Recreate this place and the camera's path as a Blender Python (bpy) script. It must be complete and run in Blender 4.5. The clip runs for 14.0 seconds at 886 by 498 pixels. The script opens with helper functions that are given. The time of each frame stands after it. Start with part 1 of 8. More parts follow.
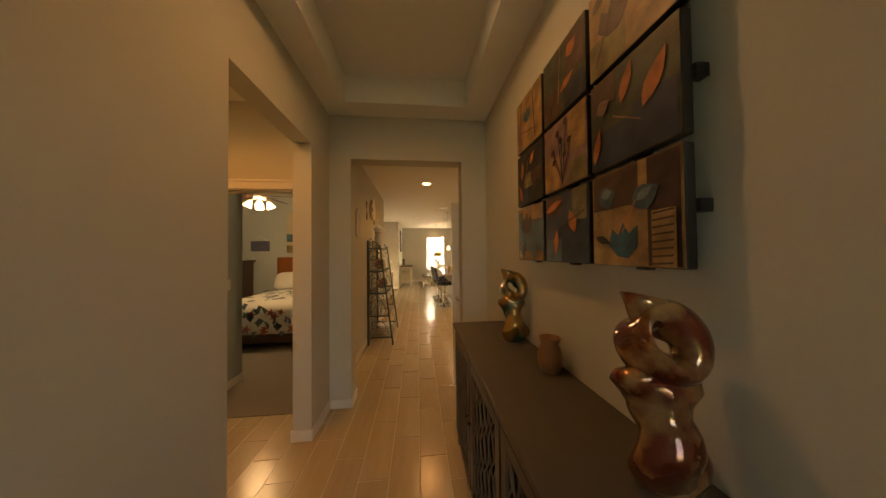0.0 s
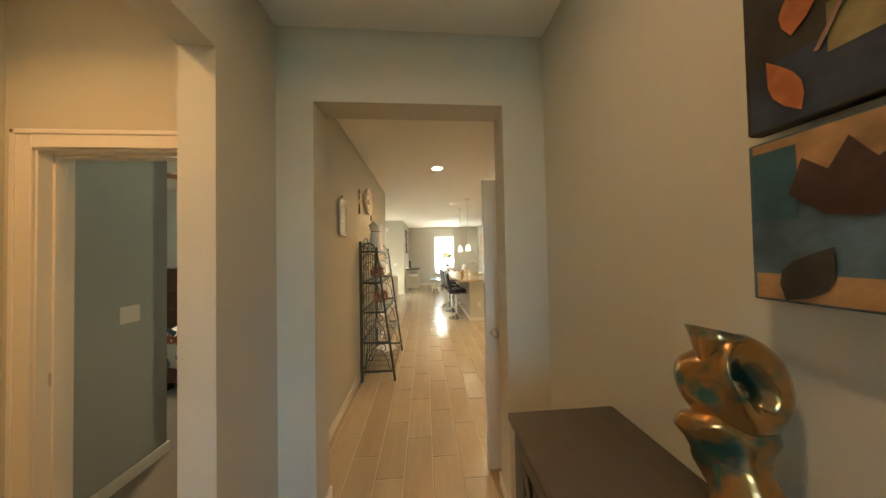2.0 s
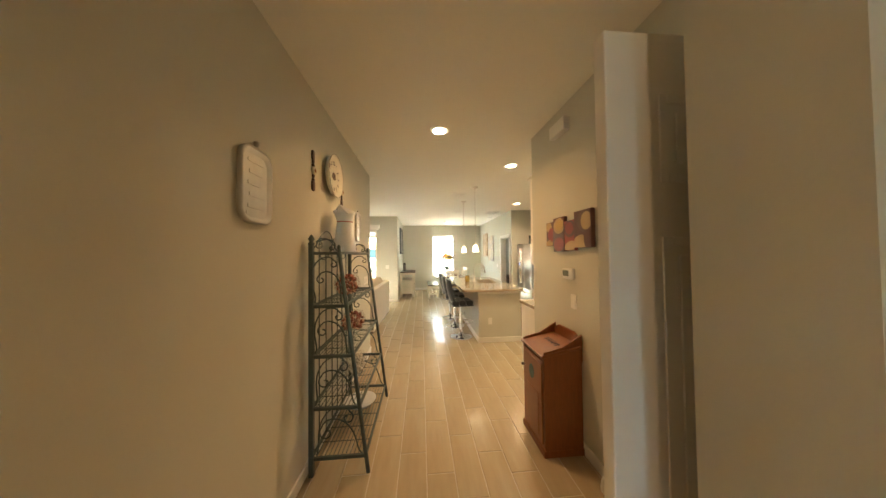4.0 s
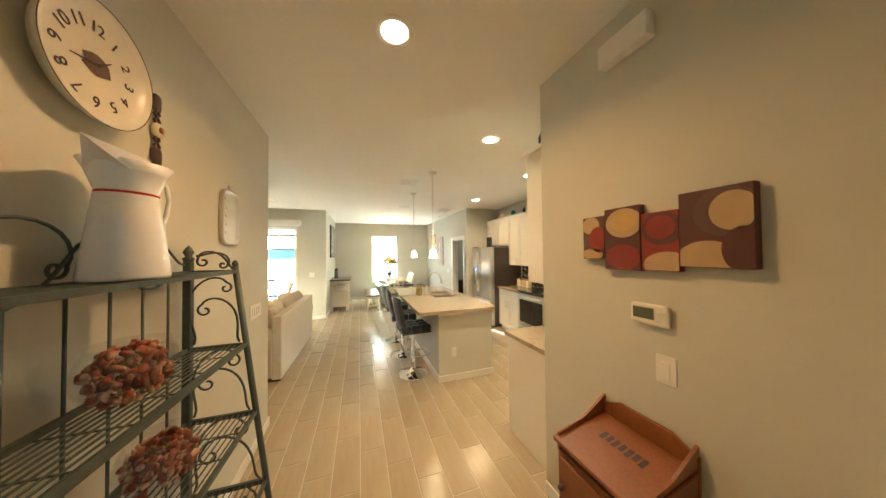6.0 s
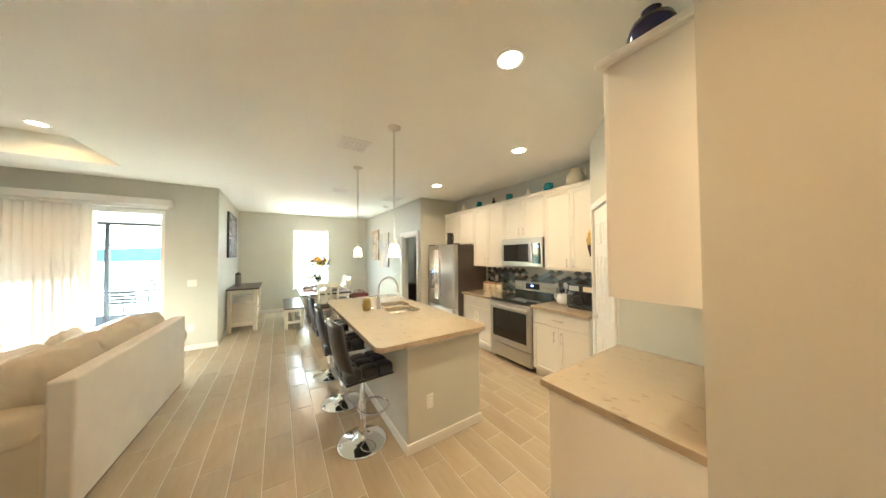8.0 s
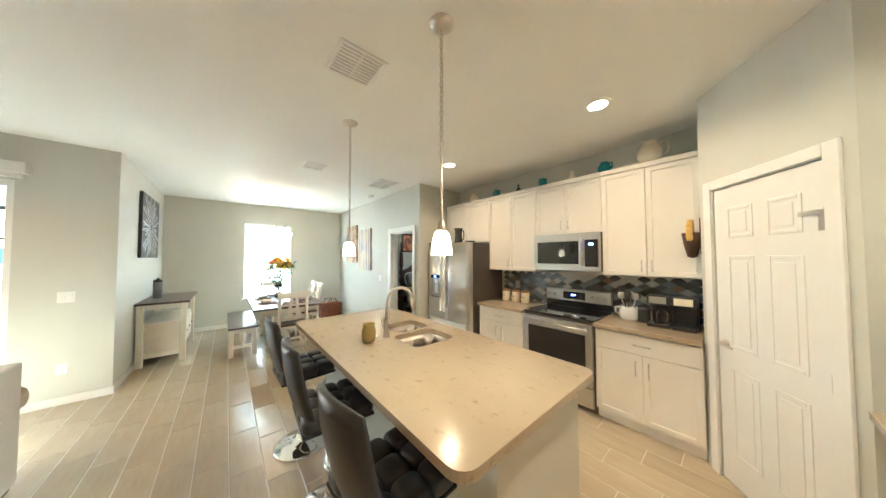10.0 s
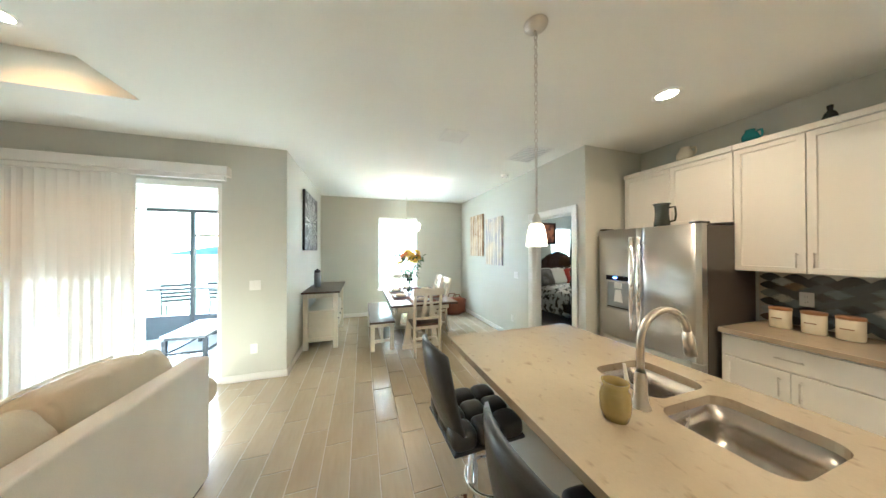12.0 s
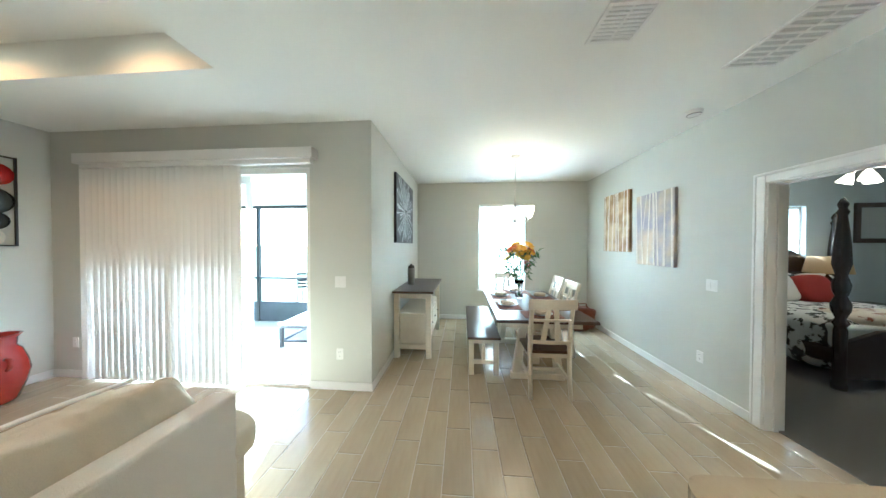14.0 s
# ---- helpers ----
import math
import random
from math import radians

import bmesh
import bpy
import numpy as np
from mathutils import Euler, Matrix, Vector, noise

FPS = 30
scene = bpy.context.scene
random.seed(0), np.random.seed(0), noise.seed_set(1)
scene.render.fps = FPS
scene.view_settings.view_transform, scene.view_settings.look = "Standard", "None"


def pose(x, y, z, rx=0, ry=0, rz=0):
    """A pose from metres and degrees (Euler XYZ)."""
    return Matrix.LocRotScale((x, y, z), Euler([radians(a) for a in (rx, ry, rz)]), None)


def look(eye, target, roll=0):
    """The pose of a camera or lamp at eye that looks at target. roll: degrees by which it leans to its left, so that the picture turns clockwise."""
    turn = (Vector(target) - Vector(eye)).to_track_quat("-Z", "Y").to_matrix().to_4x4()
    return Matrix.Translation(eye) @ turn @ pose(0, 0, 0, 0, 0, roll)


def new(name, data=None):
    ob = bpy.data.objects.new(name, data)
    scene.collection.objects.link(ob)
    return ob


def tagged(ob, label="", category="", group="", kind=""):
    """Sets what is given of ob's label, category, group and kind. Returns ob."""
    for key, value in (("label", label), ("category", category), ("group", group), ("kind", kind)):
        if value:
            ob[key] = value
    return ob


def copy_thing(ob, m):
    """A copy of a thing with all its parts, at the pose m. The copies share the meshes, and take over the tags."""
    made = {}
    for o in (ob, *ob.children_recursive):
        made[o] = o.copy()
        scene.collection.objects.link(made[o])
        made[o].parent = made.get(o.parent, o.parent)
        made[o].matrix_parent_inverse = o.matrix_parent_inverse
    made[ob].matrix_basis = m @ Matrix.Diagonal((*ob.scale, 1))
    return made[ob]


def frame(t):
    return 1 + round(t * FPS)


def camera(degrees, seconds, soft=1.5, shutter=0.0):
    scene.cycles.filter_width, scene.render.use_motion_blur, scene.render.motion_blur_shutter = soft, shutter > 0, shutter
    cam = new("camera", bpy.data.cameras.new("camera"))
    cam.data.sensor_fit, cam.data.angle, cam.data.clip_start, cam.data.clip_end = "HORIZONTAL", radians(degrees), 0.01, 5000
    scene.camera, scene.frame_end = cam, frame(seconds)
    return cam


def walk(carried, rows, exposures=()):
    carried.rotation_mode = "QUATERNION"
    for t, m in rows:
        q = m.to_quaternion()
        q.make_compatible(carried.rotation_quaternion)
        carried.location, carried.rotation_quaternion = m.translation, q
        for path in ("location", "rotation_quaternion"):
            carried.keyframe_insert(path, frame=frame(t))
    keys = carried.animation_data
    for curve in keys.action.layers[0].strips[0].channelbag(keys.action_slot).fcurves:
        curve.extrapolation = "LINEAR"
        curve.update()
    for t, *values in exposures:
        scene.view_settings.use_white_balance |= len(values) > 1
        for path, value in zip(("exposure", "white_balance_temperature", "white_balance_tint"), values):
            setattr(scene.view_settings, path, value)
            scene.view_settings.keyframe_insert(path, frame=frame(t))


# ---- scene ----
cam = camera(120.8, 14.0)
EXPOSURES = [(0, 2.9, 9900, 18), (0.5, 3.22, 7500, 11), (1, 3.65, 6700, 6), (2.5, 3.85, 5650, 1), (5, 3.82, 6400, 4), (6, 3.92, 5850, 1), (7.5, 4.05, 5350, 0), (10, 4.0, 4950, 1), (12, 3.82, 4800, 0), (14, 3.58, 4550, -1)]
PATH = [
    (0, (0.11, 0.244, 1.447), (0.308, 2.233, 1.483), -0.6),
    (0.5, (0.128, 0.495, 1.458), (0.351, 2.482, 1.499), -0.7),
    (1, (0.112, 0.751, 1.487), (0.365, 2.735, 1.52), -0.9),
    (1.5, (0.085, 1.019, 1.505), (0.286, 3.008, 1.544), -0.9),
    (2, (0.078, 1.291, 1.504), (0.224, 3.286, 1.541), -1.1),
    (2.5, (0.096, 1.6, 1.517), (0.161, 3.599, 1.543), -0.5),
    (2.7, (0.074, 1.734, 1.513), (0.135, 3.733, 1.544), -1.0),
    (4.8, (0.095, 3.011, 1.574), (0.433, 4.982, 1.615), -0.3),
    (5, (0.083, 3.145, 1.592), (0.478, 5.105, 1.627), -0.4),
    (5.5, (0.1, 3.43, 1.61), (0.611, 5.363, 1.648), -0.6),
    (6, (0.104, 3.749, 1.624), (0.738, 5.645, 1.664), -0.6),
    (6.5, (0.097, 4.056, 1.585), (0.852, 5.908, 1.629), -0.3),
    (7, (0.108, 4.362, 1.563), (0.979, 6.162, 1.61), -0.3),
    (7.5, (0.153, 4.671, 1.59), (1.13, 6.415, 1.632), -0.4),
    (9.8, (0.263, 6.052, 1.556), (1.63, 7.51, 1.626), -0.3),
    (10, (0.264, 6.196, 1.554), (1.567, 7.713, 1.617), -0.1),
    (10.5, (0.281, 6.488, 1.521), (1.424, 8.128, 1.567), -0.3),
    (11, (0.259, 6.785, 1.515), (1.234, 8.531, 1.55), -0.4),
    (11.5, (0.209, 7.073, 1.513), (1.002, 8.909, 1.534), -0.2),
    (12, (0.19, 7.318, 1.541), (0.801, 9.222, 1.554), -0.1),
    (12.5, (0.219, 7.586, 1.544), (0.638, 9.542, 1.549), -0.1),
    (13, (0.21, 7.861, 1.549), (0.445, 9.847, 1.535), 0.2),
    (13.5, (0.247, 8.097, 1.519), (0.272, 10.097, 1.502), 0.2),
    (14, (0.235, 8.355, 1.511), (0.08, 10.349, 1.483), 0.1),
]
walk(cam, [(t, look(eye, target, roll)) for t, eye, target, roll in PATH], EXPOSURES)

# ---- world and sun ----
world = bpy.data.worlds.new("world")
scene.world = world
world.use_nodes = True
wn, wl = world.node_tree.nodes, world.node_tree.links
sky = wn.new("ShaderNodeTexSky")
sky.sky_type, sky.sun_disc = "NISHITA", False
sky.sun_elevation, sky.sun_rotation = radians(22), radians(-15)
bg = next(n for n in wn if n.type == "BACKGROUND")
bg.inputs["Strength"].default_value = 0.15
wl.new(sky.outputs["Color"], bg.inputs["Color"])
sun_data = bpy.data.lights.new("sun", "SUN")
sun_data.energy, sun_data.angle, sun_data.color = 5.0, radians(0.5), (1.0, 0.96, 0.90)
sun = new("sun", sun_data)
sun.matrix_world = look((-13.0, 48.2, 20.2), (0, 0, 0))


# area lamp added just outside the dining window's glass, standing in for sky light
wd = bpy.data.lights.new("dining_window_sky", "AREA")
wd.shape, wd.size, wd.size_y, wd.energy, wd.color = "RECTANGLE", 0.85, 1.65, 11, (0.86, 0.94, 1.0)
new("dining_window_sky", wd).matrix_world = look((1.0275, 13.75, 1.48), (1.0275, 12.75, 1.40))

LAMPS = 0.085  # how bright the house lamps are against the daylight


def lamp(name, kind, at, watts, colour, size=0.12, target=None, spread=180):
    """A lamp of a fitting that the place has, or of an added tray light."""
    data = bpy.data.lights.new(name, kind)
    data.energy, data.color = watts * LAMPS, colour
    if kind == "AREA":
        data.shape, data.size, data.spread = "DISK", size, radians(spread)
    else:
        data.shadow_soft_size = size
    ob = new(name, data)
    ob.matrix_world = look(at, target or (at[0], at[1] + 0.0001, at[2] - 1))
    return ob


WARM = (1.0, 0.60, 0.28)
SOFT = (1.0, 0.70, 0.40)

# ---- materials ----
def mat(name, base, rough=0.5, metal=0.0, grain=(40, 0.04), stain=(2.5, 0.05), bump=0.0, bump_scale=60, coat=0.0, random_value=0.0,
        stretch=(1, 1, 1), second=None, mix_scale=6, mix_at=(0.45, 0.6), island=False, rough_var=0.0, **more):
    """A painted or solid surface: base colour, varied at two scales, with fine relief."""
    m = bpy.data.materials.new(name)
    m.use_nodes = True
    nt = m.node_tree
    n, l = nt.nodes, nt.links
    b = n["Principled BSDF"]
    b.inputs["Roughness"].default_value, b.inputs["Metallic"].default_value = rough, metal
    b.inputs["Coat Weight"].default_value = coat
    co = n.new("ShaderNodeTexCoord")
    mp = n.new("ShaderNodeMapping")
    mp.inputs["Scale"].default_value = stretch
    l.new(co.outputs["Object"], mp.inputs["Vector"])

    def noise_at(scale, detail=4):
        t = n.new("ShaderNodeTexNoise")
        t.inputs["Scale"].default_value, t.inputs["Detail"].default_value = scale, detail
        l.new(mp.outputs["Vector"], t.inputs["Vector"])
        return t.outputs["Fac"]

    def mathn(op, a, c):
        t = n.new("ShaderNodeMath")
        t.operation = op
        for i, v in enumerate((a, c)):
            if isinstance(v, (int, float)):
                t.inputs[i].default_value = v
            else:
                l.new(v, t.inputs[i])
        return t.outputs[0]

    colour = None
    if second:
        ramp = n.new("ShaderNodeValToRGB")
        ramp.color_ramp.elements[0].position, ramp.color_ramp.elements[1].position = mix_at
        ramp.color_ramp.elements[0].color, ramp.color_ramp.elements[1].color = (*base, 1), (*second, 1)
        l.new(noise_at(mix_scale, 6), ramp.inputs["Fac"])
        colour = ramp.outputs["Color"]
    value = mathn("ADD", mathn("MULTIPLY", noise_at(grain[0]), 2 * grain[1]), mathn("MULTIPLY", noise_at(stain[0], 2), 2 * stain[1]))
    value = mathn("ADD", value, 1 - grain[1] - stain[1])
    if random_value:
        info = n.new("ShaderNodeNewGeometry" if island else "ShaderNodeObjectInfo")
        value = mathn("MULTIPLY", value, mathn("ADD", mathn("MULTIPLY", info.outputs["Random Per Island" if island else "Random"], random_value), 1 - random_value / 2))
    hsv = n.new("ShaderNodeHueSaturation")
    if colour:
        l.new(colour, hsv.inputs["Color"])
    else:
        hsv.inputs["Color"].default_value = (*base, 1)
    l.new(value, hsv.inputs["Value"])
    l.new(hsv.outputs["Color"], b.inputs["Base Color"])
    if rough_var:
        l.new(mathn("ADD", mathn("MULTIPLY", noise_at(stain[0] * 2), 2 * rough_var), rough - rough_var), b.inputs["Roughness"])
    if bump:
        bp = n.new("ShaderNodeBump")
        bp.inputs["Strength"].default_value, bp.inputs["Distance"].default_value = bump, 0.004
        l.new(noise_at(bump_scale, 5), bp.inputs["Height"])
        l.new(bp.outputs["Normal"], b.inputs["Normal"])
    for key, v in more.items():
        b.inputs[key.replace("_", " ")].default_value = v
    return m


def cloth(name, through_, varied=0.0):
    """Thin white cloth or vinyl that lets part of the light through."""
    m = mat(name, (0.78, 0.77, 0.73), 0.6, grain=(60, 0.02), stretch=(1, 1, 0.2))
    nt = m.node_tree
    tr = nt.nodes.new("ShaderNodeBsdfTranslucent")
    tr.inputs["Color"].default_value = (0.86, 0.86, 0.82, 1)
    mx = nt.nodes.new("ShaderNodeMixShader")
    info, power, times = nt.nodes.new("ShaderNodeObjectInfo"), nt.nodes.new("ShaderNodeMath"), nt.nodes.new("ShaderNodeMath")
    power.operation, times.operation = "POWER", "MULTIPLY_ADD"
    power.inputs[1].default_value, times.inputs[1].default_value, times.inputs[2].default_value = 2.5, varied, through_
    nt.links.new(info.outputs["Random"], power.inputs[0])
    nt.links.new(power.outputs[0], times.inputs[0])
    nt.links.new(times.outputs[0], mx.inputs["Fac"])
    out = next(n for n in nt.nodes if n.type == "OUTPUT_MATERIAL")
    nt.links.new(nt.nodes["Principled BSDF"].outputs[0], mx.inputs[1])
    nt.links.new(tr.outputs[0], mx.inputs[2])
    nt.links.new(mx.outputs[0], out.inputs["Surface"])
    return m


def glow(name, colour, strength):
    m = mat(name, (0.9, 0.9, 0.88), 0.4)
    b = m.node_tree.nodes["Principled BSDF"]
    b.inputs["Emission Color"].default_value, b.inputs["Emission Strength"].default_value = (*colour, 1), strength
    return m


def glass(name, colour=(1, 1, 1), rough=0.02):
    m = bpy.data.materials.new(name)
    m.use_nodes = True
    b = m.node_tree.nodes["Principled BSDF"]
    b.inputs["Base Color"].default_value, b.inputs["Roughness"].default_value = (*colour, 1), rough
    b.inputs["Transmission Weight"].default_value, b.inputs["IOR"].default_value = 1.0, 1.45
    return m


WALL = mat("wall_paint", (0.585, 0.585, 0.520), 0.75, bump=0.10, bump_scale=140, stain=(1.2, 0.025), grain=(90, 0.015))
WALL_BLUE = mat("blue_grey_paint", (0.41, 0.46, 0.47), 0.75, bump=0.10, bump_scale=140, stain=(1.2, 0.03), grain=(90, 0.015))
WALL_TAN = mat("tan_paint", (0.56, 0.42, 0.31), 0.75, bump=0.10, bump_scale=140, stain=(1.2, 0.03), grain=(90, 0.015))
CEILING = mat("ceiling_paint", (0.82, 0.82, 0.76), 0.85, bump=0.18, bump_scale=90, stain=(1.0, 0.02), grain=(70, 0.02))
TRIM = mat("white_trim", (0.78, 0.77, 0.73), 0.38, stain=(3, 0.02), grain=(40, 0.01))
CABINET = mat("white_cabinet", (0.80, 0.77, 0.70), 0.35, stain=(2, 0.015), grain=(40, 0.01))
PLANK = mat("wood_look_tile", (0.415, 0.340, 0.230), 0.22, grain=(5, 0.10), stain=(1.2, 0.07), bump=0.03, bump_scale=10, random_value=0.13,
            stretch=(6, 0.8, 6), second=(0.465, 0.400, 0.285), mix_scale=1.5, mix_at=(0.28, 0.70), rough_var=0.03)
GROUT = mat("grout", (0.55, 0.50, 0.42), 0.85, grain=(200, 0.08))
CARPET = mat("carpet", (0.20, 0.185, 0.17), 0.95, grain=(300, 0.25), bump=0.8, bump_scale=260)
QUARTZ = mat("quartz", (0.385, 0.315, 0.218), 0.15, grain=(150, 0.06), stain=(9, 0.06), second=(0.26, 0.20, 0.135), mix_scale=24, mix_at=(0.60, 0.76), stretch=(1, 0.6, 1), coat=0.3)
STEEL = mat("brushed_steel", (0.62, 0.61, 0.59), 0.32, 1.0, grain=(6, 0.02), rough_var=0.03)
CHROME = mat("chrome", (0.85, 0.85, 0.85), 0.06, 1.0, grain=(10, 0.01))
NICKEL = mat("brushed_nickel", (0.62, 0.58, 0.52), 0.28, 1.0)
BLACK_GLASS = mat("black_glass", (0.012, 0.012, 0.014), 0.06, grain=(30, 0.02), coat=0.5)
BLACK = mat("black_plastic", (0.02, 0.02, 0.021), 0.4)
SINK_STEEL = mat("sink_steel", (0.36, 0.33, 0.30), 0.26, 1.0, grain=(8, 0.04), stain=(6, 0.08), rough_var=0.04)
DARK_STEEL = mat("fridge_side", (0.10, 0.085, 0.075), 0.42, 0.2, bump=0.15, bump_scale=200)
LEATHER = mat("black_leather", (0.025, 0.027, 0.031), 0.29, bump=0.3, bump_scale=220, grain=(120, 0.2))
SOFA = mat("beige_upholstery", (0.70, 0.67, 0.60), 0.92, bump=0.6, bump_scale=320, grain=(260, 0.10), stain=(6, 0.06))
SOFA_TAN = mat("tan_cushion", (0.60, 0.535, 0.41), 0.92, bump=0.6, bump_scale=320, grain=(260, 0.10), stain=(6, 0.06))
DARK_WOOD = mat("dark_wood", (0.055, 0.026, 0.017), 0.28, grain=(10, 0.2), stretch=(8, 1, 8), coat=0.3)
PIPING = mat("cream_piping", (0.78, 0.75, 0.67), 0.9, bump=0.4, bump_scale=300)
CREAM = mat("cream_paint", (0.72, 0.66, 0.53), 0.5, grain=(30, 0.05), stain=(8, 0.06))
RED_WOOD = mat("red_brown_wood", (0.22, 0.070, 0.017), 0.42, grain=(12, 0.25), stain=(4, 0.12), stretch=(7, 7, 1), coat=0.2)
CONSOLE = mat("grey_brown_paint", (0.085, 0.075, 0.062), 0.5, grain=(20, 0.15), stain=(5, 0.1), bump=0.1, bump_scale=60)
IRON = mat("verdigris_iron", (0.075, 0.10, 0.095), 0.5, 0.4, grain=(60, 0.25), stain=(12, 0.2), bump=0.3, bump_scale=120)
WHITE_ENAMEL = mat("white_enamel", (0.72, 0.75, 0.78), 0.22, stain=(6, 0.03))
WHITE_PLASTIC = mat("white_plastic", (0.78, 0.77, 0.73), 0.4)
CERAMIC = mat("cream_ceramic", (0.75, 0.68, 0.52), 0.25, stain=(8, 0.05))
TEAL = mat("teal_glaze", (0.03, 0.22, 0.24), 0.18, grain=(20, 0.2), coat=0.4)
COBALT = mat("cobalt_glass", (0.01, 0.012, 0.09), 0.12)
DARK_CERAMIC = mat("dark_ceramic", (0.035, 0.04, 0.035), 0.25, stain=(10, 0.2))
OCHRE = mat("ochre_glaze", (0.27, 0.20, 0.055), 0.18, stain=(14, 0.25), coat=0.4)
TERRACOTTA = mat("terracotta", (0.21, 0.088, 0.03), 0.32, grain=(30, 0.15), stain=(9, 0.2))
RED_GLAZE = mat("red_glaze", (0.34, 0.016, 0.01), 0.22, stain=(7, 0.3), coat=0.4)
LIT = glow("lit_lens", (1.0, 0.80, 0.50), 3.2)
SHADE = glow("lit_frosted_shade", (1.0, 0.74, 0.42), 0.75)
CLEAR = glass("clear_glass")
BOWL_GLASS = mat("thin_bowl_glass", (0.25, 0.25, 0.24), 0.03, grain=(10, 0.01), Alpha=0.06)
PANE = glass("window_glass", (0.96, 0.98, 0.97))
FRAME_DARK = mat("bronze_frame", (0.03, 0.03, 0.03), 0.45, 0.3)
CONCRETE = mat("lanai_concrete", (0.50, 0.48, 0.45), 0.7, bump=0.2, bump_scale=80, stain=(2, 0.08), grain=(60, 0.06))


# ---- mesh tools ----
def bm_new():
    return bmesh.new()


def add_box(bm, x0, y0, z0, x1, y1, z1, bevel=0.0, seg=2):
    r = bmesh.ops.create_cube(bm, size=1)
    bmesh.ops.transform(bm, verts=r["verts"], matrix=Matrix.LocRotScale(((x0 + x1) / 2, (y0 + y1) / 2, (z0 + z1) / 2), None, (abs(x1 - x0), abs(y1 - y0), abs(z1 - z0))))
    if bevel:
        es = list({e for v in r["verts"] for e in v.link_edges})
        bmesh.ops.bevel(bm, geom=es, offset=bevel, segments=seg, profile=0.5, affect="EDGES")
    return bm


def box(x0, y0, z0, x1, y1, z1, bevel=0.0, seg=2):
    return add_box(bm_new(), x0, y0, z0, x1, y1, z1, bevel, seg)


def add_lathe(bm, profile, at=(0, 0, 0), seg=24, m=None):
    """A turned shape from (radius, height) pairs."""
    rings = []
    for r, z in profile:
        if r < 1e-5:
            rings.append([bm.verts.new((0, 0, z))])
        else:
            rings.append([bm.verts.new((r * math.cos(2 * math.pi * i / seg), r * math.sin(2 * math.pi * i / seg), z)) for i in range(seg)])
    faces = []
    for a, b in zip(rings, rings[1:]):
        for i in range(seg):
            j = (i + 1) % seg
            if len(a) == 1 and len(b) > 1:
                faces.append(bm.faces.new((a[0], b[j], b[i])))
            elif len(b) == 1 and len(a) > 1:
                faces.append(bm.faces.new((a[i], a[j], b[0])))
            elif len(a) > 1:
                faces.append(bm.faces.new((a[i], a[j], b[j], b[i])))
    for f in faces:
        f.smooth = True
    vs = [v for ring in rings for v in ring]
    bmesh.ops.transform(bm, verts=vs, matrix=(m if m else Matrix.Translation(at)))
    return bm


def lathe(profile, at=(0, 0, 0), seg=24, m=None):
    return add_lathe(bm_new(), profile, at, seg, m)


def add_tube(bm, pts, r, seg=8, closed=False, flat=1.0):
    """A round bar along a line of points; r is one radius or one for each point."""
    pts = [Vector(p) for p in pts]
    n = len(pts)
    rings = []
    up = Vector((0, 0, 1))
    side = None
    for i, p in enumerate(pts):
        d = (pts[(i + 1) % n] - pts[i - 1]) if closed else (pts[min(i + 1, n - 1)] - pts[max(i - 1, 0)])
        d.normalize()
        if side is None:
            side = d.cross(up if abs(d.z) < 0.9 else Vector((1, 0, 0)))
        side = (side - d * side.dot(d)).normalized()
        other = d.cross(side)
        rad = r[i] if isinstance(r, (list, tuple)) else r
        rings.append([bm.verts.new(p + side * rad * math.cos(2 * math.pi * k / seg) + other * rad * flat * math.sin(2 * math.pi * k / seg)) for k in range(seg)])
    pairs = list(zip(rings, rings[1:])) + ([(rings[-1], rings[0])] if closed else [])
    for a, b in pairs:
        for k in range(seg):
            f = bm.faces.new((a[k], a[(k + 1) % seg], b[(k + 1) % seg], b[k]))
            f.smooth = True
    if not closed:
        bm.faces.new(rings[0][::-1])
        bm.faces.new(rings[-1])
    return bm


def tube(pts, r, seg=8, closed=False, flat=1.0):
    return add_tube(bm_new(), pts, r, seg, closed, flat)


def add_prism(bm, outline, z0, z1, m=None):
    """An outline in x and y, raised from z0 to z1."""
    lo = [bm.verts.new((x, y, z0)) for x, y in outline]
    hi = [bm.verts.new((x, y, z1)) for x, y in outline]
    n = len(lo)
    bm.faces.new(lo[::-1])
    bm.faces.new(hi)
    for i in range(n):
        bm.faces.new((lo[i], lo[(i + 1) % n], hi[(i + 1) % n], hi[i]))
    if m:
        bmesh.ops.transform(bm, verts=lo + hi, matrix=m)
    return bm


def prism(outline, z0, z1, m=None):
    return add_prism(bm_new(), outline, z0, z1, m)


def rounded(x0, y0, x1, y1, r, seg=5):
    """The outline of a rectangle with rounded corners."""
    out = []
    for cx, cy, a in ((x1 - r, y1 - r, 0), (x0 + r, y1 - r, 90), (x0 + r, y0 + r, 180), (x1 - r, y0 + r, 270)):
        out += [(cx + r * math.cos(radians(a + 90 * k / seg)), cy + r * math.sin(radians(a + 90 * k / seg))) for k in range(seg + 1)]
    return out


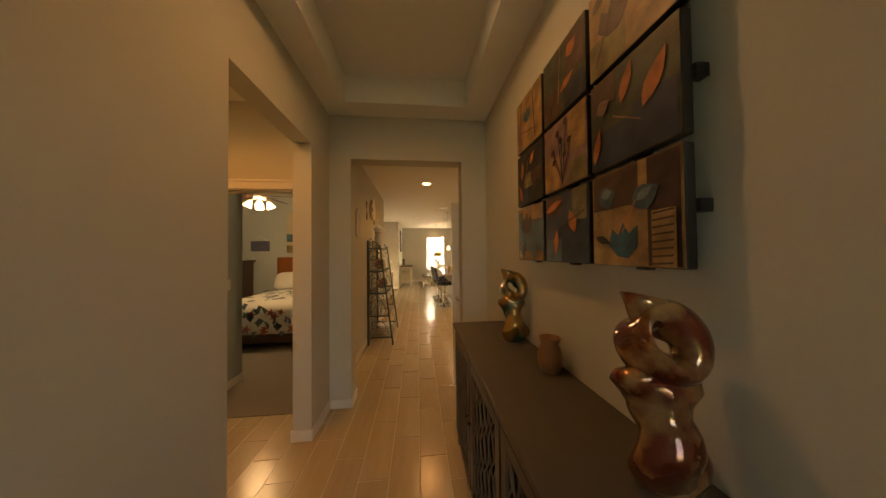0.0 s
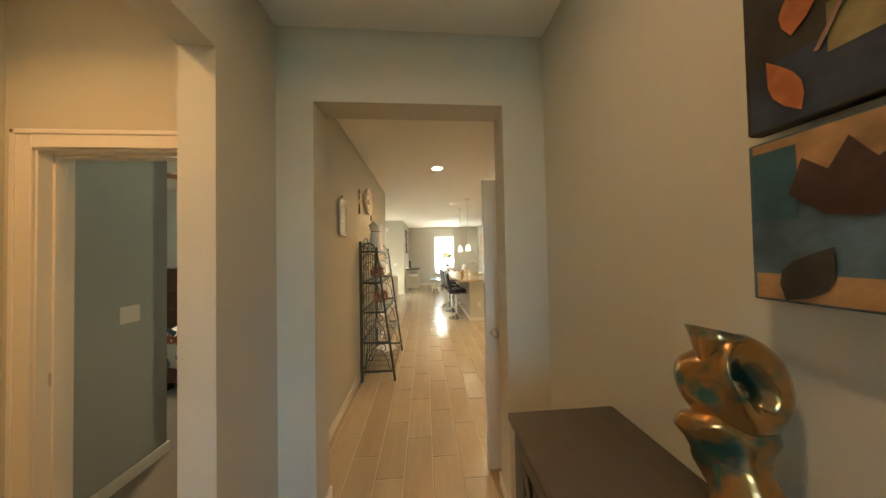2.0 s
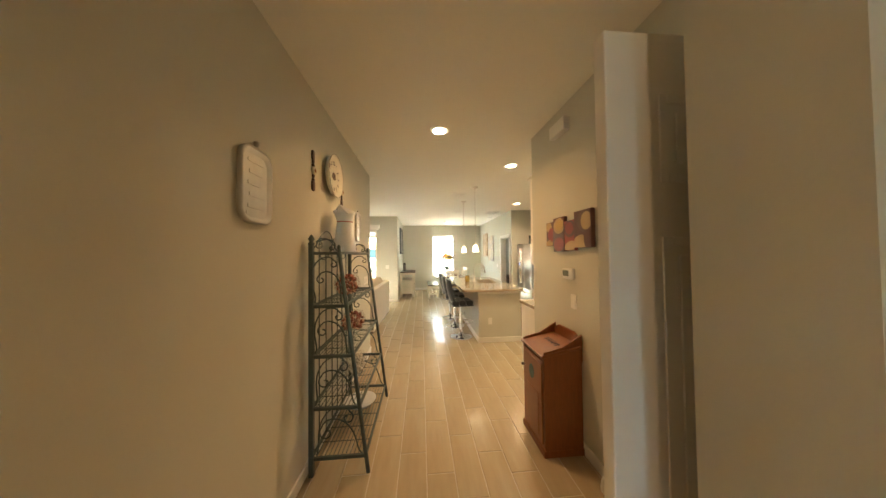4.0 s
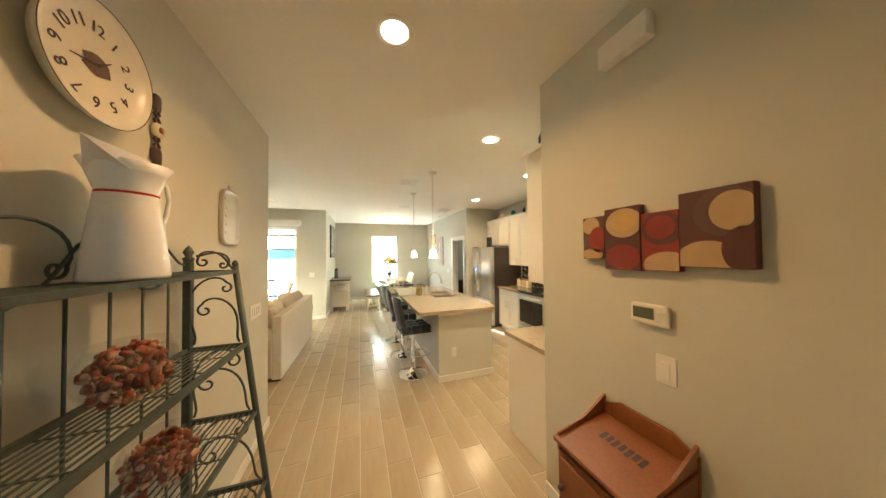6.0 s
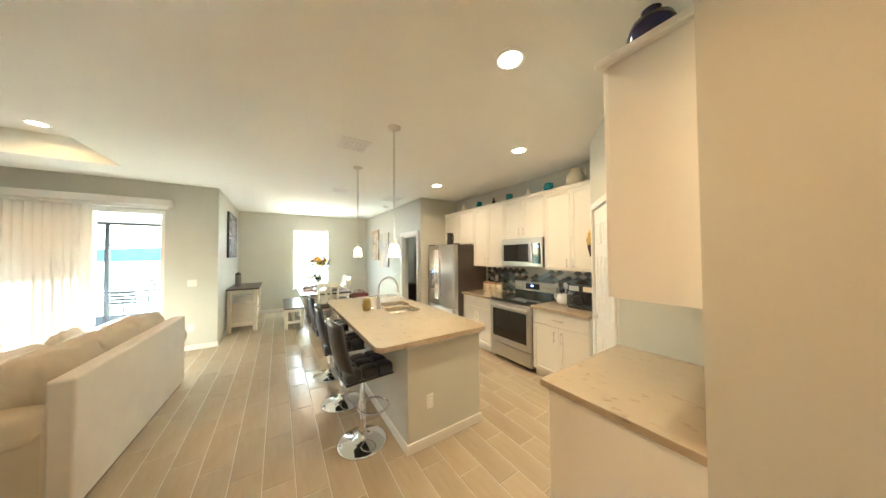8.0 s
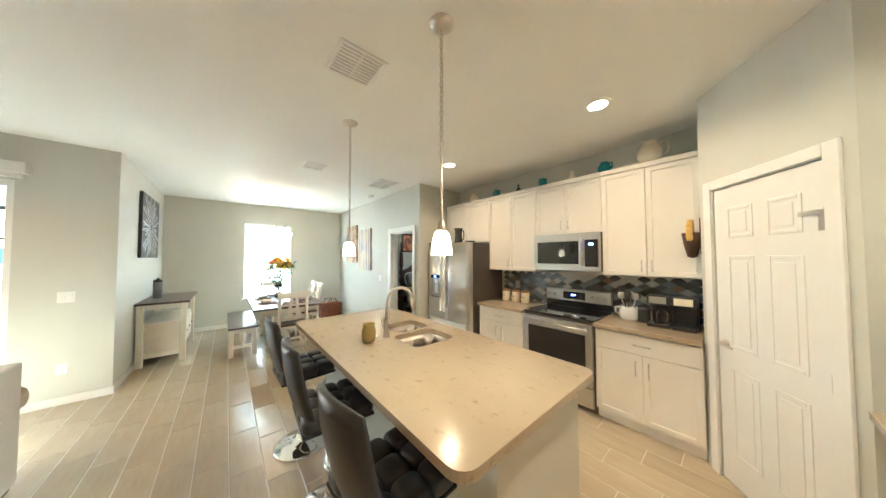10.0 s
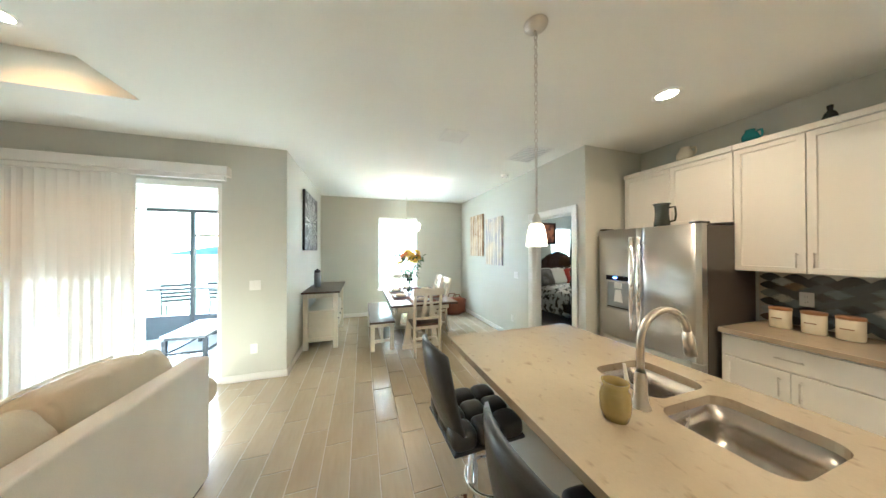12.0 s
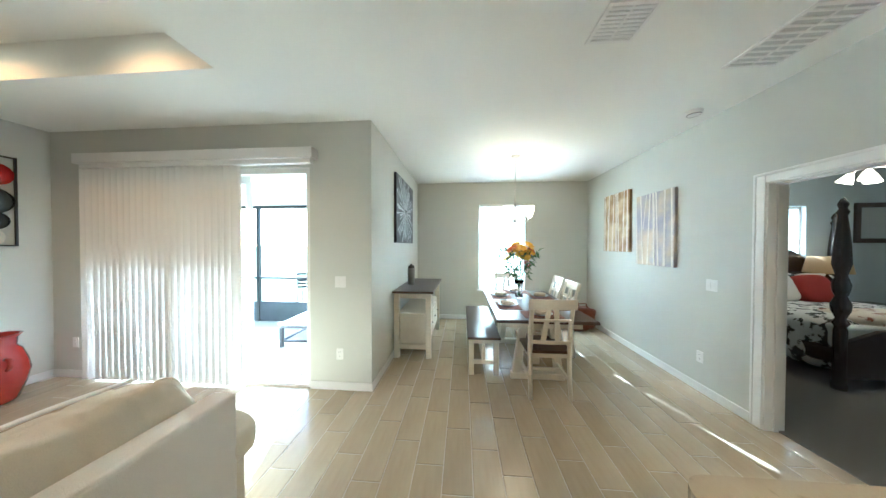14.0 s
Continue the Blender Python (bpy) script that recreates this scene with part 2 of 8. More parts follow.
def add_cushion(bm, x0, y0, z0, x1, y1, z1, puff=0.5, n=8, m=None, lump=0.0, seed=0, crease=0.0):
    """A soft block: a rounded box with bulging faces."""
    seen = {}

    def vert(p):
        key = tuple(round(q, 4) for q in p)
        if key not in seen:
            seen[key] = bm.verts.new(key)
        return seen[key]

    for axis in range(3):
        for side in (-1, 1):
            for i in range(n):
                for j in range(n):
                    quad = []
                    for u, w in ((i, j), (i + 1, j), (i + 1, j + 1), (i, j + 1)):
                        p = [0, 0, 0]
                        p[axis], p[(axis + 1) % 3], p[(axis + 2) % 3] = side, 2 * u / n - 1, 2 * w / n - 1
                        quad.append(vert(p))
                    bm.faces.new(quad if side > 0 else quad[::-1])
    vs = list(seen.values())
    sx, sy, sz = (x1 - x0) / 2, (y1 - y0) / 2, (z1 - z0) / 2
    c = Vector(((x0 + x1) / 2, (y0 + y1) / 2, (z0 + z1) / 2))
    for v in vs:
        p = Vector([math.copysign(abs(q) ** 1.0, q) for q in v.co])
        e = 6 - 3.5 * puff
        s = (abs(p.x) ** e + abs(p.y) ** e + abs(p.z) ** e) ** (1 / e)
        mx = max(abs(p.x), abs(p.y), abs(p.z))
        p = p * (mx / s)
        if lump:
            p *= 1 + lump * noise.noise(p * 2.3 + Vector((seed * 7.1, 0, 0)))
        if crease:
            q = Vector((p.x * 1.6, p.y * 4.2, p.z * 1.1)) + Vector((seed * 3.7, 0.4, 0))
            p *= 1 - crease * (1 - abs(2 * noise.noise(q))) ** 4 - 0.3 * crease * noise.noise(q * 2.6)
        v.co = Vector((p.x * sx, p.y * sy, p.z * sz)) + c
    for v in vs:
        for f in v.link_faces:
            f.smooth = True
    if m:
        bmesh.ops.transform(bm, verts=vs, matrix=m)
    return bm


def cushion(*a, **k):
    return add_cushion(bm_new(), *a, **k)


def mesh_of(name, bm, material):
    me = bpy.data.meshes.new(name)
    bmesh.ops.recalc_face_normals(bm, faces=bm.faces)
    bm.to_mesh(me)
    bm.free()
    if material:
        me.materials.append(material)
    return me


def part(name, bm, material, parent, label=""):
    """One mesh of a thing, in its thing's own axes."""
    ob = new(name, mesh_of(name, bm, material))
    ob.parent = parent
    if label:
        tagged(ob, label)
    return ob


def thing(name, m, label, category, group="", kind=""):
    ob = new(name)
    ob.empty_display_size = 0.1
    ob.matrix_basis = m if isinstance(m, Matrix) else Matrix.Translation(m)
    return tagged(ob, label, category, group, kind)


def solid(name, bm, material, label, category, group="", kind="", m=None):
    """A thing that is one mesh."""
    ob = new(name, mesh_of(name, bm, material))
    if m is not None:
        ob.matrix_basis = m if isinstance(m, Matrix) else Matrix.Translation(m)
    return tagged(ob, label, category, group, kind)


def structure(name, boxes, material, label, category="wall"):
    bm = bm_new()
    for b in boxes:
        add_box(bm, *b)
    return solid(name, bm, material, label, category, kind="structure")


# ---- the house ----
C, T = 2.79, 0.14
DOOR = 2.03
GW = "greige painted plaster wall"
structure("wall_foyer_west", [(-0.87, -2, 0, -0.73, 1.45, C), (-0.87, 1.45, 2.34, -0.73, 2.33, C), (-0.87, 2.33, 0, -0.73, 2.73, C)], WALL, "greige painted wall with a square cased opening")
structure("wall_hall_west", [(-0.87, 2.73, 0, -0.73, 6.60, C)], WALL, GW)
structure("wall_foyer_east", [(0.80, -2, 0, 0.93, 2.73, C)], WALL, GW)
structure("wall_foyer_south", [(-0.87, -2.14, 0, -0.45, -2, C), (0.45, -2.14, 0, 0.93, -2, C), (-0.45, -2.14, 2.30, 0.45, -2, C), (-0.45, -2.14, 0, 0.45, -2, 0.15)], WALL, GW)
structure("wall_hall_partition", [(-0.73, 2.73, 0, -0.53, 2.91, C), (0.55, 2.73, 0, 1.43, 2.91, C), (-0.53, 2.73, 2.37, 0.55, 2.91, C)], WALL, "greige painted wall with a wide square opening")
structure("wall_hall_east", [(1.31, 2.91, 0, 1.43, 3.06, C), (1.31, 3.06, DOOR, 1.43, 3.87, C), (1.31, 3.87, 0, 1.43, 5.18, C)], WALL, "greige painted wall with the laundry doorway")
structure("wall_kitchen_south", [(1.43, 5.06, 0, 3.75, 5.18, C)], WALL, GW)
structure("wall_kitchen_east", [(3.63, 5.18, 0, 3.75, 9.75, C)], WALL, GW)
structure("wall_pantry_side", [(2.35, 5.18, 0, 2.45, 5.835, C)], WALL, GW)
structure("wall_pantry_north", [(3.05, 6.27, 0, 3.63, 6.37, C)], WALL, GW)
structure("wall_fridge_north", [(2.70, 9.634, 0, 3.63, 9.75, C)], WALL, GW)
structure("wall_dining_east", [(2.70, 9.75, 0, 2.82, 9.82, C), (2.70, 9.82, DOOR, 2.82, 10.61, C), (2.70, 10.61, 0, 2.82, 13.54, C)], WALL, "pale grey painted wall with a bedroom doorway")
WX0, WX1, WZ0, WZ1 = 0.57, 1.485, 0.61, 2.35
structure("wall_dining_north", [(-0.85, 13.54, 0, WX0, 13.72, C), (WX1, 13.54, 0, 2.82, 13.72, C), (WX0, 13.54, 0, WX1, 13.72, WZ0), (WX0, 13.54, WZ1, WX1, 13.72, C)], WALL, "cream painted wall with one tall window")
structure("wall_dining_west", [(-0.85, 11.03, 0, -0.70, 13.54, C)], WALL, GW)
structure("wall_living_north", [(-4.60, 10.88, 0, -4.0, 11.03, C), (-4.0, 10.88, 2.33, -1.36, 11.03, C), (-1.36, 10.88, 0, -0.70, 11.03, C)], WALL, "grey-green painted wall with a sliding door opening")
structure("wall_living_west", [(-4.60, 6.60, 0, -4.45, 10.88, C)], WALL, GW)
structure("wall_living_south", [(-4.60, 6.46, 0, -0.87, 6.60, C)], WALL, GW)
# small lobby and bedroom beside the foyer
structure("wall_lobby_north", [(-1.82, 2.57, 0, -1.70, 2.63, C), (-1.70, 2.57, DOOR, -0.94, 2.63, C), (-0.94, 2.57, 0, -0.87, 2.63, C)], WALL, "warm lit painted wall with a bedroom doorway")
structure("wall_lobby_west", [(-1.95, 0.9, 0, -1.82, 2.63, C)], WALL, GW)
structure("wall_lobby_south", [(-1.82, 0.9, 0, -0.87, 1.0, C)], WALL, GW)
structure("wall_bedroom_south", [(-1.95, 2.63, 0, -1.70, 2.69, C), (-1.70, 2.63, DOOR, -0.94, 2.69, C), (-0.94, 2.63, 0, -0.87, 2.69, C), (-5.0, 3.33, 0, -1.95, 3.43, C)], WALL_BLUE, "blue-grey painted wall")
structure("wall_bedroom_stub", [(-2.05, 2.69, 0, -1.95, 3.43, C)], WALL_BLUE, "blue-grey painted short wall")
structure("wall_bedroom_east", [(-0.90, 2.69, 0, -0.872, 6.36, C)], WALL_BLUE, "blue-grey painted wall")
structure("wall_bedroom_north", [(-5.0, 6.30, 0, -0.90, 6.45, C)], WALL_BLUE, "blue-grey painted wall")
structure("wall_bedroom_west", [(-5.1, 3.33, 0, -5.0, 6.45, C)], WALL_BLUE, "blue-grey painted wall")
# laundry
structure("wall_laundry_north", [(1.43, 4.98, 0, 3.15, 5.055, C)], WALL_TAN, "tan painted laundry wall")
structure("wall_laundry_east", [(3.05, 2.91, 0, 3.15, 4.98, C)], WALL_TAN, "tan painted laundry wall")
structure("wall_laundry_south", [(1.43, 2.80, 0, 3.15, 2.91, C)], WALL_TAN, "tan painted laundry wall")
# bedroom off the dining space
BN = 12.75
structure("wall_master_north", [(2.82, BN, 0, 4.92, BN + 0.15, C), (4.92, BN, 0, 5.62, BN + 0.15, 1.36), (4.92, BN, 2.14, 5.62, BN + 0.15, C), (5.62, BN, 0, 7.2, BN + 0.15, C)], WALL_BLUE, "blue-grey painted wall with a small high window")
structure("wall_master_east", [(7.2, 8.6, 0, 7.3, BN + 0.15, C)], WALL_BLUE, "blue-grey painted wall")
structure("wall_master_south", [(3.75, 8.6, 0, 7.2, 8.7, C)], WALL_BLUE, "blue-grey painted wall")
structure("wall_master_west", [(2.822, 9.76, 0, 2.85, 9.82, C), (2.822, 9.82, DOOR, 2.85, 10.61, C), (2.822, 10.61, 0, 2.85, BN, C), (3.752, 8.7, 0, 3.78, 9.76, C), (2.85, 9.752, 0, 3.78, 9.78, C)], WALL_BLUE, "blue-grey painted wall")
# pantry corner, turned
pa, pb = Vector((3.05, 6.37)), Vector((2.35, 5.835))
pl = (pb - pa).length
pang = math.degrees(math.atan2(pb.y - pa.y, pb.x - pa.x))
PANTRY = pose(pa.x, pa.y, 0, 0, 0, pang)  # x runs along the wall, +y points behind it
bm = bm_new()
for b in ((0, 0.0, 0, 0.12, 0.1, C), (pl - 0.12, 0.0, 0, pl, 0.1, C), (0.12, 0.0, DOOR, pl - 0.12, 0.1, C)):
    add_box(bm, *b)
solid("wall_pantry_corner", bm, WALL, "greige painted diagonal wall with a pantry door", "wall", kind="structure", m=PANTRY)

# ceilings: one slab with two raised trays
TX0, TX1, TY0, TY1 = -0.52, 0.56, -1.5, 2.50
LX0, LX1, LY0, LY1 = -3.75, -1.56, 7.5, 10.06
boxes = [(-5.1, -2.2, C, TX0, 6.5, C + 0.1), (TX1, -2.2, C, 7.3, TY1, C + 0.1), (TX0, -2.2, C, TX1, TY0, C + 0.1), (TX0, TY1, C, 7.3, 6.5, C + 0.1),
         (-5.1, 6.5, C, LX0, 11.03, C + 0.1), (LX0, 6.5, C, LX1, LY0, C + 0.1), (LX0, LY1, C, LX1, 11.03, C + 0.1), (LX1, 6.5, C, 7.3, 11.03, C + 0.1), (-0.85, 11.03, C, 7.3, 13.72, C + 0.1)]
for (x0, x1, y0, y1), h in (((TX0, TX1, TY0, TY1), 0.24), ((LX0, LX1, LY0, LY1), 0.28)):
    boxes += [(x0 - 0.05, y0 - 0.05, C + h, x1 + 0.05, y1 + 0.05, C + h + 0.1), (x0 - 0.05, y0 - 0.05, C + 0.1, x0, y1 + 0.05, C + h), (x1, y0 - 0.05, C + 0.1, x1 + 0.05, y1 + 0.05, C + h),
              (x0, y0 - 0.05, C + 0.1, x1, y0, C + h), (x0, y1, C + 0.1, x1, y1 + 0.05, C + h)]
structure("ceiling", boxes, CEILING, "flat off-white ceiling with two raised trays", "ceiling")
structure("floor", [(-5.1, -2.2, -0.12, 7.3, 11.03, -0.003), (-0.85, 11.03, -0.12, 7.3, 13.72, -0.003)], GROUT, "wood-look tile floor with pale grout", "floor")
structure("bedroom_carpet", [(-5.0, 2.69, -0.006, -0.9, 6.3, 0.006)], CARPET, "dark taupe bedroom carpet", "carpet")
structure("master_carpet", [(2.80, 8.7, -0.006, 7.2, BN, 0.006)], CARPET, "dark taupe bedroom carpet", "carpet")


# ---- kitchen ----
def handle(parent, at, length, axis="z", out=(-1, 0, 0), name="handle"):
    """A slim bar pull on two posts; at is its middle on the door's face."""
    a = Vector(at)
    o = Vector(out) * 0.03
    d = Vector((0, 0, 1)) if axis == "z" else (Vector((0, 1, 0)) if axis == "y" else Vector((1, 0, 0)))
    bm = tube([a + o - d * length / 2, a + o + d * length / 2], 0.005, 8)
    for k in (-0.38, 0.38):
        add_tube(bm, [a + d * length * k, a + o + d * length * k], 0.004, 6)
    return part(name, bm, NICKEL, parent, "brushed nickel bar handle")


def shaker(x, y0, y1, z0, z1, rail=0.055, d=0.02, sign=-1):
    """A framed door facing -x: four rails round a sunk panel."""
    f = x + sign * d
    bm = box(min(x, f), y0, z0, max(x, f), y1, z1)
    bm.normal_update()
    face = next(q for q in bm.faces if q.normal.x * sign > 0.9)
    for thick, depth in ((0.002, 0.0), (rail, 0.0), (0.004, -0.011)):
        bmesh.ops.inset_individual(bm, faces=[face], thickness=thick, depth=depth)
    return bm


def base_unit(y0, y1):
    m = (3.02, y0, 0)
    w = y1 - y0
    t = thing("base_cabinet", m, "white shaker kitchen base cabinet with drawer and two doors", "cabinet", "kitchen base cabinets")
    part("body", box(0.0, 0, 0.10, 0.60, w, 0.875), CABINET, t)
    part("plinth", box(0.05, 0.0, 0, 0.58, w, 0.10), CABINET, t)
    dr = part("drawer", box(-0.02, 0.012, 0.70, 0, w - 0.012, 0.86, 0.003, 1), CABINET, t)
    handle(dr, (-0.02, w / 2, 0.78), 0.13, "y")
    for a, b, k in ((0.012, w / 2 - 0.002, w / 2 - 0.045), (w / 2 + 0.002, w - 0.012, w / 2 + 0.045)):
        d = part("door", shaker(0, a, b, 0.115, 0.69), CABINET, t)
        handle(d, (-0.02, k, 0.58), 0.13)
    return t


def upper_unit(y0, y1, z0, z1, doors=2):
    w = y1 - y0
    t = thing("wall_cabinet", (3.31, y0, z0), "white shaker wall cabinet with a plain crown", "cabinet", "kitchen wall cabinets")
    h = z1 - z0
    part("body", box(0, 0, 0, 0.318, w, h - 0.002), CABINET, t)
    for i in range(doors):
        a, b = i * w / doors + 0.004, (i + 1) * w / doors - 0.004
        d = part("door", shaker(0, a, b, 0.004, h - 0.055), CABINET, t)
        k = b - 0.035 if i == 0 and doors == 2 else a + 0.035
        handle(d, (-0.02, k, 0.10), 0.11)
    part("crown", box(-0.035, 0, h - 0.05, 0.0, w, h, 0.006, 1), CABINET, t)
    return t


base_unit(6.375, 7.115)
base_unit(7.885, 8.60)
for y0, y1 in ((6.375, 7.118), (7.882, 8.60)):
    solid("worktop", box(2.965, y0, 0.876, 3.628, y1, 0.915, 0.004), QUARTZ, "beige speckled quartz kitchen worktop on base cabinets", "worktop")
upper_unit(6.375, 7.12, 1.365, 2.46)
upper_unit(7.122, 7.878, 1.825, 2.46)
upper_unit(7.88, 8.638, 1.365, 2.46)
upper_unit(8.64, 9.60, 1.79, 2.46)

# splashback of leaf-shaped tiles, dark and pale greys
TILES = [mat("tile_" + n, c, 0.22, stain=(20, 0.15), grain=(60, 0.08), coat=0.3) for n, c in
         (("slate", (0.095, 0.11, 0.12)), ("blue", (0.20, 0.24, 0.26)), ("pale", (0.50, 0.50, 0.47)), ("brown", (0.22, 0.165, 0.12)), ("dark", (0.05, 0.055, 0.06)))]
splash = solid("splashback", box(3.622, 6.372, 0.917, 3.629, 8.62, 1.363), GROUT, "grey grout behind leaf-shaped kitchen tiles", "splashback", kind="structure")


def leaf_tile(w, h):
    """A pointed lens of w by h, 4 mm thick, facing -x."""
    out = []
    n = 5
    for k in range(n):
        a = -1 + 2 * k / n
        out.append((a * w / 2, h / 2 * (1 - a * a)))
    for k in range(n):
        a = 1 - 2 * k / n
        out.append((a * w / 2, -h / 2 * (1 - a * a)))
    bm = prism(out, 0, 0.005)
    bmesh.ops.rotate(bm, verts=bm.verts, cent=(0, 0, 0), matrix=Matrix(((0, 0, -1), (1, 0, 0), (0, 1, 0))))
    return bm


leaf_meshes = [mesh_of("tile", leaf_tile(0.128, 0.072), m) for m in TILES]
rng = random.Random(4)
rest = [bm_new() for _ in TILES]
tiles_made = 0
for row in range(17):
    for col in range(24):
        y = 6.44 + col * 0.132 + (0.066 if row % 2 else 0)
        z = 0.953 + row * 0.0352
        if y > 8.56 or z > 1.33:
            continue
        k = rng.choices(range(5), (4, 5, 4, 1, 2))[0]
        if tiles_made < 300 and not (7.15 < y < 7.85 and z < 1.1):
            ob = new("tile", leaf_meshes[k])
            ob.parent, ob.location = splash, (3.622, y, z)
            tiles_made += 1
        else:
            b2 = leaf_tile(0.128, 0.072)
            bmesh.ops.translate(b2, verts=b2.verts, vec=(3.622, y, z))
            me = bpy.data.meshes.new("tmp")
            b2.to_mesh(me)
            b2.free()
            rest[k].from_mesh(me)
            bpy.data.meshes.remove(me)
for b2, m in zip(rest, TILES):
    tagged(part("tiles", b2, m, splash), kind="stuff")

# range
st = thing("range", (3.0, 7.122, 0), "stainless steel electric range with black glass top", "stove")
W = 0.756
part("body", box(0.02, 0, 0.06, 0.62, W, 0.905), DARK_STEEL, st)
part("cooktop", box(-0.012, 0, 0.905, 0.56, W, 0.925, 0.004), BLACK_GLASS, st, "black ceramic glass cooktop")
ov = part("oven_door", box(-0.025, 0.008, 0.27, 0.02, W - 0.008, 0.875, 0.006), STEEL, st)
part("oven_window", box(-0.03, 0.07, 0.36, -0.0255, W - 0.07, 0.77), BLACK_GLASS, ov, "dark oven window")
bm = tube([(-0.075, 0.04, 0.83), (-0.075, W - 0.04, 0.83)], 0.013, 12)
for y in (0.07, W - 0.07):
    add_tube(bm, [(-0.02, y, 0.83), (-0.075, y, 0.83)], 0.010, 8)
part("oven_handle", bm, STEEL, ov, "steel bar handle")
part("drawer", box(-0.02, 0.008, 0.07, 0.02, W - 0.008, 0.258, 0.005), STEEL, st)
bg_ = part("backguard", box(0.55, 0, 1.0, 0.622, W, 1.14, 0.01), STEEL, st)
part("riser", box(0.56, 0.005, 0.925, 0.62, W - 0.005, 1.0), BLACK_GLASS, st, "black glossy riser behind the cooktop")
part("display", box(0.545, 0.27, 1.025, 0.5495, 0.53, 1.115), BLACK_GLASS, bg_, "black control display")
part("clock_digits", box(0.5435, 0.385, 1.07, 0.5445, 0.43, 1.085), glow("blue_digits", (0.15, 0.25, 1.0), 2.5), bg_)
for y in (0.055, 0.125, 0.195, 0.64, 0.71):
    part("knob", lathe([(0.0, 0.03), (0.018, 0.028), (0.021, 0.0)], seg=16, m=Matrix.Translation((0.548, y, 1.068)) @ pose(0, 0, 0, 0, -90, 0)), NICKEL, bg_)

# microwave under its cabinet
mw = thing("microwave", (3.24, 7.126, 1.395), "stainless over-range microwave with black window", "microwave")
part("body", box(0.025, 0, 0, 0.386, 0.748, 0.425), DARK_STEEL, mw)
part("face", box(0, 0, 0, 0.025, 0.748, 0.425, 0.004), STEEL, mw)
part("window", box(-0.004, 0.215, 0.075, -0.0005, 0.70, 0.335), BLACK_GLASS, mw, "black glass door window")
part("control_panel", box(-0.004, 0.02, 0.05, -0.0005, 0.15, 0.345), BLACK_GLASS, mw, "black touch panel")
part("clock_digits", box(-0.006, 0.065, 0.285, -0.0045, 0.11, 0.305), bpy.data.materials["blue_digits"], mw)
bm = tube([(-0.004, 0.18, 0.06), (-0.035, 0.18, 0.10), (-0.04, 0.18, 0.21), (-0.035, 0.18, 0.32), (-0.004, 0.18, 0.36)], 0.012, 10)
part("handle", bm, STEEL, mw)

# fridge
fr = thing("fridge", (2.82, 8.635, 0), "stainless french-door fridge with ice dispenser, brown sides", "fridge")
FW = 0.945
part("body", box(0.10, 0, 0.02, 0.79, FW, 1.755, 0.004), DARK_STEEL, fr, "dark brown side panels")


def bowed_door(y0, y1, z0, z1):
    """A door whose front bows out a little across its width."""
    bm = bm_new()
    n = 14
    ring = [(0.098, y1), (0.098, y0)]
    for k in range(n + 1):
        u = k / n
        e = min(u, 1 - u) * (y1 - y0)
        ring.append((0.016 - 0.016 * (1 - (2 * u - 1) ** 2) + 0.014 * max(0, 1 - e / 0.014) ** 2, y0 + (y1 - y0) * u))
    a = [bm.verts.new((x, y, z0)) for x, y in ring]
    b = [bm.verts.new((x, y, z1)) for x, y in ring]
    for k in range(len(ring)):
        f = bm.faces.new((a[k], b[k], b[(k + 1) % len(ring)], a[(k + 1) % len(ring)]))
        f.smooth = 2 < k < len(ring) - 2
    bm.faces.new(a)
    bm.faces.new(b[::-1])
    bmesh.ops.recalc_face_normals(bm, faces=bm.faces)
    return bm


dl = part("left_door", bowed_door(FW / 2 + 0.003, FW - 0.003, 0.60, 1.765), STEEL, fr)
dr = part("right_door", bowed_door(0.003, FW / 2 - 0.003, 0.60, 1.765), STEEL, fr)
fz = part("freezer_drawer", bowed_door(0.003, FW - 0.003, 0.05, 0.592), STEEL, fr)
for parent, y in ((dl, FW / 2 + 0.036), (dr, FW / 2 - 0.036)):
    bm = tube([(-0.066, y, 0.74), (-0.066, y, 1.67)], 0.024, 16)
    for z in (0.80, 1.61):
        add_tube(bm, [(0.005, y, z), (-0.06, y, z)], 0.013, 8)
    part("handle", bm, CHROME, parent, "long polished bar handle")
bm = tube([(-0.06, 0.06, 0.52), (-0.06, FW - 0.06, 0.52)], 0.016, 12)
for y in (0.10, FW - 0.10):
    add_tube(bm, [(0.005, y, 0.52), (-0.06, y, 0.52)], 0.012, 8)
part("handle", bm, CHROME, fz, "long polished bar handle")
GREYPLASTIC = mat("dispenser_grey", (0.36, 0.37, 0.37), 0.35, 0.3)
part("dispenser_panel", box(-0.012, 0.550, 1.215, 0.004, 0.828, 1.265, 0.003, 1), BLACK_GLASS, dl, "black dispenser control strip")
bm = bm_new()
for b in ((0.550, 0.90, 0.567, 1.213), (0.811, 0.90, 0.828, 1.213), (0.567, 0.90, 0.811, 0.918), (0.567, 1.195, 0.811, 1.213)):
    add_box(bm, -0.020, b[0], b[1], 0.004, b[2], b[3], 0.003, 1)
part("dispenser_frame", bm, STEEL, dl, "brushed steel frame round the dispenser")
part("dispenser_well", box(-0.003, 0.567, 0.918, 0.004, 0.811, 1.195), GREYPLASTIC, dl, "grey water dispenser recess")
part("drip_tray", box(-0.018, 0.570, 0.918, -0.003, 0.808, 0.93, 0.002, 1), BLACK, dl)
part("dispenser_spout", box(-0.017, 0.650, 1.13, -0.003, 0.730, 1.195, 0.006, 2), WHITE_PLASTIC, dl, "pale dispenser spout")
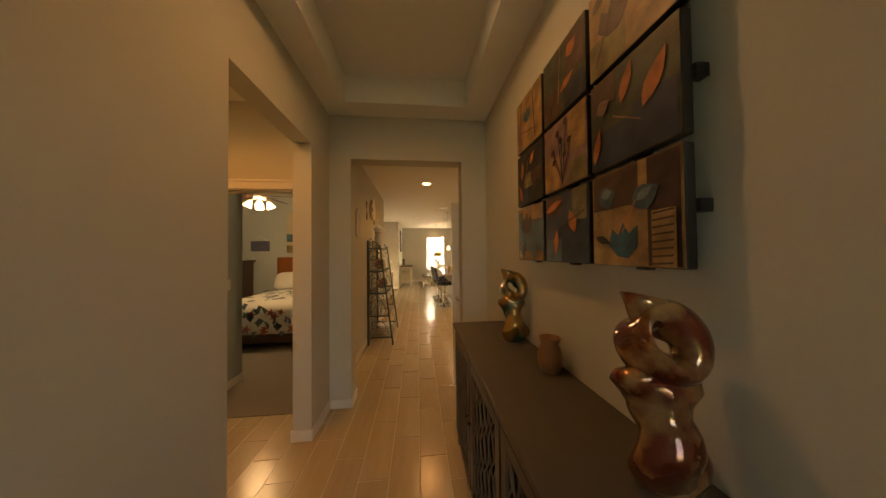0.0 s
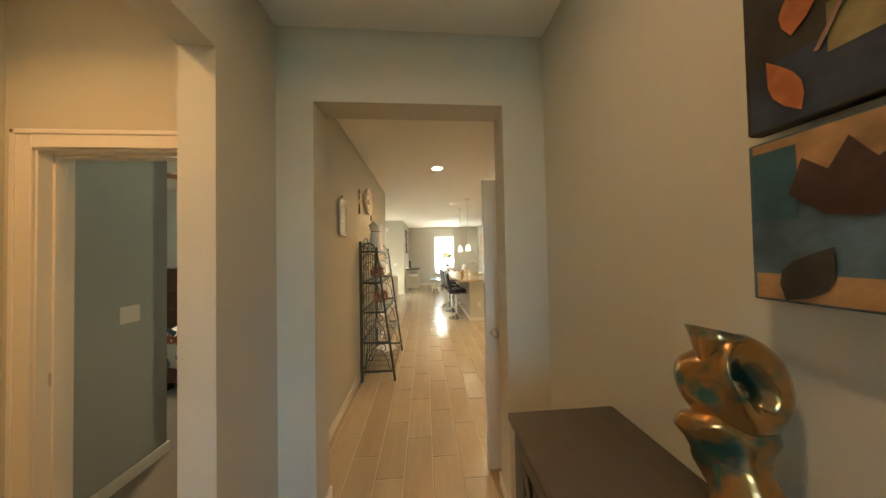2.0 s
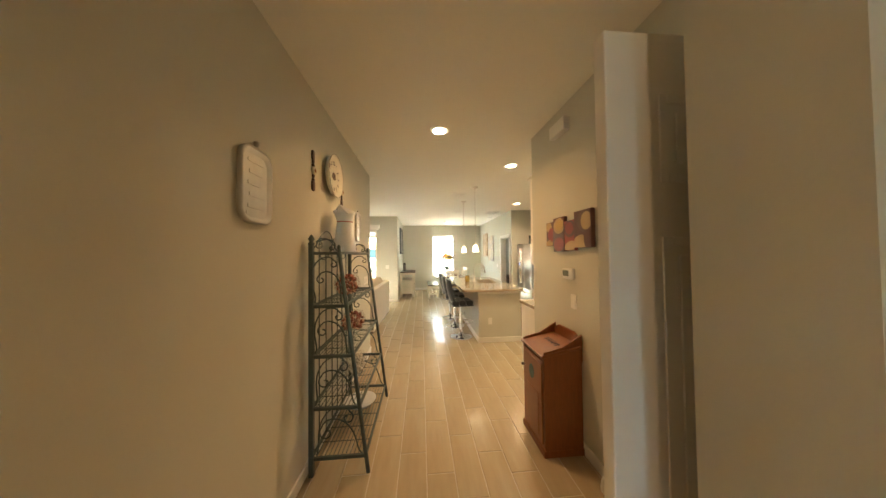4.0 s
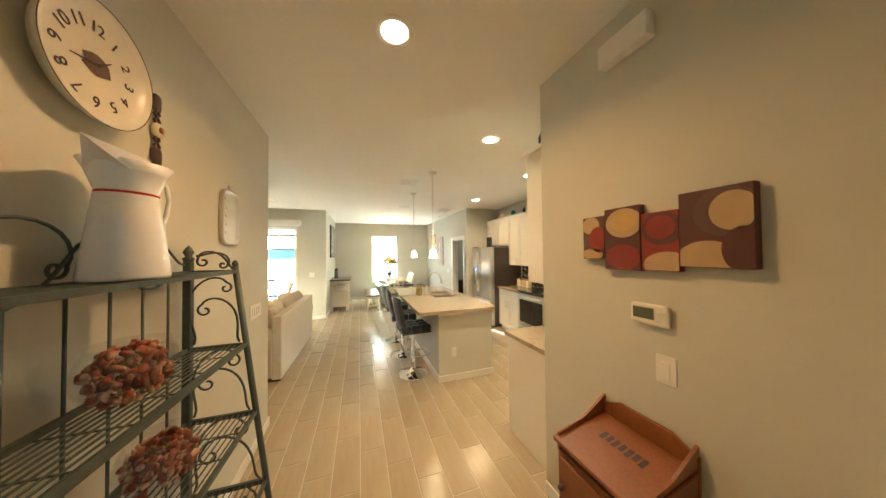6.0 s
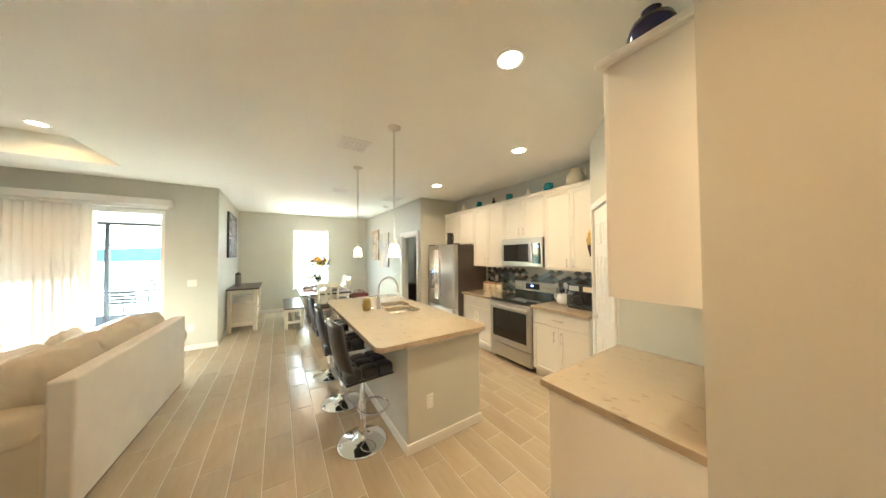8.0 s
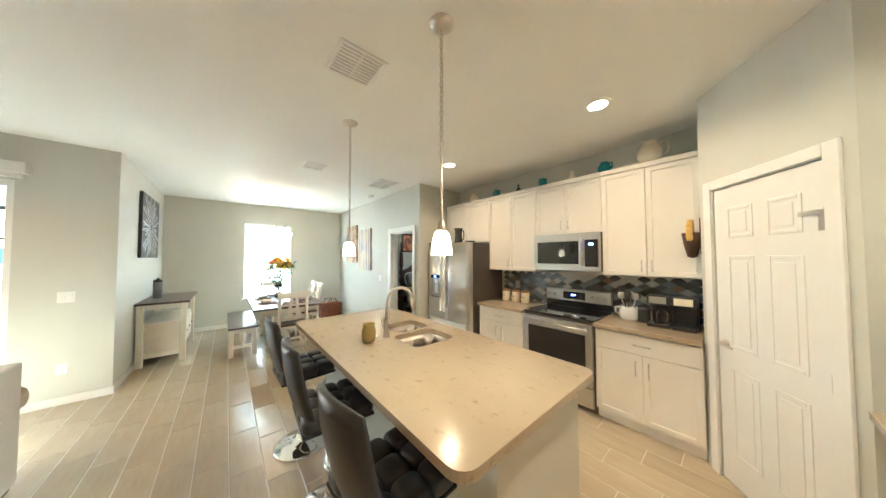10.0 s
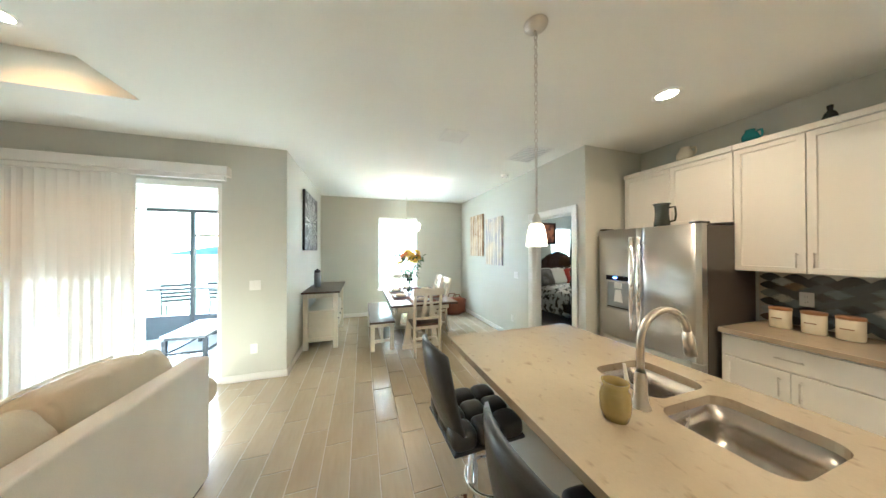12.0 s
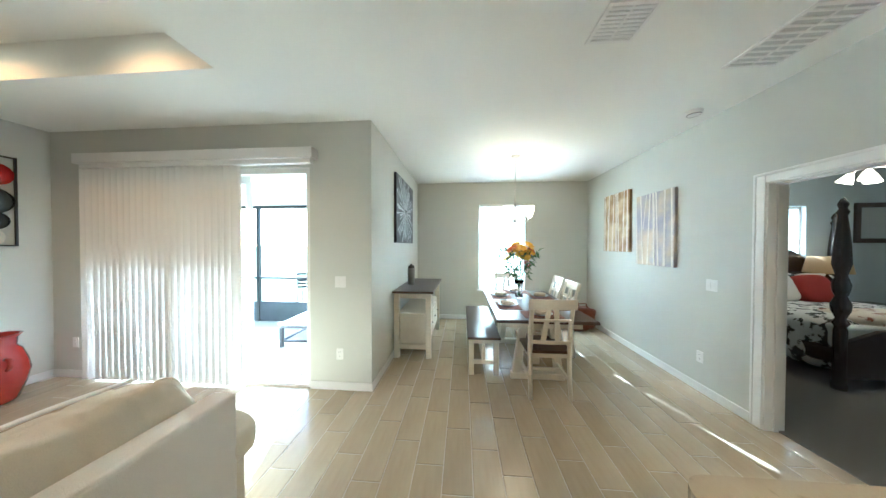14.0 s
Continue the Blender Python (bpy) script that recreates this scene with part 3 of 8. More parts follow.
part("dispenser_paddle", prism([(-0.045, 0.0), (0.045, 0.0), (0.03, 0.13), (-0.03, 0.13)], 0, 0.008, Matrix(((0, 0, -1, -0.003), (1, 0, 0, 0.690), (0, 1, 0, 0.985), (0, 0, 0, 1)))), WHITE_PLASTIC, dl)
part("clock_digits", box(-0.0135, 0.70, 1.235, -0.0122, 0.74, 1.250), bpy.data.materials["blue_digits"], dl)
part("hinge_cover", box(0.03, 0.01, 1.766, 0.16, 0.09, 1.785, 0.004), BLACK, fr)
part("hinge_cover", box(0.03, FW - 0.09, 1.766, 0.16, FW - 0.01, 1.785, 0.004), BLACK, fr)

# island
isl = thing("kitchen_island", (1.06, 6.81, 0), "greige painted island base with white baseboard", "island")
for name, b in (("side_panel", (0, 0, 0, 0.02, 2.16, 0.878)), ("side_panel", (0.73, 0, 0, 0.75, 2.16, 0.878)), ("end_panel", (0.02, 0, 0, 0.73, 0.02, 0.878)), ("end_panel", (0.02, 2.14, 0, 0.73, 2.16, 0.878)), ("bottom", (0.02, 0.02, 0.08, 0.73, 2.14, 0.10))):
    part(name, box(*b), WALL, isl)
for b in ((-0.014, -0.014, 0, 0.764, 0, 0.085), (-0.014, 0, 0, 0, 2.16, 0.085), (-0.014, 2.16, 0, 0.764, 2.174, 0.085)):
    part("baseboard", box(*b, 0.004, 1), TRIM, isl, "white baseboard")
part("top_trim", box(-0.012, -0.012, 0.83, 0.762, 0, 0.877, 0.003, 1), TRIM, isl, "white trim under the worktop")
io = part("outlet", box(0.165, -0.006, 0.305, 0.235, 0, 0.42, 0.004), WHITE_PLASTIC, isl, "white wall outlet")
for z in (0.335, 0.375):
    part("socket", box(0.183, -0.009, z - 0.013, 0.217, -0.006, z + 0.013, 0.002, 1), WHITE_PLASTIC, io)

# worktop with two sink cut-outs, built as strips round them
bowls = ((1.345, 8.045, 1.70, 8.355), (1.275, 7.665, 1.66, 8.005))
X0, Y0, X1, Y1 = 0.785, 6.72, 1.845, 9.05


def slab_with_holes(outline, holes, z0, z1):
    """A slab whose holes are rounded outlines, filled between its edges."""
    bm = bm_new()
    edges = []
    for loop in (outline, *holes):
        vs = [bm.verts.new((x, y, z1)) for x, y in loop]
        edges += [bm.edges.new((vs[i], vs[(i + 1) % len(vs)])) for i in range(len(vs))]
    bmesh.ops.triangle_fill(bm, use_beauty=True, use_dissolve=False, edges=edges)
    res = bmesh.ops.extrude_face_region(bm, geom=bm.faces[:])
    bmesh.ops.translate(bm, verts=[v for v in res["geom"] if isinstance(v, bmesh.types.BMVert)], vec=(0, 0, z0 - z1))
    return bm


solid("island_worktop", slab_with_holes(rounded(X0, Y0, X1, Y1, 0.07), [rounded(*b, 0.07) for b in bowls], 0.880, 0.918), QUARTZ, "beige quartz island worktop with brown flecks", "worktop")
sk = thing("sink", (1.5, 8.0, 0.88), "stainless steel undermount sink with two bowls", "sink")
for x0, y0, x1, y1 in bowls:
    x0, x1, y0, y1 = x0 - 1.5, x1 - 1.5, y0 - 8.0, y1 - 8.0
    bm = bm_new()
    loops = []
    for grow, r, z in ((0.012, 0.08, -0.001), (0.0, 0.07, -0.001), (0.0, 0.07, -0.10), (-0.02, 0.06, -0.17), (-0.06, 0.05, -0.185)):
        loops.append([bm.verts.new((x, y, z)) for x, y in rounded(x0 - grow, y0 - grow, x1 + grow, y1 + grow, r)])
    for a, b in zip(loops, loops[1:]):
        for i in range(len(a)):
            f = bm.faces.new((a[i], a[(i + 1) % len(a)], b[(i + 1) % len(b)], b[i]))
            f.smooth = True
    bm.faces.new(loops[-1])
    bowl = part("bowl", bm, SINK_STEEL, sk)
    part("drain", lathe([(0.0, 0.002), (0.03, 0.003), (0.042, 0.0)], at=((x0 + x1) / 2, (y0 + y1) / 2, -0.184), seg=16), CHROME, bowl)
part("dish_rag", cushion(-0.12, -0.34, -0.10, -0.02, -0.27, -0.035, puff=0.9, n=5, lump=0.35), WHITE_PLASTIC, sk, "crumpled white cloth")

fa = thing("faucet", (1.245, 8.035, 0.918), "brushed nickel gooseneck pull-down faucet", "faucet")
part("base", lathe([(0.034, 0), (0.032, 0.012), (0.024, 0.03), (0.021, 0.12), (0.017, 0.14)], seg=20), NICKEL, fa)
pts = [(0, 0, 0.13), (0, 0, 0.26)] + [(0.112 - 0.112 * math.cos(radians(a)), -0.006 * a / 30, 0.27 + 0.112 * math.sin(radians(a))) for a in range(0, 171, 17)]
part("neck", tube(pts, 0.0135, 12), NICKEL, fa)
e = Vector(pts[-1])
part("spray_head", tube([e, e + Vector((0.006, 0, -0.03)), e + Vector((0.018, -0.002, -0.10))], [0.0145, 0.019, 0.021], 14), NICKEL, fa)
part("lever", tube([(0.0, 0.02, 0.06), (-0.01, 0.045, 0.075), (-0.015, 0.055, 0.15)], [0.010, 0.009, 0.006], 8), NICKEL, fa)
part("cover_plate", lathe([(0.022, 0), (0.022, 0.006), (0.012, 0.01), (0, 0.01)], at=(-0.075, 0.055, 0.0005), seg=16), NICKEL, fa)
jar = solid("jar", lathe([(0.0, 0), (0.042, 0.0), (0.05, 0.03), (0.052, 0.07), (0.047, 0.10), (0.040, 0.115), (0.046, 0.135), (0.040, 0.135), (0.034, 0.11), (0.03, 0.05), (0, 0.04)], at=(1.09, 8.02, 0.9185), seg=28), OCHRE, "ochre glazed pottery jar on the island", "jar")


# bar stools
def bar_stool(m):
    t = thing("bar_stool", m, "black tufted leather bar stool on a chrome pedestal", "stool", "stools along the island")
    part("base", lathe([(0, 0.0), (0.20, 0.0), (0.205, 0.008), (0.19, 0.018), (0.10, 0.034), (0.045, 0.06), (0.034, 0.09), (0, 0.09)], seg=36), CHROME, t, "round chrome trumpet base")
    part("column", lathe([(0.030, 0.07), (0.030, 0.36), (0.022, 0.365), (0.022, 0.58)], seg=18), CHROME, t)
    ring = [(0.10 + 0.13 * math.cos(radians(a)), 0.13 * math.sin(radians(a)), 0.27) for a in range(0, 360, 15)]
    part("footrest", tube(ring, 0.010, 8, closed=True), CHROME, t, "chrome ring footrest")
    part("lever", tube([(0.0, 0.02, 0.56), (0.02, 0.14, 0.555), (0.02, 0.20, 0.53)], 0.006, 6), BLACK, t)
    part("mount", box(-0.09, -0.09, 0.57, 0.09, 0.09, 0.592, 0.004), BLACK, t)
    seat = part("seat", box(-0.19, -0.20, 0.592, 0.20, 0.20, 0.61, 0.008), LEATHER, t)
    for i in range(3):
        for j in range(3):
            part("tuft", cushion(-0.19 + i * 0.13, -0.20 + j * 0.1333, 0.60, -0.06 + i * 0.13, -0.0667 + j * 0.1333, 0.69, puff=0.6, n=6), LEATHER, seat)
    bm = bm_new()
    cols, rows_ = 9, 9
    grid = []
    for s in (0, 1):
        for r in range(rows_):
            v = r / (rows_ - 1)
            line = []
            for c in range(cols):
                u = -1 + 2 * c / (cols - 1)
                half = 0.195 * (1 - 0.10 * v * v)
                z = 0.64 + 0.43 * v - 0.02 * u * u * v
                x = -0.17 - 0.09 * v + 0.045 * u * u - 0.012 * math.sin(3.14 * v)
                th = 0.022 * (1 - 0.5 * u ** 4) * (1 - 0.4 * abs(2 * v - 1) ** 4)
                line.append(bm.verts.new((x + (th if s else -th), u * half, z)))
            grid.append(line)
    for s in (0, 1):
        for r in range(rows_ - 1):
            for c in range(cols - 1):
                q = grid[s * rows_ + r][c], grid[s * rows_ + r][c + 1], grid[s * rows_ + r + 1][c + 1], grid[s * rows_ + r + 1][c]
                bm.faces.new(q).smooth = True
    for r in range(rows_ - 1):
        for c in (0, cols - 1):
            bm.faces.new((grid[r][c], grid[r + 1][c], grid[rows_ + r + 1][c], grid[rows_ + r][c])).smooth = True
    for c in range(cols - 1):
        for r in (0, rows_ - 1):
            bm.faces.new((grid[r][c], grid[r][c + 1], grid[rows_ + r][c + 1], grid[rows_ + r][c])).smooth = True
    part("backrest", bm, LEATHER, t, "curved black leather backrest")
    return t


st0 = bar_stool(pose(0.80, 7.16, 0, 0, 0, 4))
copy_thing(st0, pose(0.78, 7.87, 0, 0, 0, -3))
copy_thing(st0, pose(0.77, 8.60, 0, 0, 0, 2))


# pendants over the island
def pendant(x, y):
    t = thing("pendant_lamp", (x, y, C), "brushed nickel chain pendant with lit frosted shade", "pendant", "pendants over the island")
    part("canopy", lathe([(0, -0.03), (0.02, -0.03), (0.035, -0.022), (0.062, -0.010), (0.065, 0.0)], seg=28), NICKEL, t)
    bm = bm_new()
    z = -0.03
    i = 0
    while z > -0.72:
        a = radians(90 * (i % 2) + 20)
        ring = [(0.0085 * math.cos(radians(k)) * math.cos(a), 0.0085 * math.cos(radians(k)) * math.sin(a), z - 0.014 + 0.016 * math.sin(radians(k))) for k in range(0, 360, 45)]
        add_tube(bm, ring, 0.003, 5, closed=True)
        z -= 0.026
        i += 1
    part("chain", bm, NICKEL, t)
    part("rod", lathe([(0.006, -0.72), (0.006, -1.045), (0.012, -1.05), (0.018, -1.066), (0.026, -1.088), (0.027, -1.107), (0, -1.107)], seg=18), NICKEL, t)
    part("shade", lathe([(0.022, -1.100), (0.033, -1.107), (0.041, -1.124), (0.047, -1.152), (0.052, -1.19), (0.055, -1.226), (0.052, -1.226), (0.044, -1.152), (0.030, -1.113), (0.022, -1.105)], seg=32), SHADE, t, "lit frosted glass bell shade")
    lamp("pendant_bulb", "POINT", (x, y, C - 1.205), 7, SOFT, 0.03)
    return t


for y in (7.185, 8.48):
    pendant(1.104, y)

# counter and wall cabinet beside the hall wall
bu = thing("end_cabinet", (1.43, 5.185, 0), "white end cabinet with a plain side panel", "cabinet")
part("body", box(0.0, 0, 0.10, 0.915, 0.60, 0.86), CABINET, bu)
part("plinth", box(0.0, 0, 0, 0.915, 0.55, 0.10), CABINET, bu)
part("side_panel", box(-0.012, 0, 0.0, 0, 0.615, 0.86, 0.002, 1), CABINET, bu)
for x0 in (0.004, 0.46):
    d = part("door", prism([(0, 0), (0.45, 0), (0.45, 0.735), (0, 0.735)], 0, 0.02, Matrix.Translation((x0, 0.60, 0.11)) @ Matrix(((1, 0, 0, 0), (0, 0, 1, 0), (0, 1, 0, 0), (0, 0, 0, 1)))), CABINET, bu)
    handle(d, (x0 + (0.42 if x0 < 0.1 else 0.05), 0.62, 0.72), 0.12, "z", (0, 1, 0))
solid("worktop", box(1.405, 5.185, 0.862, 2.348, 5.845, 0.90, 0.004), QUARTZ, "beige speckled quartz worktop on an end cabinet", "worktop")
wu = thing("wall_cabinet", (1.43, 5.185, 1.39), "tall white wall cabinet with plain side and crown", "cabinet", "kitchen wall cabinets")
part("body", box(0, 0, 0, 0.915, 0.30, 1.03), CABINET, wu)
part("door", box(0.002, 0.30, 0.004, 0.456, 0.32, 1.02, 0.003, 1), CABINET, wu)
part("door", box(0.46, 0.30, 0.004, 0.913, 0.32, 1.02, 0.003, 1), CABINET, wu)
bm = bm_new()
add_box(bm, -0.03, 0, 1.03, 0.915, 0.345, 1.065, 0.006, 1)
part("crown", bm, CABINET, wu)
solid("blue_vase", lathe([(0, 0), (0.055, 0), (0.085, 0.04), (0.09, 0.09), (0.075, 0.13), (0.03, 0.15), (0.028, 0.175), (0.036, 0.185), (0.0, 0.18)], at=(1.55, 5.36, 2.4555), seg=24), COBALT, "dark cobalt blue glass vase on a cabinet", "vase")

# pottery on the wall cabinets
def vessel(name, y, profile, material, label, category="vase", x=3.38, z=2.4605, handle_at=None, grow=0.88):
    t = thing(name, (x, y, z), label, category)
    profile = [(r * grow, z * grow) for r, z in profile]
    part("body", lathe(profile, seg=22), material, t)
    if handle_at:
        r, z0, z1, k = (q * grow for q in handle_at)
        part("handle", tube([(0, -r, z0), (0, -r - k, z0 + 0.01), (0, -r - k * 1.15, (z0 + z1) / 2), (0, -r - k, z1), (0, -r, z1)], 0.009, 8), material, t)
    return t


round_jug = [(0, 0), (0.06, 0), (0.095, 0.05), (0.10, 0.10), (0.075, 0.15), (0.055, 0.17), (0.062, 0.19), (0.05, 0.19), (0.04, 0.15), (0, 0.1)]
vessel("pitcher", 6.72, round_jug, CERAMIC, "cream pottery pitcher on a wall cabinet", "pitcher", handle_at=(0.07, 0.06, 0.17, 0.05), grow=1.08)
vessel("teal_jug", 7.11, [(r * 0.75, z * 0.72) for r, z in round_jug], TEAL, "teal glazed jug on a wall cabinet", handle_at=(0.05, 0.04, 0.12, 0.03))
vessel("figurine", 7.45, [(0, 0), (0.05, 0), (0.05, 0.05), (0.03, 0.07), (0.035, 0.1), (0.02, 0.13), (0, 0.14)], CERAMIC, "small cream ceramic ornament on a wall cabinet", "ornament")
vessel("teal_bowl", 7.82, [(0, 0), (0.055, 0), (0.062, 0.06), (0.06, 0.12), (0.055, 0.12), (0.05, 0.03), (0, 0.02)], TEAL, "round teal glazed pot on a wall cabinet", "pot")
vessel("bottle", 8.18, [(0, 0), (0.035, 0), (0.042, 0.03), (0.03, 0.07), (0.014, 0.09), (0.018, 0.13), (0, 0.14)], DARK_CERAMIC, "small dark bottle on a wall cabinet", "bottle")
vessel("teal_jug", 8.57, [(r * 0.6, z * 0.7) for r, z in round_jug], TEAL, "small teal jug on a wall cabinet", handle_at=(0.045, 0.04, 0.11, 0.03))
vessel("pitcher", 9.03, [(r * 0.8, z * 0.85) for r, z in round_jug], CERAMIC, "small cream pitcher on a wall cabinet", "pitcher", handle_at=(0.055, 0.05, 0.14, 0.04))
vessel("dark_pitcher", 9.03, [(0, 0), (0.06, 0), (0.066, 0.02), (0.055, 0.14), (0.058, 0.22), (0.072, 0.245), (0.06, 0.245), (0.045, 0.2), (0, 0.1)], DARK_CERAMIC, "dark green enamel pitcher on the fridge", "pitcher", x=3.02, z=1.7555, handle_at=(0.056, 0.06, 0.2, 0.055), grow=1.0)

# things on the worktops
for i, y in enumerate((8.12, 8.27, 8.43)):
    t = thing("canister", (3.42, y, 0.9155), "cream kitchen canister with a wooden lid", "canister", "canisters on the worktop")
    part("body", lathe([(0, 0), (0.054, 0), (0.058, 0.006), (0.058, 0.138), (0.054, 0.142), (0, 0.142)], seg=28), CERAMIC, t)
    part("label", box(-0.0592, -0.028, 0.075, -0.0578, 0.028, 0.082), TERRACOTTA, t)
    part("lid", lathe([(0.060, 0.142), (0.061, 0.158), (0.056, 0.163), (0, 0.164)], seg=28), mat("lid_wood", (0.30, 0.15, 0.07), 0.5, grain=(15, 0.2)) if i == 0 else bpy.data.materials["lid_wood"], t, "brown wooden lid")
t = thing("utensil_crock", (3.40, 6.92, 0.9155), "white ceramic pot holding dark utensils", "crock")
part("pot", lathe([(0, 0), (0.07, 0), (0.085, 0.03), (0.088, 0.08), (0.07, 0.12), (0.072, 0.13), (0.06, 0.13), (0.06, 0.04), (0, 0.03)], seg=24), WHITE_ENAMEL, t)
part("handle", tube([(0, 0.075, 0.115), (0, 0.12, 0.11), (0, 0.125, 0.06), (0, 0.082, 0.04)], 0.009, 8), WHITE_ENAMEL, t)
rng = random.Random(8)
for k in range(6):
    a = k * 1.05
    top = Vector((0.06 * math.cos(a), 0.07 * math.sin(a), 0.21 + 0.03 * rng.random()))
    bm = tube([(0.02 * math.cos(a), 0.02 * math.sin(a), 0.04), top], 0.006, 6)
    add_cushion(bm, top.x - 0.012, top.y - 0.028, top.z - 0.01, top.x + 0.012, top.y + 0.028, top.z + 0.06, n=4)
    part("utensil", bm, BLACK if k % 2 else STEEL, t)
t = thing("coffee_maker", (3.30, 6.42, 0.9155), "black double coffee maker on the worktop", "coffee maker")
for y0, y1 in ((0.0, 0.16), (0.17, 0.33)):
    part("base", box(-0.08, y0, 0, 0.18, y1, 0.03, 0.006), BLACK, t)
    part("tower", box(0.07, y0, 0.03, 0.18, y1, 0.27, 0.01), BLACK, t)
    part("head", box(-0.08, y0, 0.20, 0.07, y1, 0.285, 0.012), BLACK, t)
    part("control_strip", box(-0.084, y0 + 0.02, 0.215, -0.0805, y1 - 0.02, 0.275), CERAMIC if y0 < 0.1 else STEEL, t, "cream control panel" if y0 < 0.1 else "silver control strip")
part("carafe", lathe([(0, 0), (0.055, 0), (0.065, 0.04), (0.06, 0.09), (0.045, 0.13), (0.05, 0.14)], at=(-0.01, 0.25, 0.032), seg=20), CLEAR, t, "glass carafe")
part("carafe_handle", tube([(-0.06, 0.25, 0.14), (-0.105, 0.25, 0.13), (-0.10, 0.25, 0.06), (-0.07, 0.25, 0.05)], 0.008, 6), BLACK, t)
t = thing("toaster", (3.38, 6.80, 0.9155), "small dark appliance on the worktop", "toaster")
part("body", box(-0.05, -0.06, 0, 0.08, 0.04, 0.14, 0.02, 3), BLACK, t)

# corn-shaped pocket ornament on the wall by the pantry
t = thing("wall_pocket", (3.20, 6.372, 1.70), "dark wall basket holding dried yellow corn", "wall ornament")
part("basket", lathe([(0, -0.16), (0.03, -0.15), (0.05, -0.06), (0.065, 0.05), (0.055, 0.05), (0, -0.02)], at=(0, 0.06, 0), seg=14), mat("dark_wicker", (0.07, 0.04, 0.025), 0.8, grain=(90, 0.3), bump=0.8, bump_scale=120), t)
part("backboard", box(-0.05, 0.0, -0.13, 0.05, 0.012, 0.17, 0.006), DARK_WOOD, t)
for k, (dx, dz) in enumerate(((-0.03, 0.04), (0.0, 0.07), (0.03, 0.03), (-0.05, 0.0))):
    part("corn", cushion(dx - 0.02, 0.05, dz - 0.02, dx + 0.025, 0.09, dz + 0.09, n=5, lump=0.3, seed=k), mat("corn_%s" % "abcd"[k], (0.62, 0.42, 0.10), 0.7, grain=(80, 0.2)), t)


# ---- living room ----
sofa = thing("sofa", pose(-0.815, 8.47, 0, 0, 0, -1.8), "beige upholstered sofa with loose tan back cushions", "sofa")
part("base", box(-0.93, -0.93, 0.05, -0.08, 0.93, 0.40, 0.03, 3), SOFA, sofa)
bm = box(-0.12, -0.95, 0.03, 0.0, 0.95, 0.84, 0.018, 3)
part("back", bm, SOFA, sofa, "flat beige sofa back")
for y0, y1 in ((-0.98, -0.74), (0.80, 1.13)):
    bm = box(-0.95, y0 + 0.03, 0.05, -0.10, y1 - 0.03, 0.56, 0.03, 3)
    add_cushion(bm, -0.98, y0, 0.46, 0.0 if y0 > 0 else -0.10, y1, 0.68, puff=0.6, n=8)
    part("arm", bm, SOFA_TAN, sofa, "rolled tan sofa arm")
for y0, y1 in ((-0.73, -0.245), (-0.24, 0.24), (0.245, 0.73)):
    part("seat_cushion", cushion(-0.97, y0, 0.37, -0.22, y1, 0.55, puff=0.25, n=8), SOFA, sofa)
for k, (y0, y1, tip) in enumerate(((-0.80, -0.27, -12), (-0.29, 0.30, -15), (0.27, 0.93, -13))):
    m = Matrix.Translation((-0.26, 0, 0.70)) @ pose(0, 0, 0, 0, tip, 2 * k - 2)
    bm = cushion(-0.17, y0, -0.24, 0.17, y1, 0.245, puff=0.42, n=28, lump=0.07, seed=k + 3, crease=0.05, m=m)
    ob = part("back_cushion", bm, SOFA_TAN, sofa, "plump tan back cushion, creased on top")
    rim = [m @ Vector((-0.115 + 0.012 * math.sin(5 * u + k), y0 + 0.05 + (y1 - y0 - 0.10) * u, 0.236 + 0.014 * math.sin(math.pi * u))) for u in [i / 10 for i in range(11)]]
    part("piping", tube(rim, 0.009, 8), PIPING, ob)
part("skirt", box(-0.90, -0.92, 0.0, -0.02, 0.92, 0.05), DARK_WOOD, sofa, "dark sofa feet line")
for k, (y, yaw, tilt) in enumerate(((-0.50, 20, 55), (-0.10, -15, 50), (0.45, 10, 60))):
    t = solid("throw_pillow", cushion(-0.23, -0.23, -0.075, 0.23, 0.23, 0.075, puff=0.5, n=8, lump=0.08, seed=k), SOFA_TAN if k != 1 else SOFA,
              "tan square throw pillow leaning on the sofa", "pillow", "throw pillows", m=Matrix.Translation((-1.40, 8.47 + y, 0.68)) @ pose(0, 0, 0, 0, tilt, yaw))
et = thing("side_table", (-1.42, 7.14, 0), "reddish wooden end table beside the sofa", "table")
part("top", box(-0.28, -0.26, 0.53, 0.28, 0.26, 0.56, 0.006), RED_WOOD, et)
for x in (-0.24, 0.24):
    for y in (-0.22, 0.22):
        part("leg", box(x - 0.02, y - 0.02, 0, x + 0.02, y + 0.02, 0.53, 0.003, 1), RED_WOOD, et)

# red urn and wall sculpture by the west wall
urn = thing("floor_urn", (-4.19, 10.36, 0), "glossy red ceramic floor urn", "urn")
part("body", lathe([(0, 0), (0.12, 0), (0.15, 0.03), (0.195, 0.18), (0.215, 0.30), (0.20, 0.40), (0.17, 0.50), (0.14, 0.54), (0.15, 0.62), (0.175, 0.65), (0.16, 0.65), (0.13, 0.56), (0, 0.4)], seg=36), RED_GLAZE, urn)
for s in (-1, 1):
    part("handle", tube([(0.17 * s, 0, 0.44), (0.23 * s, 0, 0.44), (0.24 * s, 0, 0.38), (0.205 * s, 0, 0.34)], 0.016, 8), RED_GLAZE, urn)
wa = thing("wall_sculpture", (-4.45, 10.35, 1.955), "black metal wall panel with red and cream discs", "wall art")
bm = bm_new()
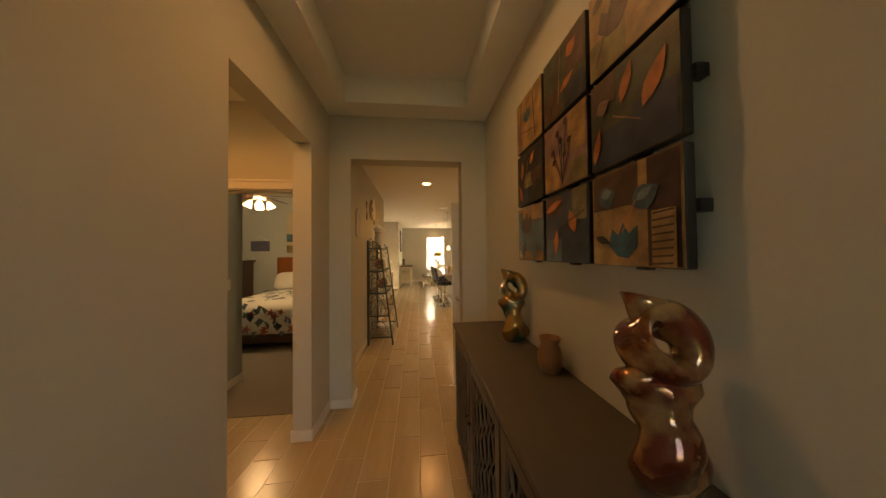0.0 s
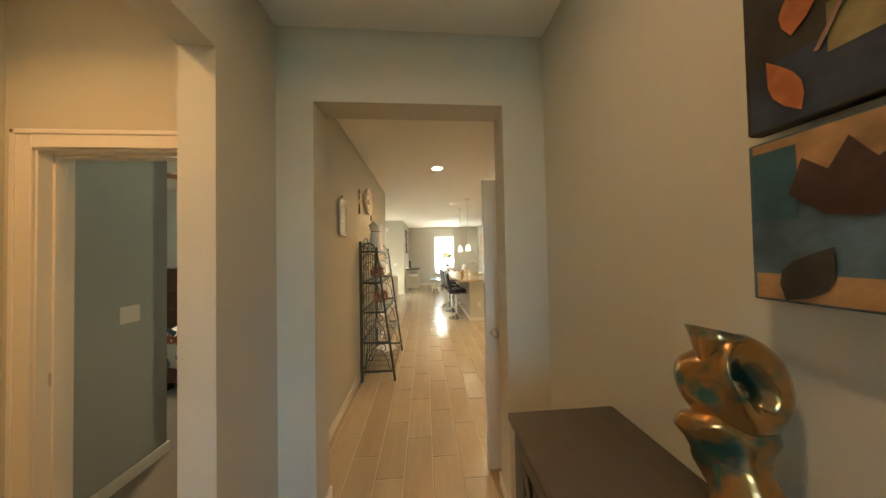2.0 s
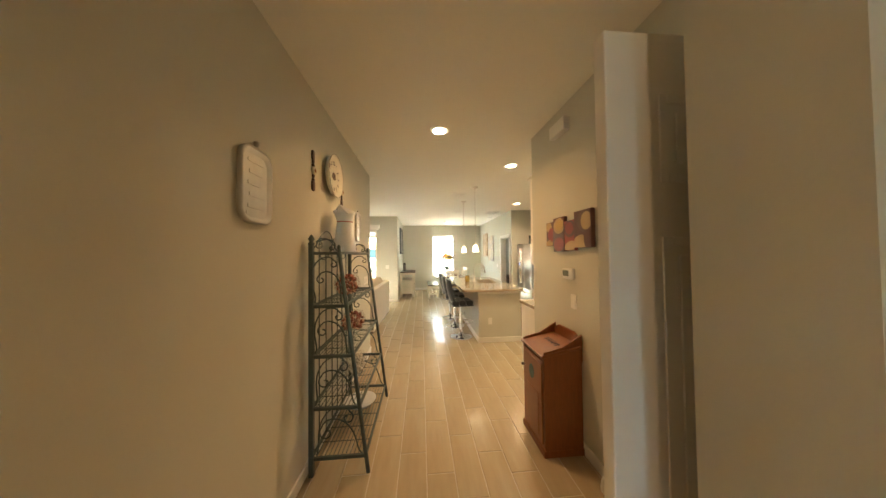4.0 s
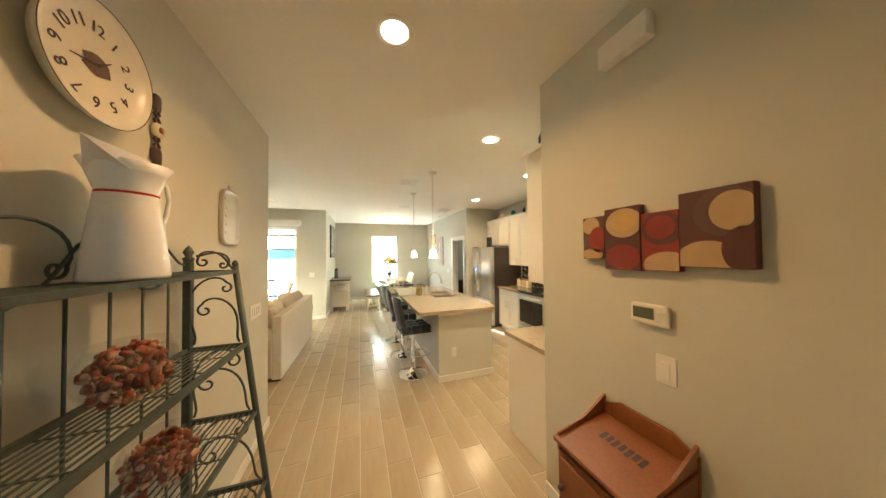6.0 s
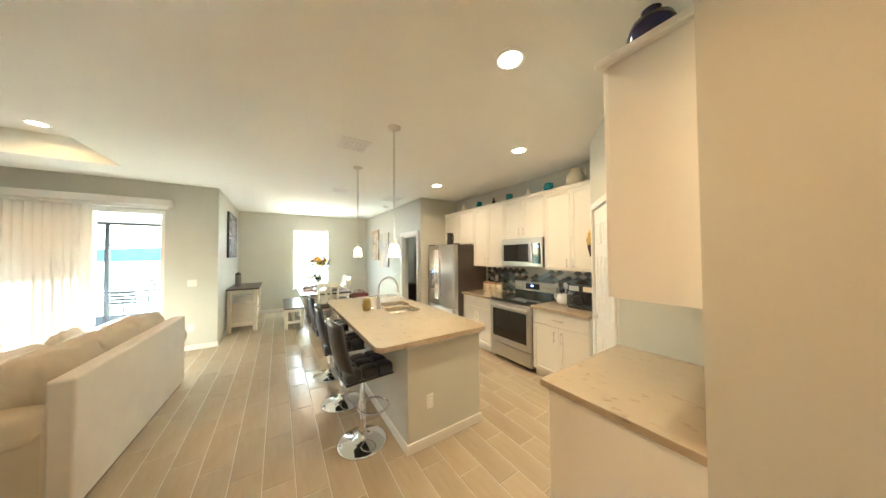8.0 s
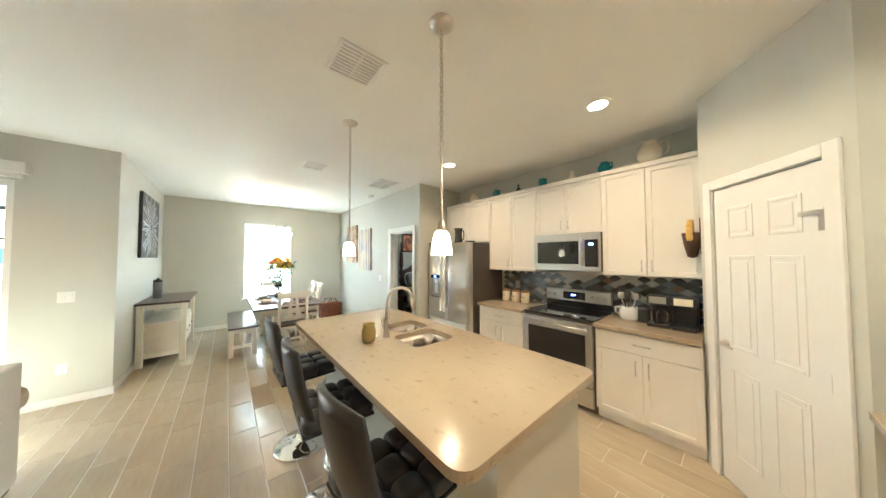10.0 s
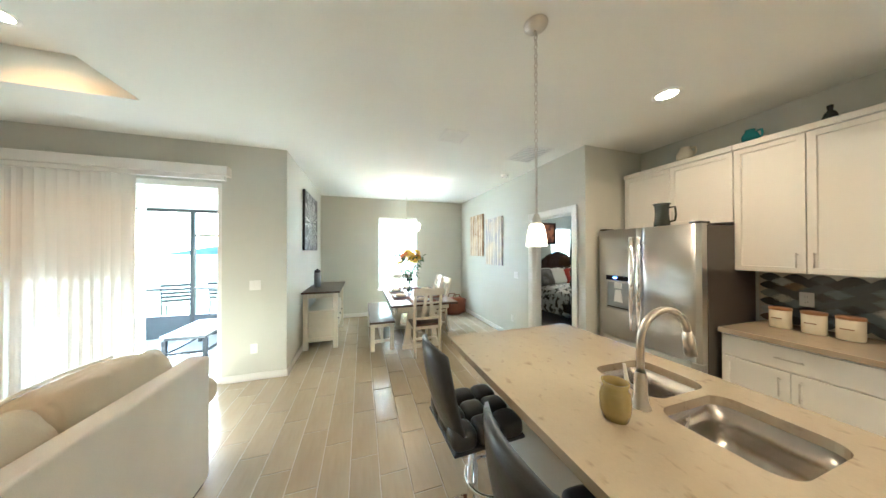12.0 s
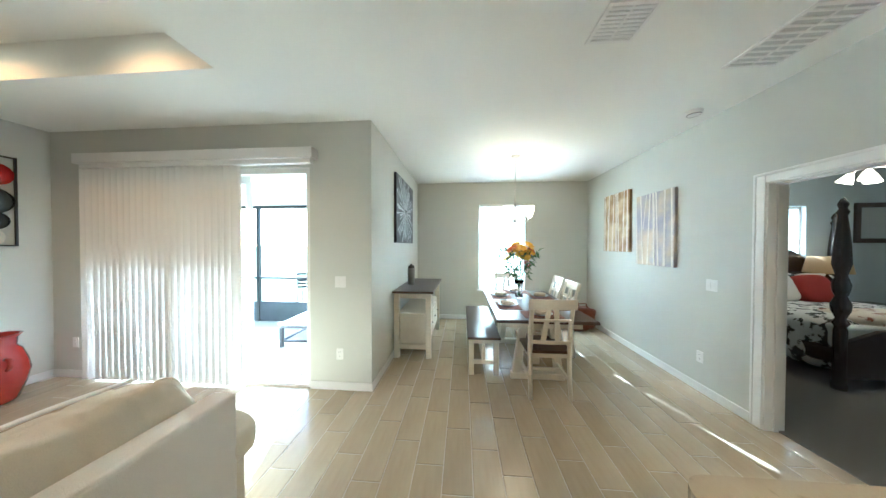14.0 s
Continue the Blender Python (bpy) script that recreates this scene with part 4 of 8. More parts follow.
for b in ((0.01, -0.30, -0.46, 0.03, -0.285, 0.46), (0.01, 0.285, -0.46, 0.03, 0.30, 0.46), (0.01, -0.30, -0.46, 0.03, 0.30, -0.445), (0.01, -0.30, 0.445, 0.03, 0.30, 0.46)):
    add_box(bm, *b)
part("frame", bm, BLACK, wa)
for k, (y, z, r, m) in enumerate(((0.18, 0.27, 0.11, RED_GLAZE), (-0.1, 0.2, 0.16, CREAM), (0.16, 0.0, 0.13, DARK_CERAMIC), (-0.12, -0.12, 0.15, RED_GLAZE), (0.17, -0.20, 0.09, DARK_CERAMIC), (0.14, -0.37, 0.09, CREAM), (-0.14, -0.36, 0.1, DARK_CERAMIC))):
    part("disc", lathe([(0, 0.03), (r * 0.6, 0.028), (r, 0.015), (r, 0.008), (0, 0.008)], seg=28, m=Matrix.Translation((0.005, y, z)) @ pose(0, 0, 0, 0, 90, 0)), m, wa)

# sliding door, valance and vertical blinds
sd = thing("door_slider", (-4.0, 10.95, 0), "white framed sliding glass door standing open", "sliding door", kind="structure")
bm = bm_new()
for b in ((0, -0.05, 0.0, 0.05, 0.07, 2.33), (2.59, -0.05, 0.0, 2.64, 0.07, 2.33), (0.05, -0.05, 2.27, 2.59, 0.07, 2.33), (0.05, -0.05, 0.0, 2.59, 0.07, 0.03)):
    add_box(bm, *b)
part("door_frame", bm, TRIM, sd)
for x0, x1, y in ((0.05, 1.10, 0.0), (0.97, 1.89, 0.03)):
    bm = bm_new()
    for b in ((x0, y, 0.03, x0 + 0.06, y + 0.03, 2.27), (x1 - 0.06, y, 0.03, x1, y + 0.03, 2.27), (x0 + 0.06, y, 0.03, x1 - 0.06, y + 0.03, 0.12), (x0 + 0.06, y, 2.19, x1 - 0.06, y + 0.03, 2.27)):
        add_box(bm, *b)
    p = part("panel", bm, TRIM, sd)
    g = part("pane", box(x0 + 0.06, y + 0.012, 0.12, x1 - 0.06, y + 0.018, 2.19), PANE, p)
    g.visible_shadow = False
vb = thing("vertical_blinds", (-3.99, 10.88, 0), "white vertical blinds drawn half across the slider", "blinds")
part("valance", box(0, -0.11, 2.395, 2.72, 0.0, 2.50, 0.004), TRIM, vb, "white valance box")
part("head_rail", box(0.04, -0.08, 2.35, 2.68, -0.02, 2.394), TRIM, vb)
# translucency varies by vane to imitate bright streaks of light between vanes
SLAT = cloth("blind_vane", 0.018, 0.022)


def vane(h=2.33, w=0.102):
    bm = bm_new()
    n = 6
    a = [bm.verts.new((w * (k / n - 0.5), 0.021 * (1 - (2 * k / n - 1) ** 2), 0)) for k in range(n + 1)]
    b = [bm.verts.new((w * (k / n - 0.5), 0.021 * (1 - (2 * k / n - 1) ** 2), h)) for k in range(n + 1)]
    for k in range(n):
        bm.faces.new((a[k], a[k + 1], b[k + 1], b[k])).smooth = True
    return bm


vane_mesh = mesh_of("vane", vane(), SLAT)
rng = random.Random(2)
for k in range(24):
    ob = new("vane", vane_mesh)
    ob.parent = vb
    ob.matrix_basis = pose(0.07 + k * 0.0775, -0.055, 0.02, 0, 0, 13 + 3 * math.sin(k * 0.9) + rng.uniform(-4, 4))

# ---- covered patio and garden ----
PY = 13.17  # the screen's line
structure("patio_floor", [(-5.2, 11.03, -0.14, -0.85, PY + 0.25, -0.03)], CONCRETE, "pale concrete patio floor", "patio")
structure("patio_roof", [(-5.2, 11.03, 2.62, -0.85, PY + 0.15, 2.74)], CEILING, "white patio ceiling", "ceiling")
structure("patio_wall_west", [(-5.2, 11.03, -0.03, -5.05, PY, 2.62)], WALL, "pale rendered patio wall", "wall")
structure("patio_wall_east", [(-0.99, 11.03, -0.03, -0.853, 13.72, 2.62)], WALL, "pale rendered outer wall", "wall")
sc = thing("patio_screen", (-5.05, PY, -0.03), "dark bronze patio screen with a solid kick panel", "screen", kind="structure")
for k in range(4):
    part("post", box(1.12 + (k - 1) * 1.11, -0.03, 0, 1.18 + (k - 1) * 1.11, 0.03, 2.33), FRAME_DARK, sc)
part("rail", box(0, -0.028, 2.28, 4.05, 0.028, 2.34), FRAME_DARK, sc)
part("rail", box(2.30, -0.026, 1.84, 4.05, 0.026, 1.88), FRAME_DARK, sc)
part("rail", box(0, -0.026, 0.86, 4.05, 0.026, 0.90), FRAME_DARK, sc)
part("kick_panel", box(0, -0.012, 0.0, 4.05, 0.012, 0.40), mat("kick_panel_bronze", (0.035, 0.04, 0.05), 0.5, stain=(6, 0.2)), sc, "dark solid kick panel")
part("beam", box(0, -0.06, 2.34, 4.05, 0.06, 2.65), TRIM, sc)
sp = thing("screen_post", (-2.93, 11.62, -0.03), "dark bronze patio door frame standing open", "door frame")
part("post", box(-0.03, -0.02, 0, 0.03, 0.02, 2.05), FRAME_DARK, sp)
part("rail", box(-0.75, -0.018, 2.0, -0.03, 0.018, 2.05), FRAME_DARK, sp)
part("rail", box(-0.75, -0.018, 0.0, -0.03, 0.018, 0.10), FRAME_DARK, sp)
part("post", box(-0.80, -0.02, 0, -0.75, 0.02, 2.05), FRAME_DARK, sp)


def garden_chair(m):
    """A slatted metal chair that faces -y."""
    t = thing("garden_chair", m, "dark metal garden chair out on the lawn", "chair", "garden chairs")
    for x in (-0.25, 0.25):
        part("back_leg", tube([(x, 0.26, 0), (x, 0.22, 0.42), (x, 0.30, 0.92)], 0.014, 6), FRAME_DARK, t)
        part("front_leg", tube([(x, -0.26, 0), (x, -0.25, 0.62), (x, 0.22, 0.64)], 0.014, 6), FRAME_DARK, t)
    for k in range(6):
        part("seat_slat", box(-0.25, -0.25 + k * 0.082, 0.41, 0.25, -0.19 + k * 0.082, 0.425, 0.003, 1), FRAME_DARK, t)
    for k in range(5):
        part("back_slat", box(-0.25, 0.225 + k * 0.016, 0.50 + k * 0.09, 0.25, 0.24 + k * 0.016, 0.56 + k * 0.09, 0.003, 1), FRAME_DARK, t)
    return t


gc = garden_chair(pose(-4.1, 15.2, -0.16, 0, 0, 200))
copy_thing(gc, pose(-3.2, 15.4, -0.16, 0, 0, 170))
ct = thing("patio_table", (-2.25, 12.36, -0.03), "low pale patio bench table with dark legs", "table")
part("top", box(-0.27, -0.46, 0.34, 0.27, 0.46, 0.37, 0.006), CONCRETE, ct)
part("apron", box(-0.24, -0.43, 0.29, 0.24, 0.43, 0.339), FRAME_DARK, ct)
for x in (-0.235, 0.235):
    for y in (-0.42, 0.42):
        part("leg", box(x - 0.025, y - 0.025, 0, x + 0.025, y + 0.025, 0.29, 0.003, 1), FRAME_DARK, ct)
    part("stretcher", box(x - 0.012, -0.395, 0.08, x + 0.012, 0.395, 0.11), FRAME_DARK, ct)
part("stretcher", box(-0.21, -0.43, 0.08, 0.21, -0.405, 0.11), FRAME_DARK, ct)
pl_ = thing("patio_ceiling_light", (-2.6, 12.3, 2.62), "white bowl ceiling light on the patio", "ceiling light")
part("bowl", lathe([(0, -0.10), (0.09, -0.085), (0.15, -0.04), (0.16, -0.015), (0.17, 0)], seg=24), WHITE_ENAMEL, pl_)

GRASS = mat("lawn", (0.16, 0.20, 0.06), 0.95, grain=(60, 0.3), stain=(0.6, 0.2), bump=0.7, bump_scale=60)
solid("ground", box(-400, -400, -0.6, 400, 600, -0.16), GRASS, "sunlit lawn reaching to the horizon", "lawn", kind="structure")
rng = random.Random(11)
LEAF = mat("shrub_leaf", (0.10, 0.16, 0.05), 0.6, grain=(10, 0.2), random_value=0.5, island=True)
BLOOM = mat("bougainvillea", (0.42, 0.10, 0.20), 0.7, random_value=0.5, island=True)


def shrub(x, y, h, w, n, bloom):
    t = thing("shrub", (x, y, -0.16), "flowering garden shrub with pink blossom" if bloom else "leafy green garden shrub outdoors", "shrub", "garden shrubs")
    bm = bm_new()
    for k in range(9):
        a, r = rng.uniform(0, 6.28), rng.uniform(0.2, 0.8) * w / 2
        add_tube(bm, [(0.03 * math.cos(a), 0.03 * math.sin(a), 0), (r * 0.5 * math.cos(a), r * 0.5 * math.sin(a), h * 0.5), (r * math.cos(a + 0.3), r * math.sin(a + 0.3), h * rng.uniform(0.75, 1.0))], [0.02, 0.012, 0.004], 5)
    part("stem_clump", bm, RED_WOOD, t)
    for name, count, m in (("leaves", n, LEAF), ("blossom", n // 2 if bloom else 0, BLOOM)):
        bm = bm_new()
        for k in range(count):
            p = Vector((rng.gauss(0, 0.26), rng.gauss(0, 0.26), rng.uniform(0.25, 1.0)))
            p = Vector((p.x * w, p.y * w, p.z * h * (1 - 0.9 * (p.x ** 2 + p.y ** 2))))
            s = rng.uniform(0.03, 0.06)
            e = Euler((rng.uniform(0, 6), rng.uniform(0, 6), rng.uniform(0, 6))).to_matrix()
            vs = [bm.verts.new(p + e @ Vector(q) * s) for q in ((-1, 0, 0), (0, -0.5, 0.1), (1, 0, 0), (0, 0.5, 0.1))]
            bm.faces.new(vs)
        if count:
            tagged(part(name, bm, m, t), kind="stuff")


shrub(-3.0, 17.2, 1.5, 1.4, 500, True)
shrub(-1.2, 18.0, 1.2, 1.6, 500, False)
shrub(1.6, 19.0, 1.1, 1.8, 400, False)
hills = solid("backdrop_hill", prism([(-90, 0), (-70, 4), (-40, 6), (-10, 5), (20, 6), (55, 5), (90, 0)], 0, 2, pose(0, 160, -0.3, 90, 0, 0)), mat("far_woods", (0.20, 0.26, 0.24), 0.95, grain=(0.4, 0.3), stain=(0.1, 0.3)), "distant low wooded rise", "woods", kind="structure")

# ---- dining space ----
win = thing("window_dining", ((WX0 + WX1) / 2, 13.60, 0), "tall white dining window with its pale shade lowered", "window", kind="structure")
hw = (WX1 - WX0) / 2
bm = bm_new()
for b in ((-hw, 0.03, WZ0, -hw + 0.045, 0.10, WZ1), (hw - 0.045, 0.03, WZ0, hw, 0.10, WZ1), (-hw + 0.045, 0.03, WZ0, hw - 0.045, 0.10, WZ0 + 0.045), (-hw + 0.045, 0.03, WZ1 - 0.045, hw - 0.045, 0.10, WZ1), (-hw + 0.045, 0.04, 1.46, hw - 0.045, 0.09, 1.50)):
    add_box(bm, *b)
part("window_frame", bm, TRIM, win)
for z0, z1 in ((WZ0 + 0.045, 1.46), (1.50, WZ1 - 0.045)):
    g = part("pane", box(-hw + 0.045, 0.062, z0, hw - 0.045, 0.068, z1), PANE, win)
    g.visible_shadow = False
part("window_sill", box(-hw - 0.04, -0.09, WZ0 - 0.03, hw + 0.04, 0.03, WZ0, 0.006), TRIM, win, "white window sill")
part("blind_headrail", box(-hw + 0.01, -0.05, WZ1 - 0.05, hw - 0.01, 0.0, WZ1 - 0.002), TRIM, win)
SHADE_CLOTH = cloth("pleated_shade", 0.55)
for k in range(44):
    z = WZ0 + 0.012 + k * 0.0383
    part("pleat", prism([(-0.012, 0), (0.004, 0.0192), (-0.012, 0.0383), (-0.0135, 0.0383), (0.0025, 0.0192), (-0.0135, 0)], -hw + 0.028, hw - 0.075, Matrix(((0, 0, 1, 0), (1, 0, 0, -0.02), (0, 1, 0, z), (0, 0, 0, 1)))), SHADE_CLOTH, win)

tb = thing("dining_table", (1.085, 11.80, 0), "cream trestle dining table with dark wooden top", "table")
part("tabletop", box(-0.505, -0.87, 0.725, 0.505, 0.87, 0.76, 0.008), DARK_WOOD, tb, "dark polished tabletop")
part("apron", box(-0.40, -0.74, 0.64, 0.40, 0.74, 0.724, 0.004), CREAM, tb)
for y in (-0.52, 0.52):
    bm = bm_new()
    add_box(bm, -0.30, y - 0.04, 0, 0.30, y + 0.04, 0.07, 0.01)
    add_box(bm, -0.26, y - 0.04, 0.58, 0.26, y + 0.04, 0.64, 0.008)
    for s in (-1, 1):
        add_prism(bm, [(s * 0.20, 0.07), (s * 0.28, 0.07), (s * 0.20, 0.58), (s * 0.12, 0.58)][::s], -0.035, 0.035, Matrix.Translation((0, y, 0)) @ Matrix(((1, 0, 0, 0), (0, 0, 1, 0), (0, 1, 0, 0), (0, 0, 0, 1))))
    part("leg", bm, CREAM, tb, "cream trestle leg")
part("stretcher", box(-0.04, -0.48, 0.14, 0.04, 0.48, 0.22, 0.004), CREAM, tb)

bn = thing("dining_bench", (0.485, 12.0, 0), "cream bench with a dark wooden seat", "bench")
part("seat", box(-0.19, -0.76, 0.43, 0.19, 0.76, 0.46, 0.008), DARK_WOOD, bn, "dark polished bench seat")
part("apron", box(-0.15, -0.68, 0.36, 0.15, 0.68, 0.43, 0.003), CREAM, bn)
for y in (-0.68, 0.68):
    for x in (-0.145, 0.145):
        part("leg", box(x - 0.03, y - 0.03, 0, x + 0.03, y + 0.03, 0.43, 0.004, 1), CREAM, bn)
    part("rung", box(-0.115, y - 0.018, 0.13, 0.115, y + 0.018, 0.17), CREAM, bn)
    part("brace", box(-0.015, y - 0.012, 0.17, 0.015, y + 0.012, 0.36), CREAM, bn)
part("stretcher", box(-0.02, -0.66, 0.13, 0.02, 0.66, 0.165), CREAM, bn)


def dining_chair(m):
    """A chair that faces +y, its back at y = 0."""
    t = thing("dining_chair", m, "cream slat-back dining chair with dark wooden seat", "chair", "chairs round the table")
    part("seat", prism(rounded(-0.22, 0.03, 0.22, 0.46, 0.04), 0.44, 0.47), DARK_WOOD, t, "dark wooden seat")
    part("seat_frame", box(-0.19, 0.06, 0.385, 0.19, 0.43, 0.44, 0.004, 1), CREAM, t)
    for s in (-1, 1):
        part("back_leg", tube([(0.19 * s, -0.01, 0), (0.19 * s, 0.03, 0.25), (0.19 * s, 0.035, 0.46), (0.19 * s, 0.01, 0.72), (0.19 * s, -0.06, 0.99)], [0.020, 0.024, 0.026, 0.024, 0.020], 4), CREAM, t)
        part("front_leg", box(0.19 * s - 0.02, 0.40, 0, 0.19 * s + 0.02, 0.44, 0.44, 0.003, 1), CREAM, t)
        part("side_rung", box(0.19 * s - 0.011, 0.04, 0.17, 0.19 * s + 0.011, 0.40, 0.20), CREAM, t)
    part("rung", box(-0.17, 0.22, 0.175, 0.17, 0.245, 0.205), CREAM, t)

    def curved(z0, z1, half, y, thick=0.018):
        bm = bm_new()
        n = 8
        rows_ = []
        for z, dy in ((z0, 0), (z1, -0.02)):
            for o in (0, thick):
                rows_.append([bm.verts.new((half * (2 * k / n - 1), y + dy + o - 0.02 * (1 - (2 * k / n - 1) ** 2), z)) for k in range(n + 1)])
        for a, b in ((0, 2), (1, 3), (0, 1), (2, 3)):
            for k in range(n):
                bm.faces.new((rows_[a][k], rows_[a][k + 1], rows_[b][k + 1], rows_[b][k]))
        for k in (0, n):
            bm.faces.new((rows_[0][k], rows_[1][k], rows_[3][k], rows_[2][k]))
        return bm
    part("top_rail", curved(0.90, 1.0, 0.225, -0.055), CREAM, t)
    part("mid_rail", curved(0.77, 0.80, 0.19, -0.012), CREAM, t)
    part("low_rail", curved(0.54, 0.58, 0.19, 0.025), CREAM, t)
    for s in (-1, 1):
        bm = bm_new()
        add_prism(bm, [(s * 0.045, 0), (s * 0.095, 0), (s * 0.055, 0.34), (s * 0.012, 0.34)][::s], -0.007, 0.007, Matrix.Translation((0, 0.015, 0.57)) @ pose(0, 0, 0, 90 + 10, 0, 0))
        part("splat", bm, CREAM, t)
    return t


c0 = dining_chair(pose(1.10, 10.88, 0, 0, 0, 0))
copy_thing(c0, pose(1.73, 12.05, 0, 0, 0, 92))
copy_thing(c0, pose(1.75, 12.62, 0, 0, 0, 88))
copy_thing(c0, pose(1.05, 13.10, 0, 0, 0, 180))

MAT_RED = mat("placemat", (0.20, 0.09, 0.06), 0.85, grain=(120, 0.3), bump=0.5, bump_scale=200)
NAPKIN = mat("linen_napkin", (0.66, 0.56, 0.42), 0.9, grain=(150, 0.1), stain=(8, 0.15))
for k, (x, y) in enumerate(((0.80, 11.55), (0.80, 12.15), (1.37, 11.55), (1.37, 12.15), (1.09, 11.15), (1.09, 12.50))):
    w, d = (0.14, 0.20) if k < 4 else (0.20, 0.14)
    t = solid("placemat", prism(rounded(-w, -d, w, d, 0.02), 0, 0.005), MAT_RED, "woven red-brown placemat on the dining table", "placemat", "place settings", m=(x, y, 0.7605))
    solid("plate", lathe([(0, 0.004), (0.08, 0.004), (0.115, 0.016), (0.118, 0.018), (0.08, 0.0), (0, 0)], seg=28), WHITE_ENAMEL, "white dinner plate on a placemat", "plate", "place settings", m=(x, y, 0.7662))
    solid("napkin", cushion(-0.075, -0.06, 0, 0.075, 0.06, 0.045, puff=0.7, n=6, lump=0.45, seed=k), NAPKIN, "folded tan patterned napkin on a plate", "napkin", "place settings", m=(x, y, 0.7705))

# flowers
vz = thing("flower_vase", (1.04, 12.02, 0.7605), "clear glass vase of yellow flowers on the table", "vase")
part("glass", lathe([(0, 0), (0.05, 0), (0.055, 0.02), (0.045, 0.10), (0.055, 0.20), (0.075, 0.26), (0.072, 0.26), (0.05, 0.19), (0.04, 0.10), (0.048, 0.02), (0, 0.012)], seg=28), CLEAR, vz)
part("water", lathe([(0, 0.014), (0.046, 0.022), (0.039, 0.10), (0.046, 0.17), (0, 0.17)], seg=20), BOWL_GLASS, vz)
STEM = mat("stem_green", (0.06, 0.13, 0.035), 0.6)
YELLOW = mat("yellow_petal", (0.80, 0.50, 0.02), 0.6, grain=(30, 0.1))
ORANGE = mat("orange_petal", (0.55, 0.17, 0.02), 0.6, grain=(30, 0.1))
rng = random.Random(21)
heads = []
bm = bm_new()
for k in range(26):
    a, r = k * 2.4, (0.05 + 0.22 * math.sqrt(k / 26)) if k % 3 == 2 else 0.03 + 0.15 * math.sqrt(k / 26)
    h = 0.72 - 0.9 * r * r * 3 + rng.uniform(-0.10, 0.10)
    top = Vector((r * math.cos(a), r * math.sin(a), h))
    add_tube(bm, [(-0.02 * math.cos(a), -0.02 * math.sin(a), 0.03), (0.03 * math.cos(a), 0.03 * math.sin(a), 0.25), top], 0.0032, 5)
    heads.append((top, a, k))
part("stem_bunch", bm, STEM, vz)
bm = bm_new()
for k in range(170):
    a, z = rng.uniform(0, 6.28), rng.uniform(0.28, 0.68)
    r = rng.uniform(0.02, 0.06) + (z - 0.22) * 0.45
    p = Vector((r * math.cos(a), r * math.sin(a), z))
    e = Euler((rng.uniform(-1, 1), rng.uniform(-1, 1), a)).to_matrix()
    L = rng.uniform(0.05, 0.12)
    vs = [bm.verts.new(p + e @ Vector(q)) for q in ((0, 0, 0), (L * 0.5, -L * 0.18, 0.01), (L, 0, -0.01), (L * 0.5, L * 0.18, 0.01))]
    bm.faces.new(vs)
part("leaves", bm, STEM, vz)
for top, a, k in heads:
    if k % 3 == 2 and k > 8:
        bm = bm_new()
        for j in range(7):
            q = top + Vector((rng.gauss(0, 0.025), rng.gauss(0, 0.025), rng.gauss(0, 0.025)))
            add_cushion(bm, q.x - 0.008, q.y - 0.008, q.z - 0.008, q.x + 0.008, q.y + 0.008, q.z + 0.008, n=2)
        part("berry_sprig", bm, RED_GLAZE if k % 2 else STEM, vz)
        continue
    bm = bm_new()
    out_dir = Vector((math.cos(a) * 0.6, math.sin(a) * 0.6, 0.8)).normalized()
    q = out_dir.to_track_quat("Z", "Y").to_matrix()
    size = 0.088 if k % 4 else 0.105
    for ring, (n, tilt, s) in enumerate(((9, 0.25, 1.0), (7, 0.7, 0.75), (5, 1.1, 0.5))):
        for j in range(n):
            b = 2 * math.pi * j / n + ring
            rad = Vector((math.cos(b), math.sin(b), 0))
            tan = Vector((-math.sin(b), math.cos(b), 0))
            L = size * s
            pts = [Vector((0, 0, 0)), rad * L * 0.55 * math.cos(tilt) + tan * L * 0.32 + Vector((0, 0, L * 0.55 * math.sin(tilt))), rad * L * math.cos(tilt) + Vector((0, 0, L * math.sin(tilt) * 0.8)), rad * L * 0.55 * math.cos(tilt) - tan * L * 0.32 + Vector((0, 0, L * 0.55 * math.sin(tilt)))]
            bm.faces.new([bm.verts.new(top + q @ p) for p in pts])
    part("blossom", bm, ORANGE if k % 9 == 3 else YELLOW, vz)

# sideboard
sb = thing("sideboard", (-0.43, 12.27, 0), "cream sideboard with dark top and open shelf", "sideboard")
part("top", box(-0.265, -0.66, 0.875, 0.285, 0.66, 0.905, 0.006), DARK_WOOD, sb, "dark wooden top")
for x in (-0.215, 0.215):
    for y in (-0.58, 0.58):
        part("leg", box(x - 0.035, y - 0.035, 0, x + 0.035, y + 0.035, 0.875, 0.004, 1), CREAM, sb)
part("shelf", box(-0.21, -0.60, 0.58, 0.21, 0.60, 0.60), CREAM, sb)
part("apron", box(-0.20, -0.585, 0.80, 0.20, 0.585, 0.875), CREAM, sb)
part("cabinet", box(-0.22, -0.555, 0.17, 0.20, 0.555, 0.58), CREAM, sb)
part("base_rail", box(-0.18, -0.60, 0.12, 0.18, -0.57, 0.18), CREAM, sb)
for y in (-0.36, 0.0, 0.36):
    d = part("door", box(0.20, y - 0.165, 0.19, 0.218, y + 0.165, 0.56, 0.003, 1), CREAM, sb)
    part("knob", lathe([(0, 0.02), (0.012, 0.018), (0.008, 0.0)], seg=10, m=Matrix.Translation((0.218, y + 0.12, 0.38)) @ pose(0, 0, 0, 0, 90, 0)), BLACK, d)
t = thing("grey_canister", (-0.56, 12.22, 0.9055), "grey metal canister on the sideboard", "canister")
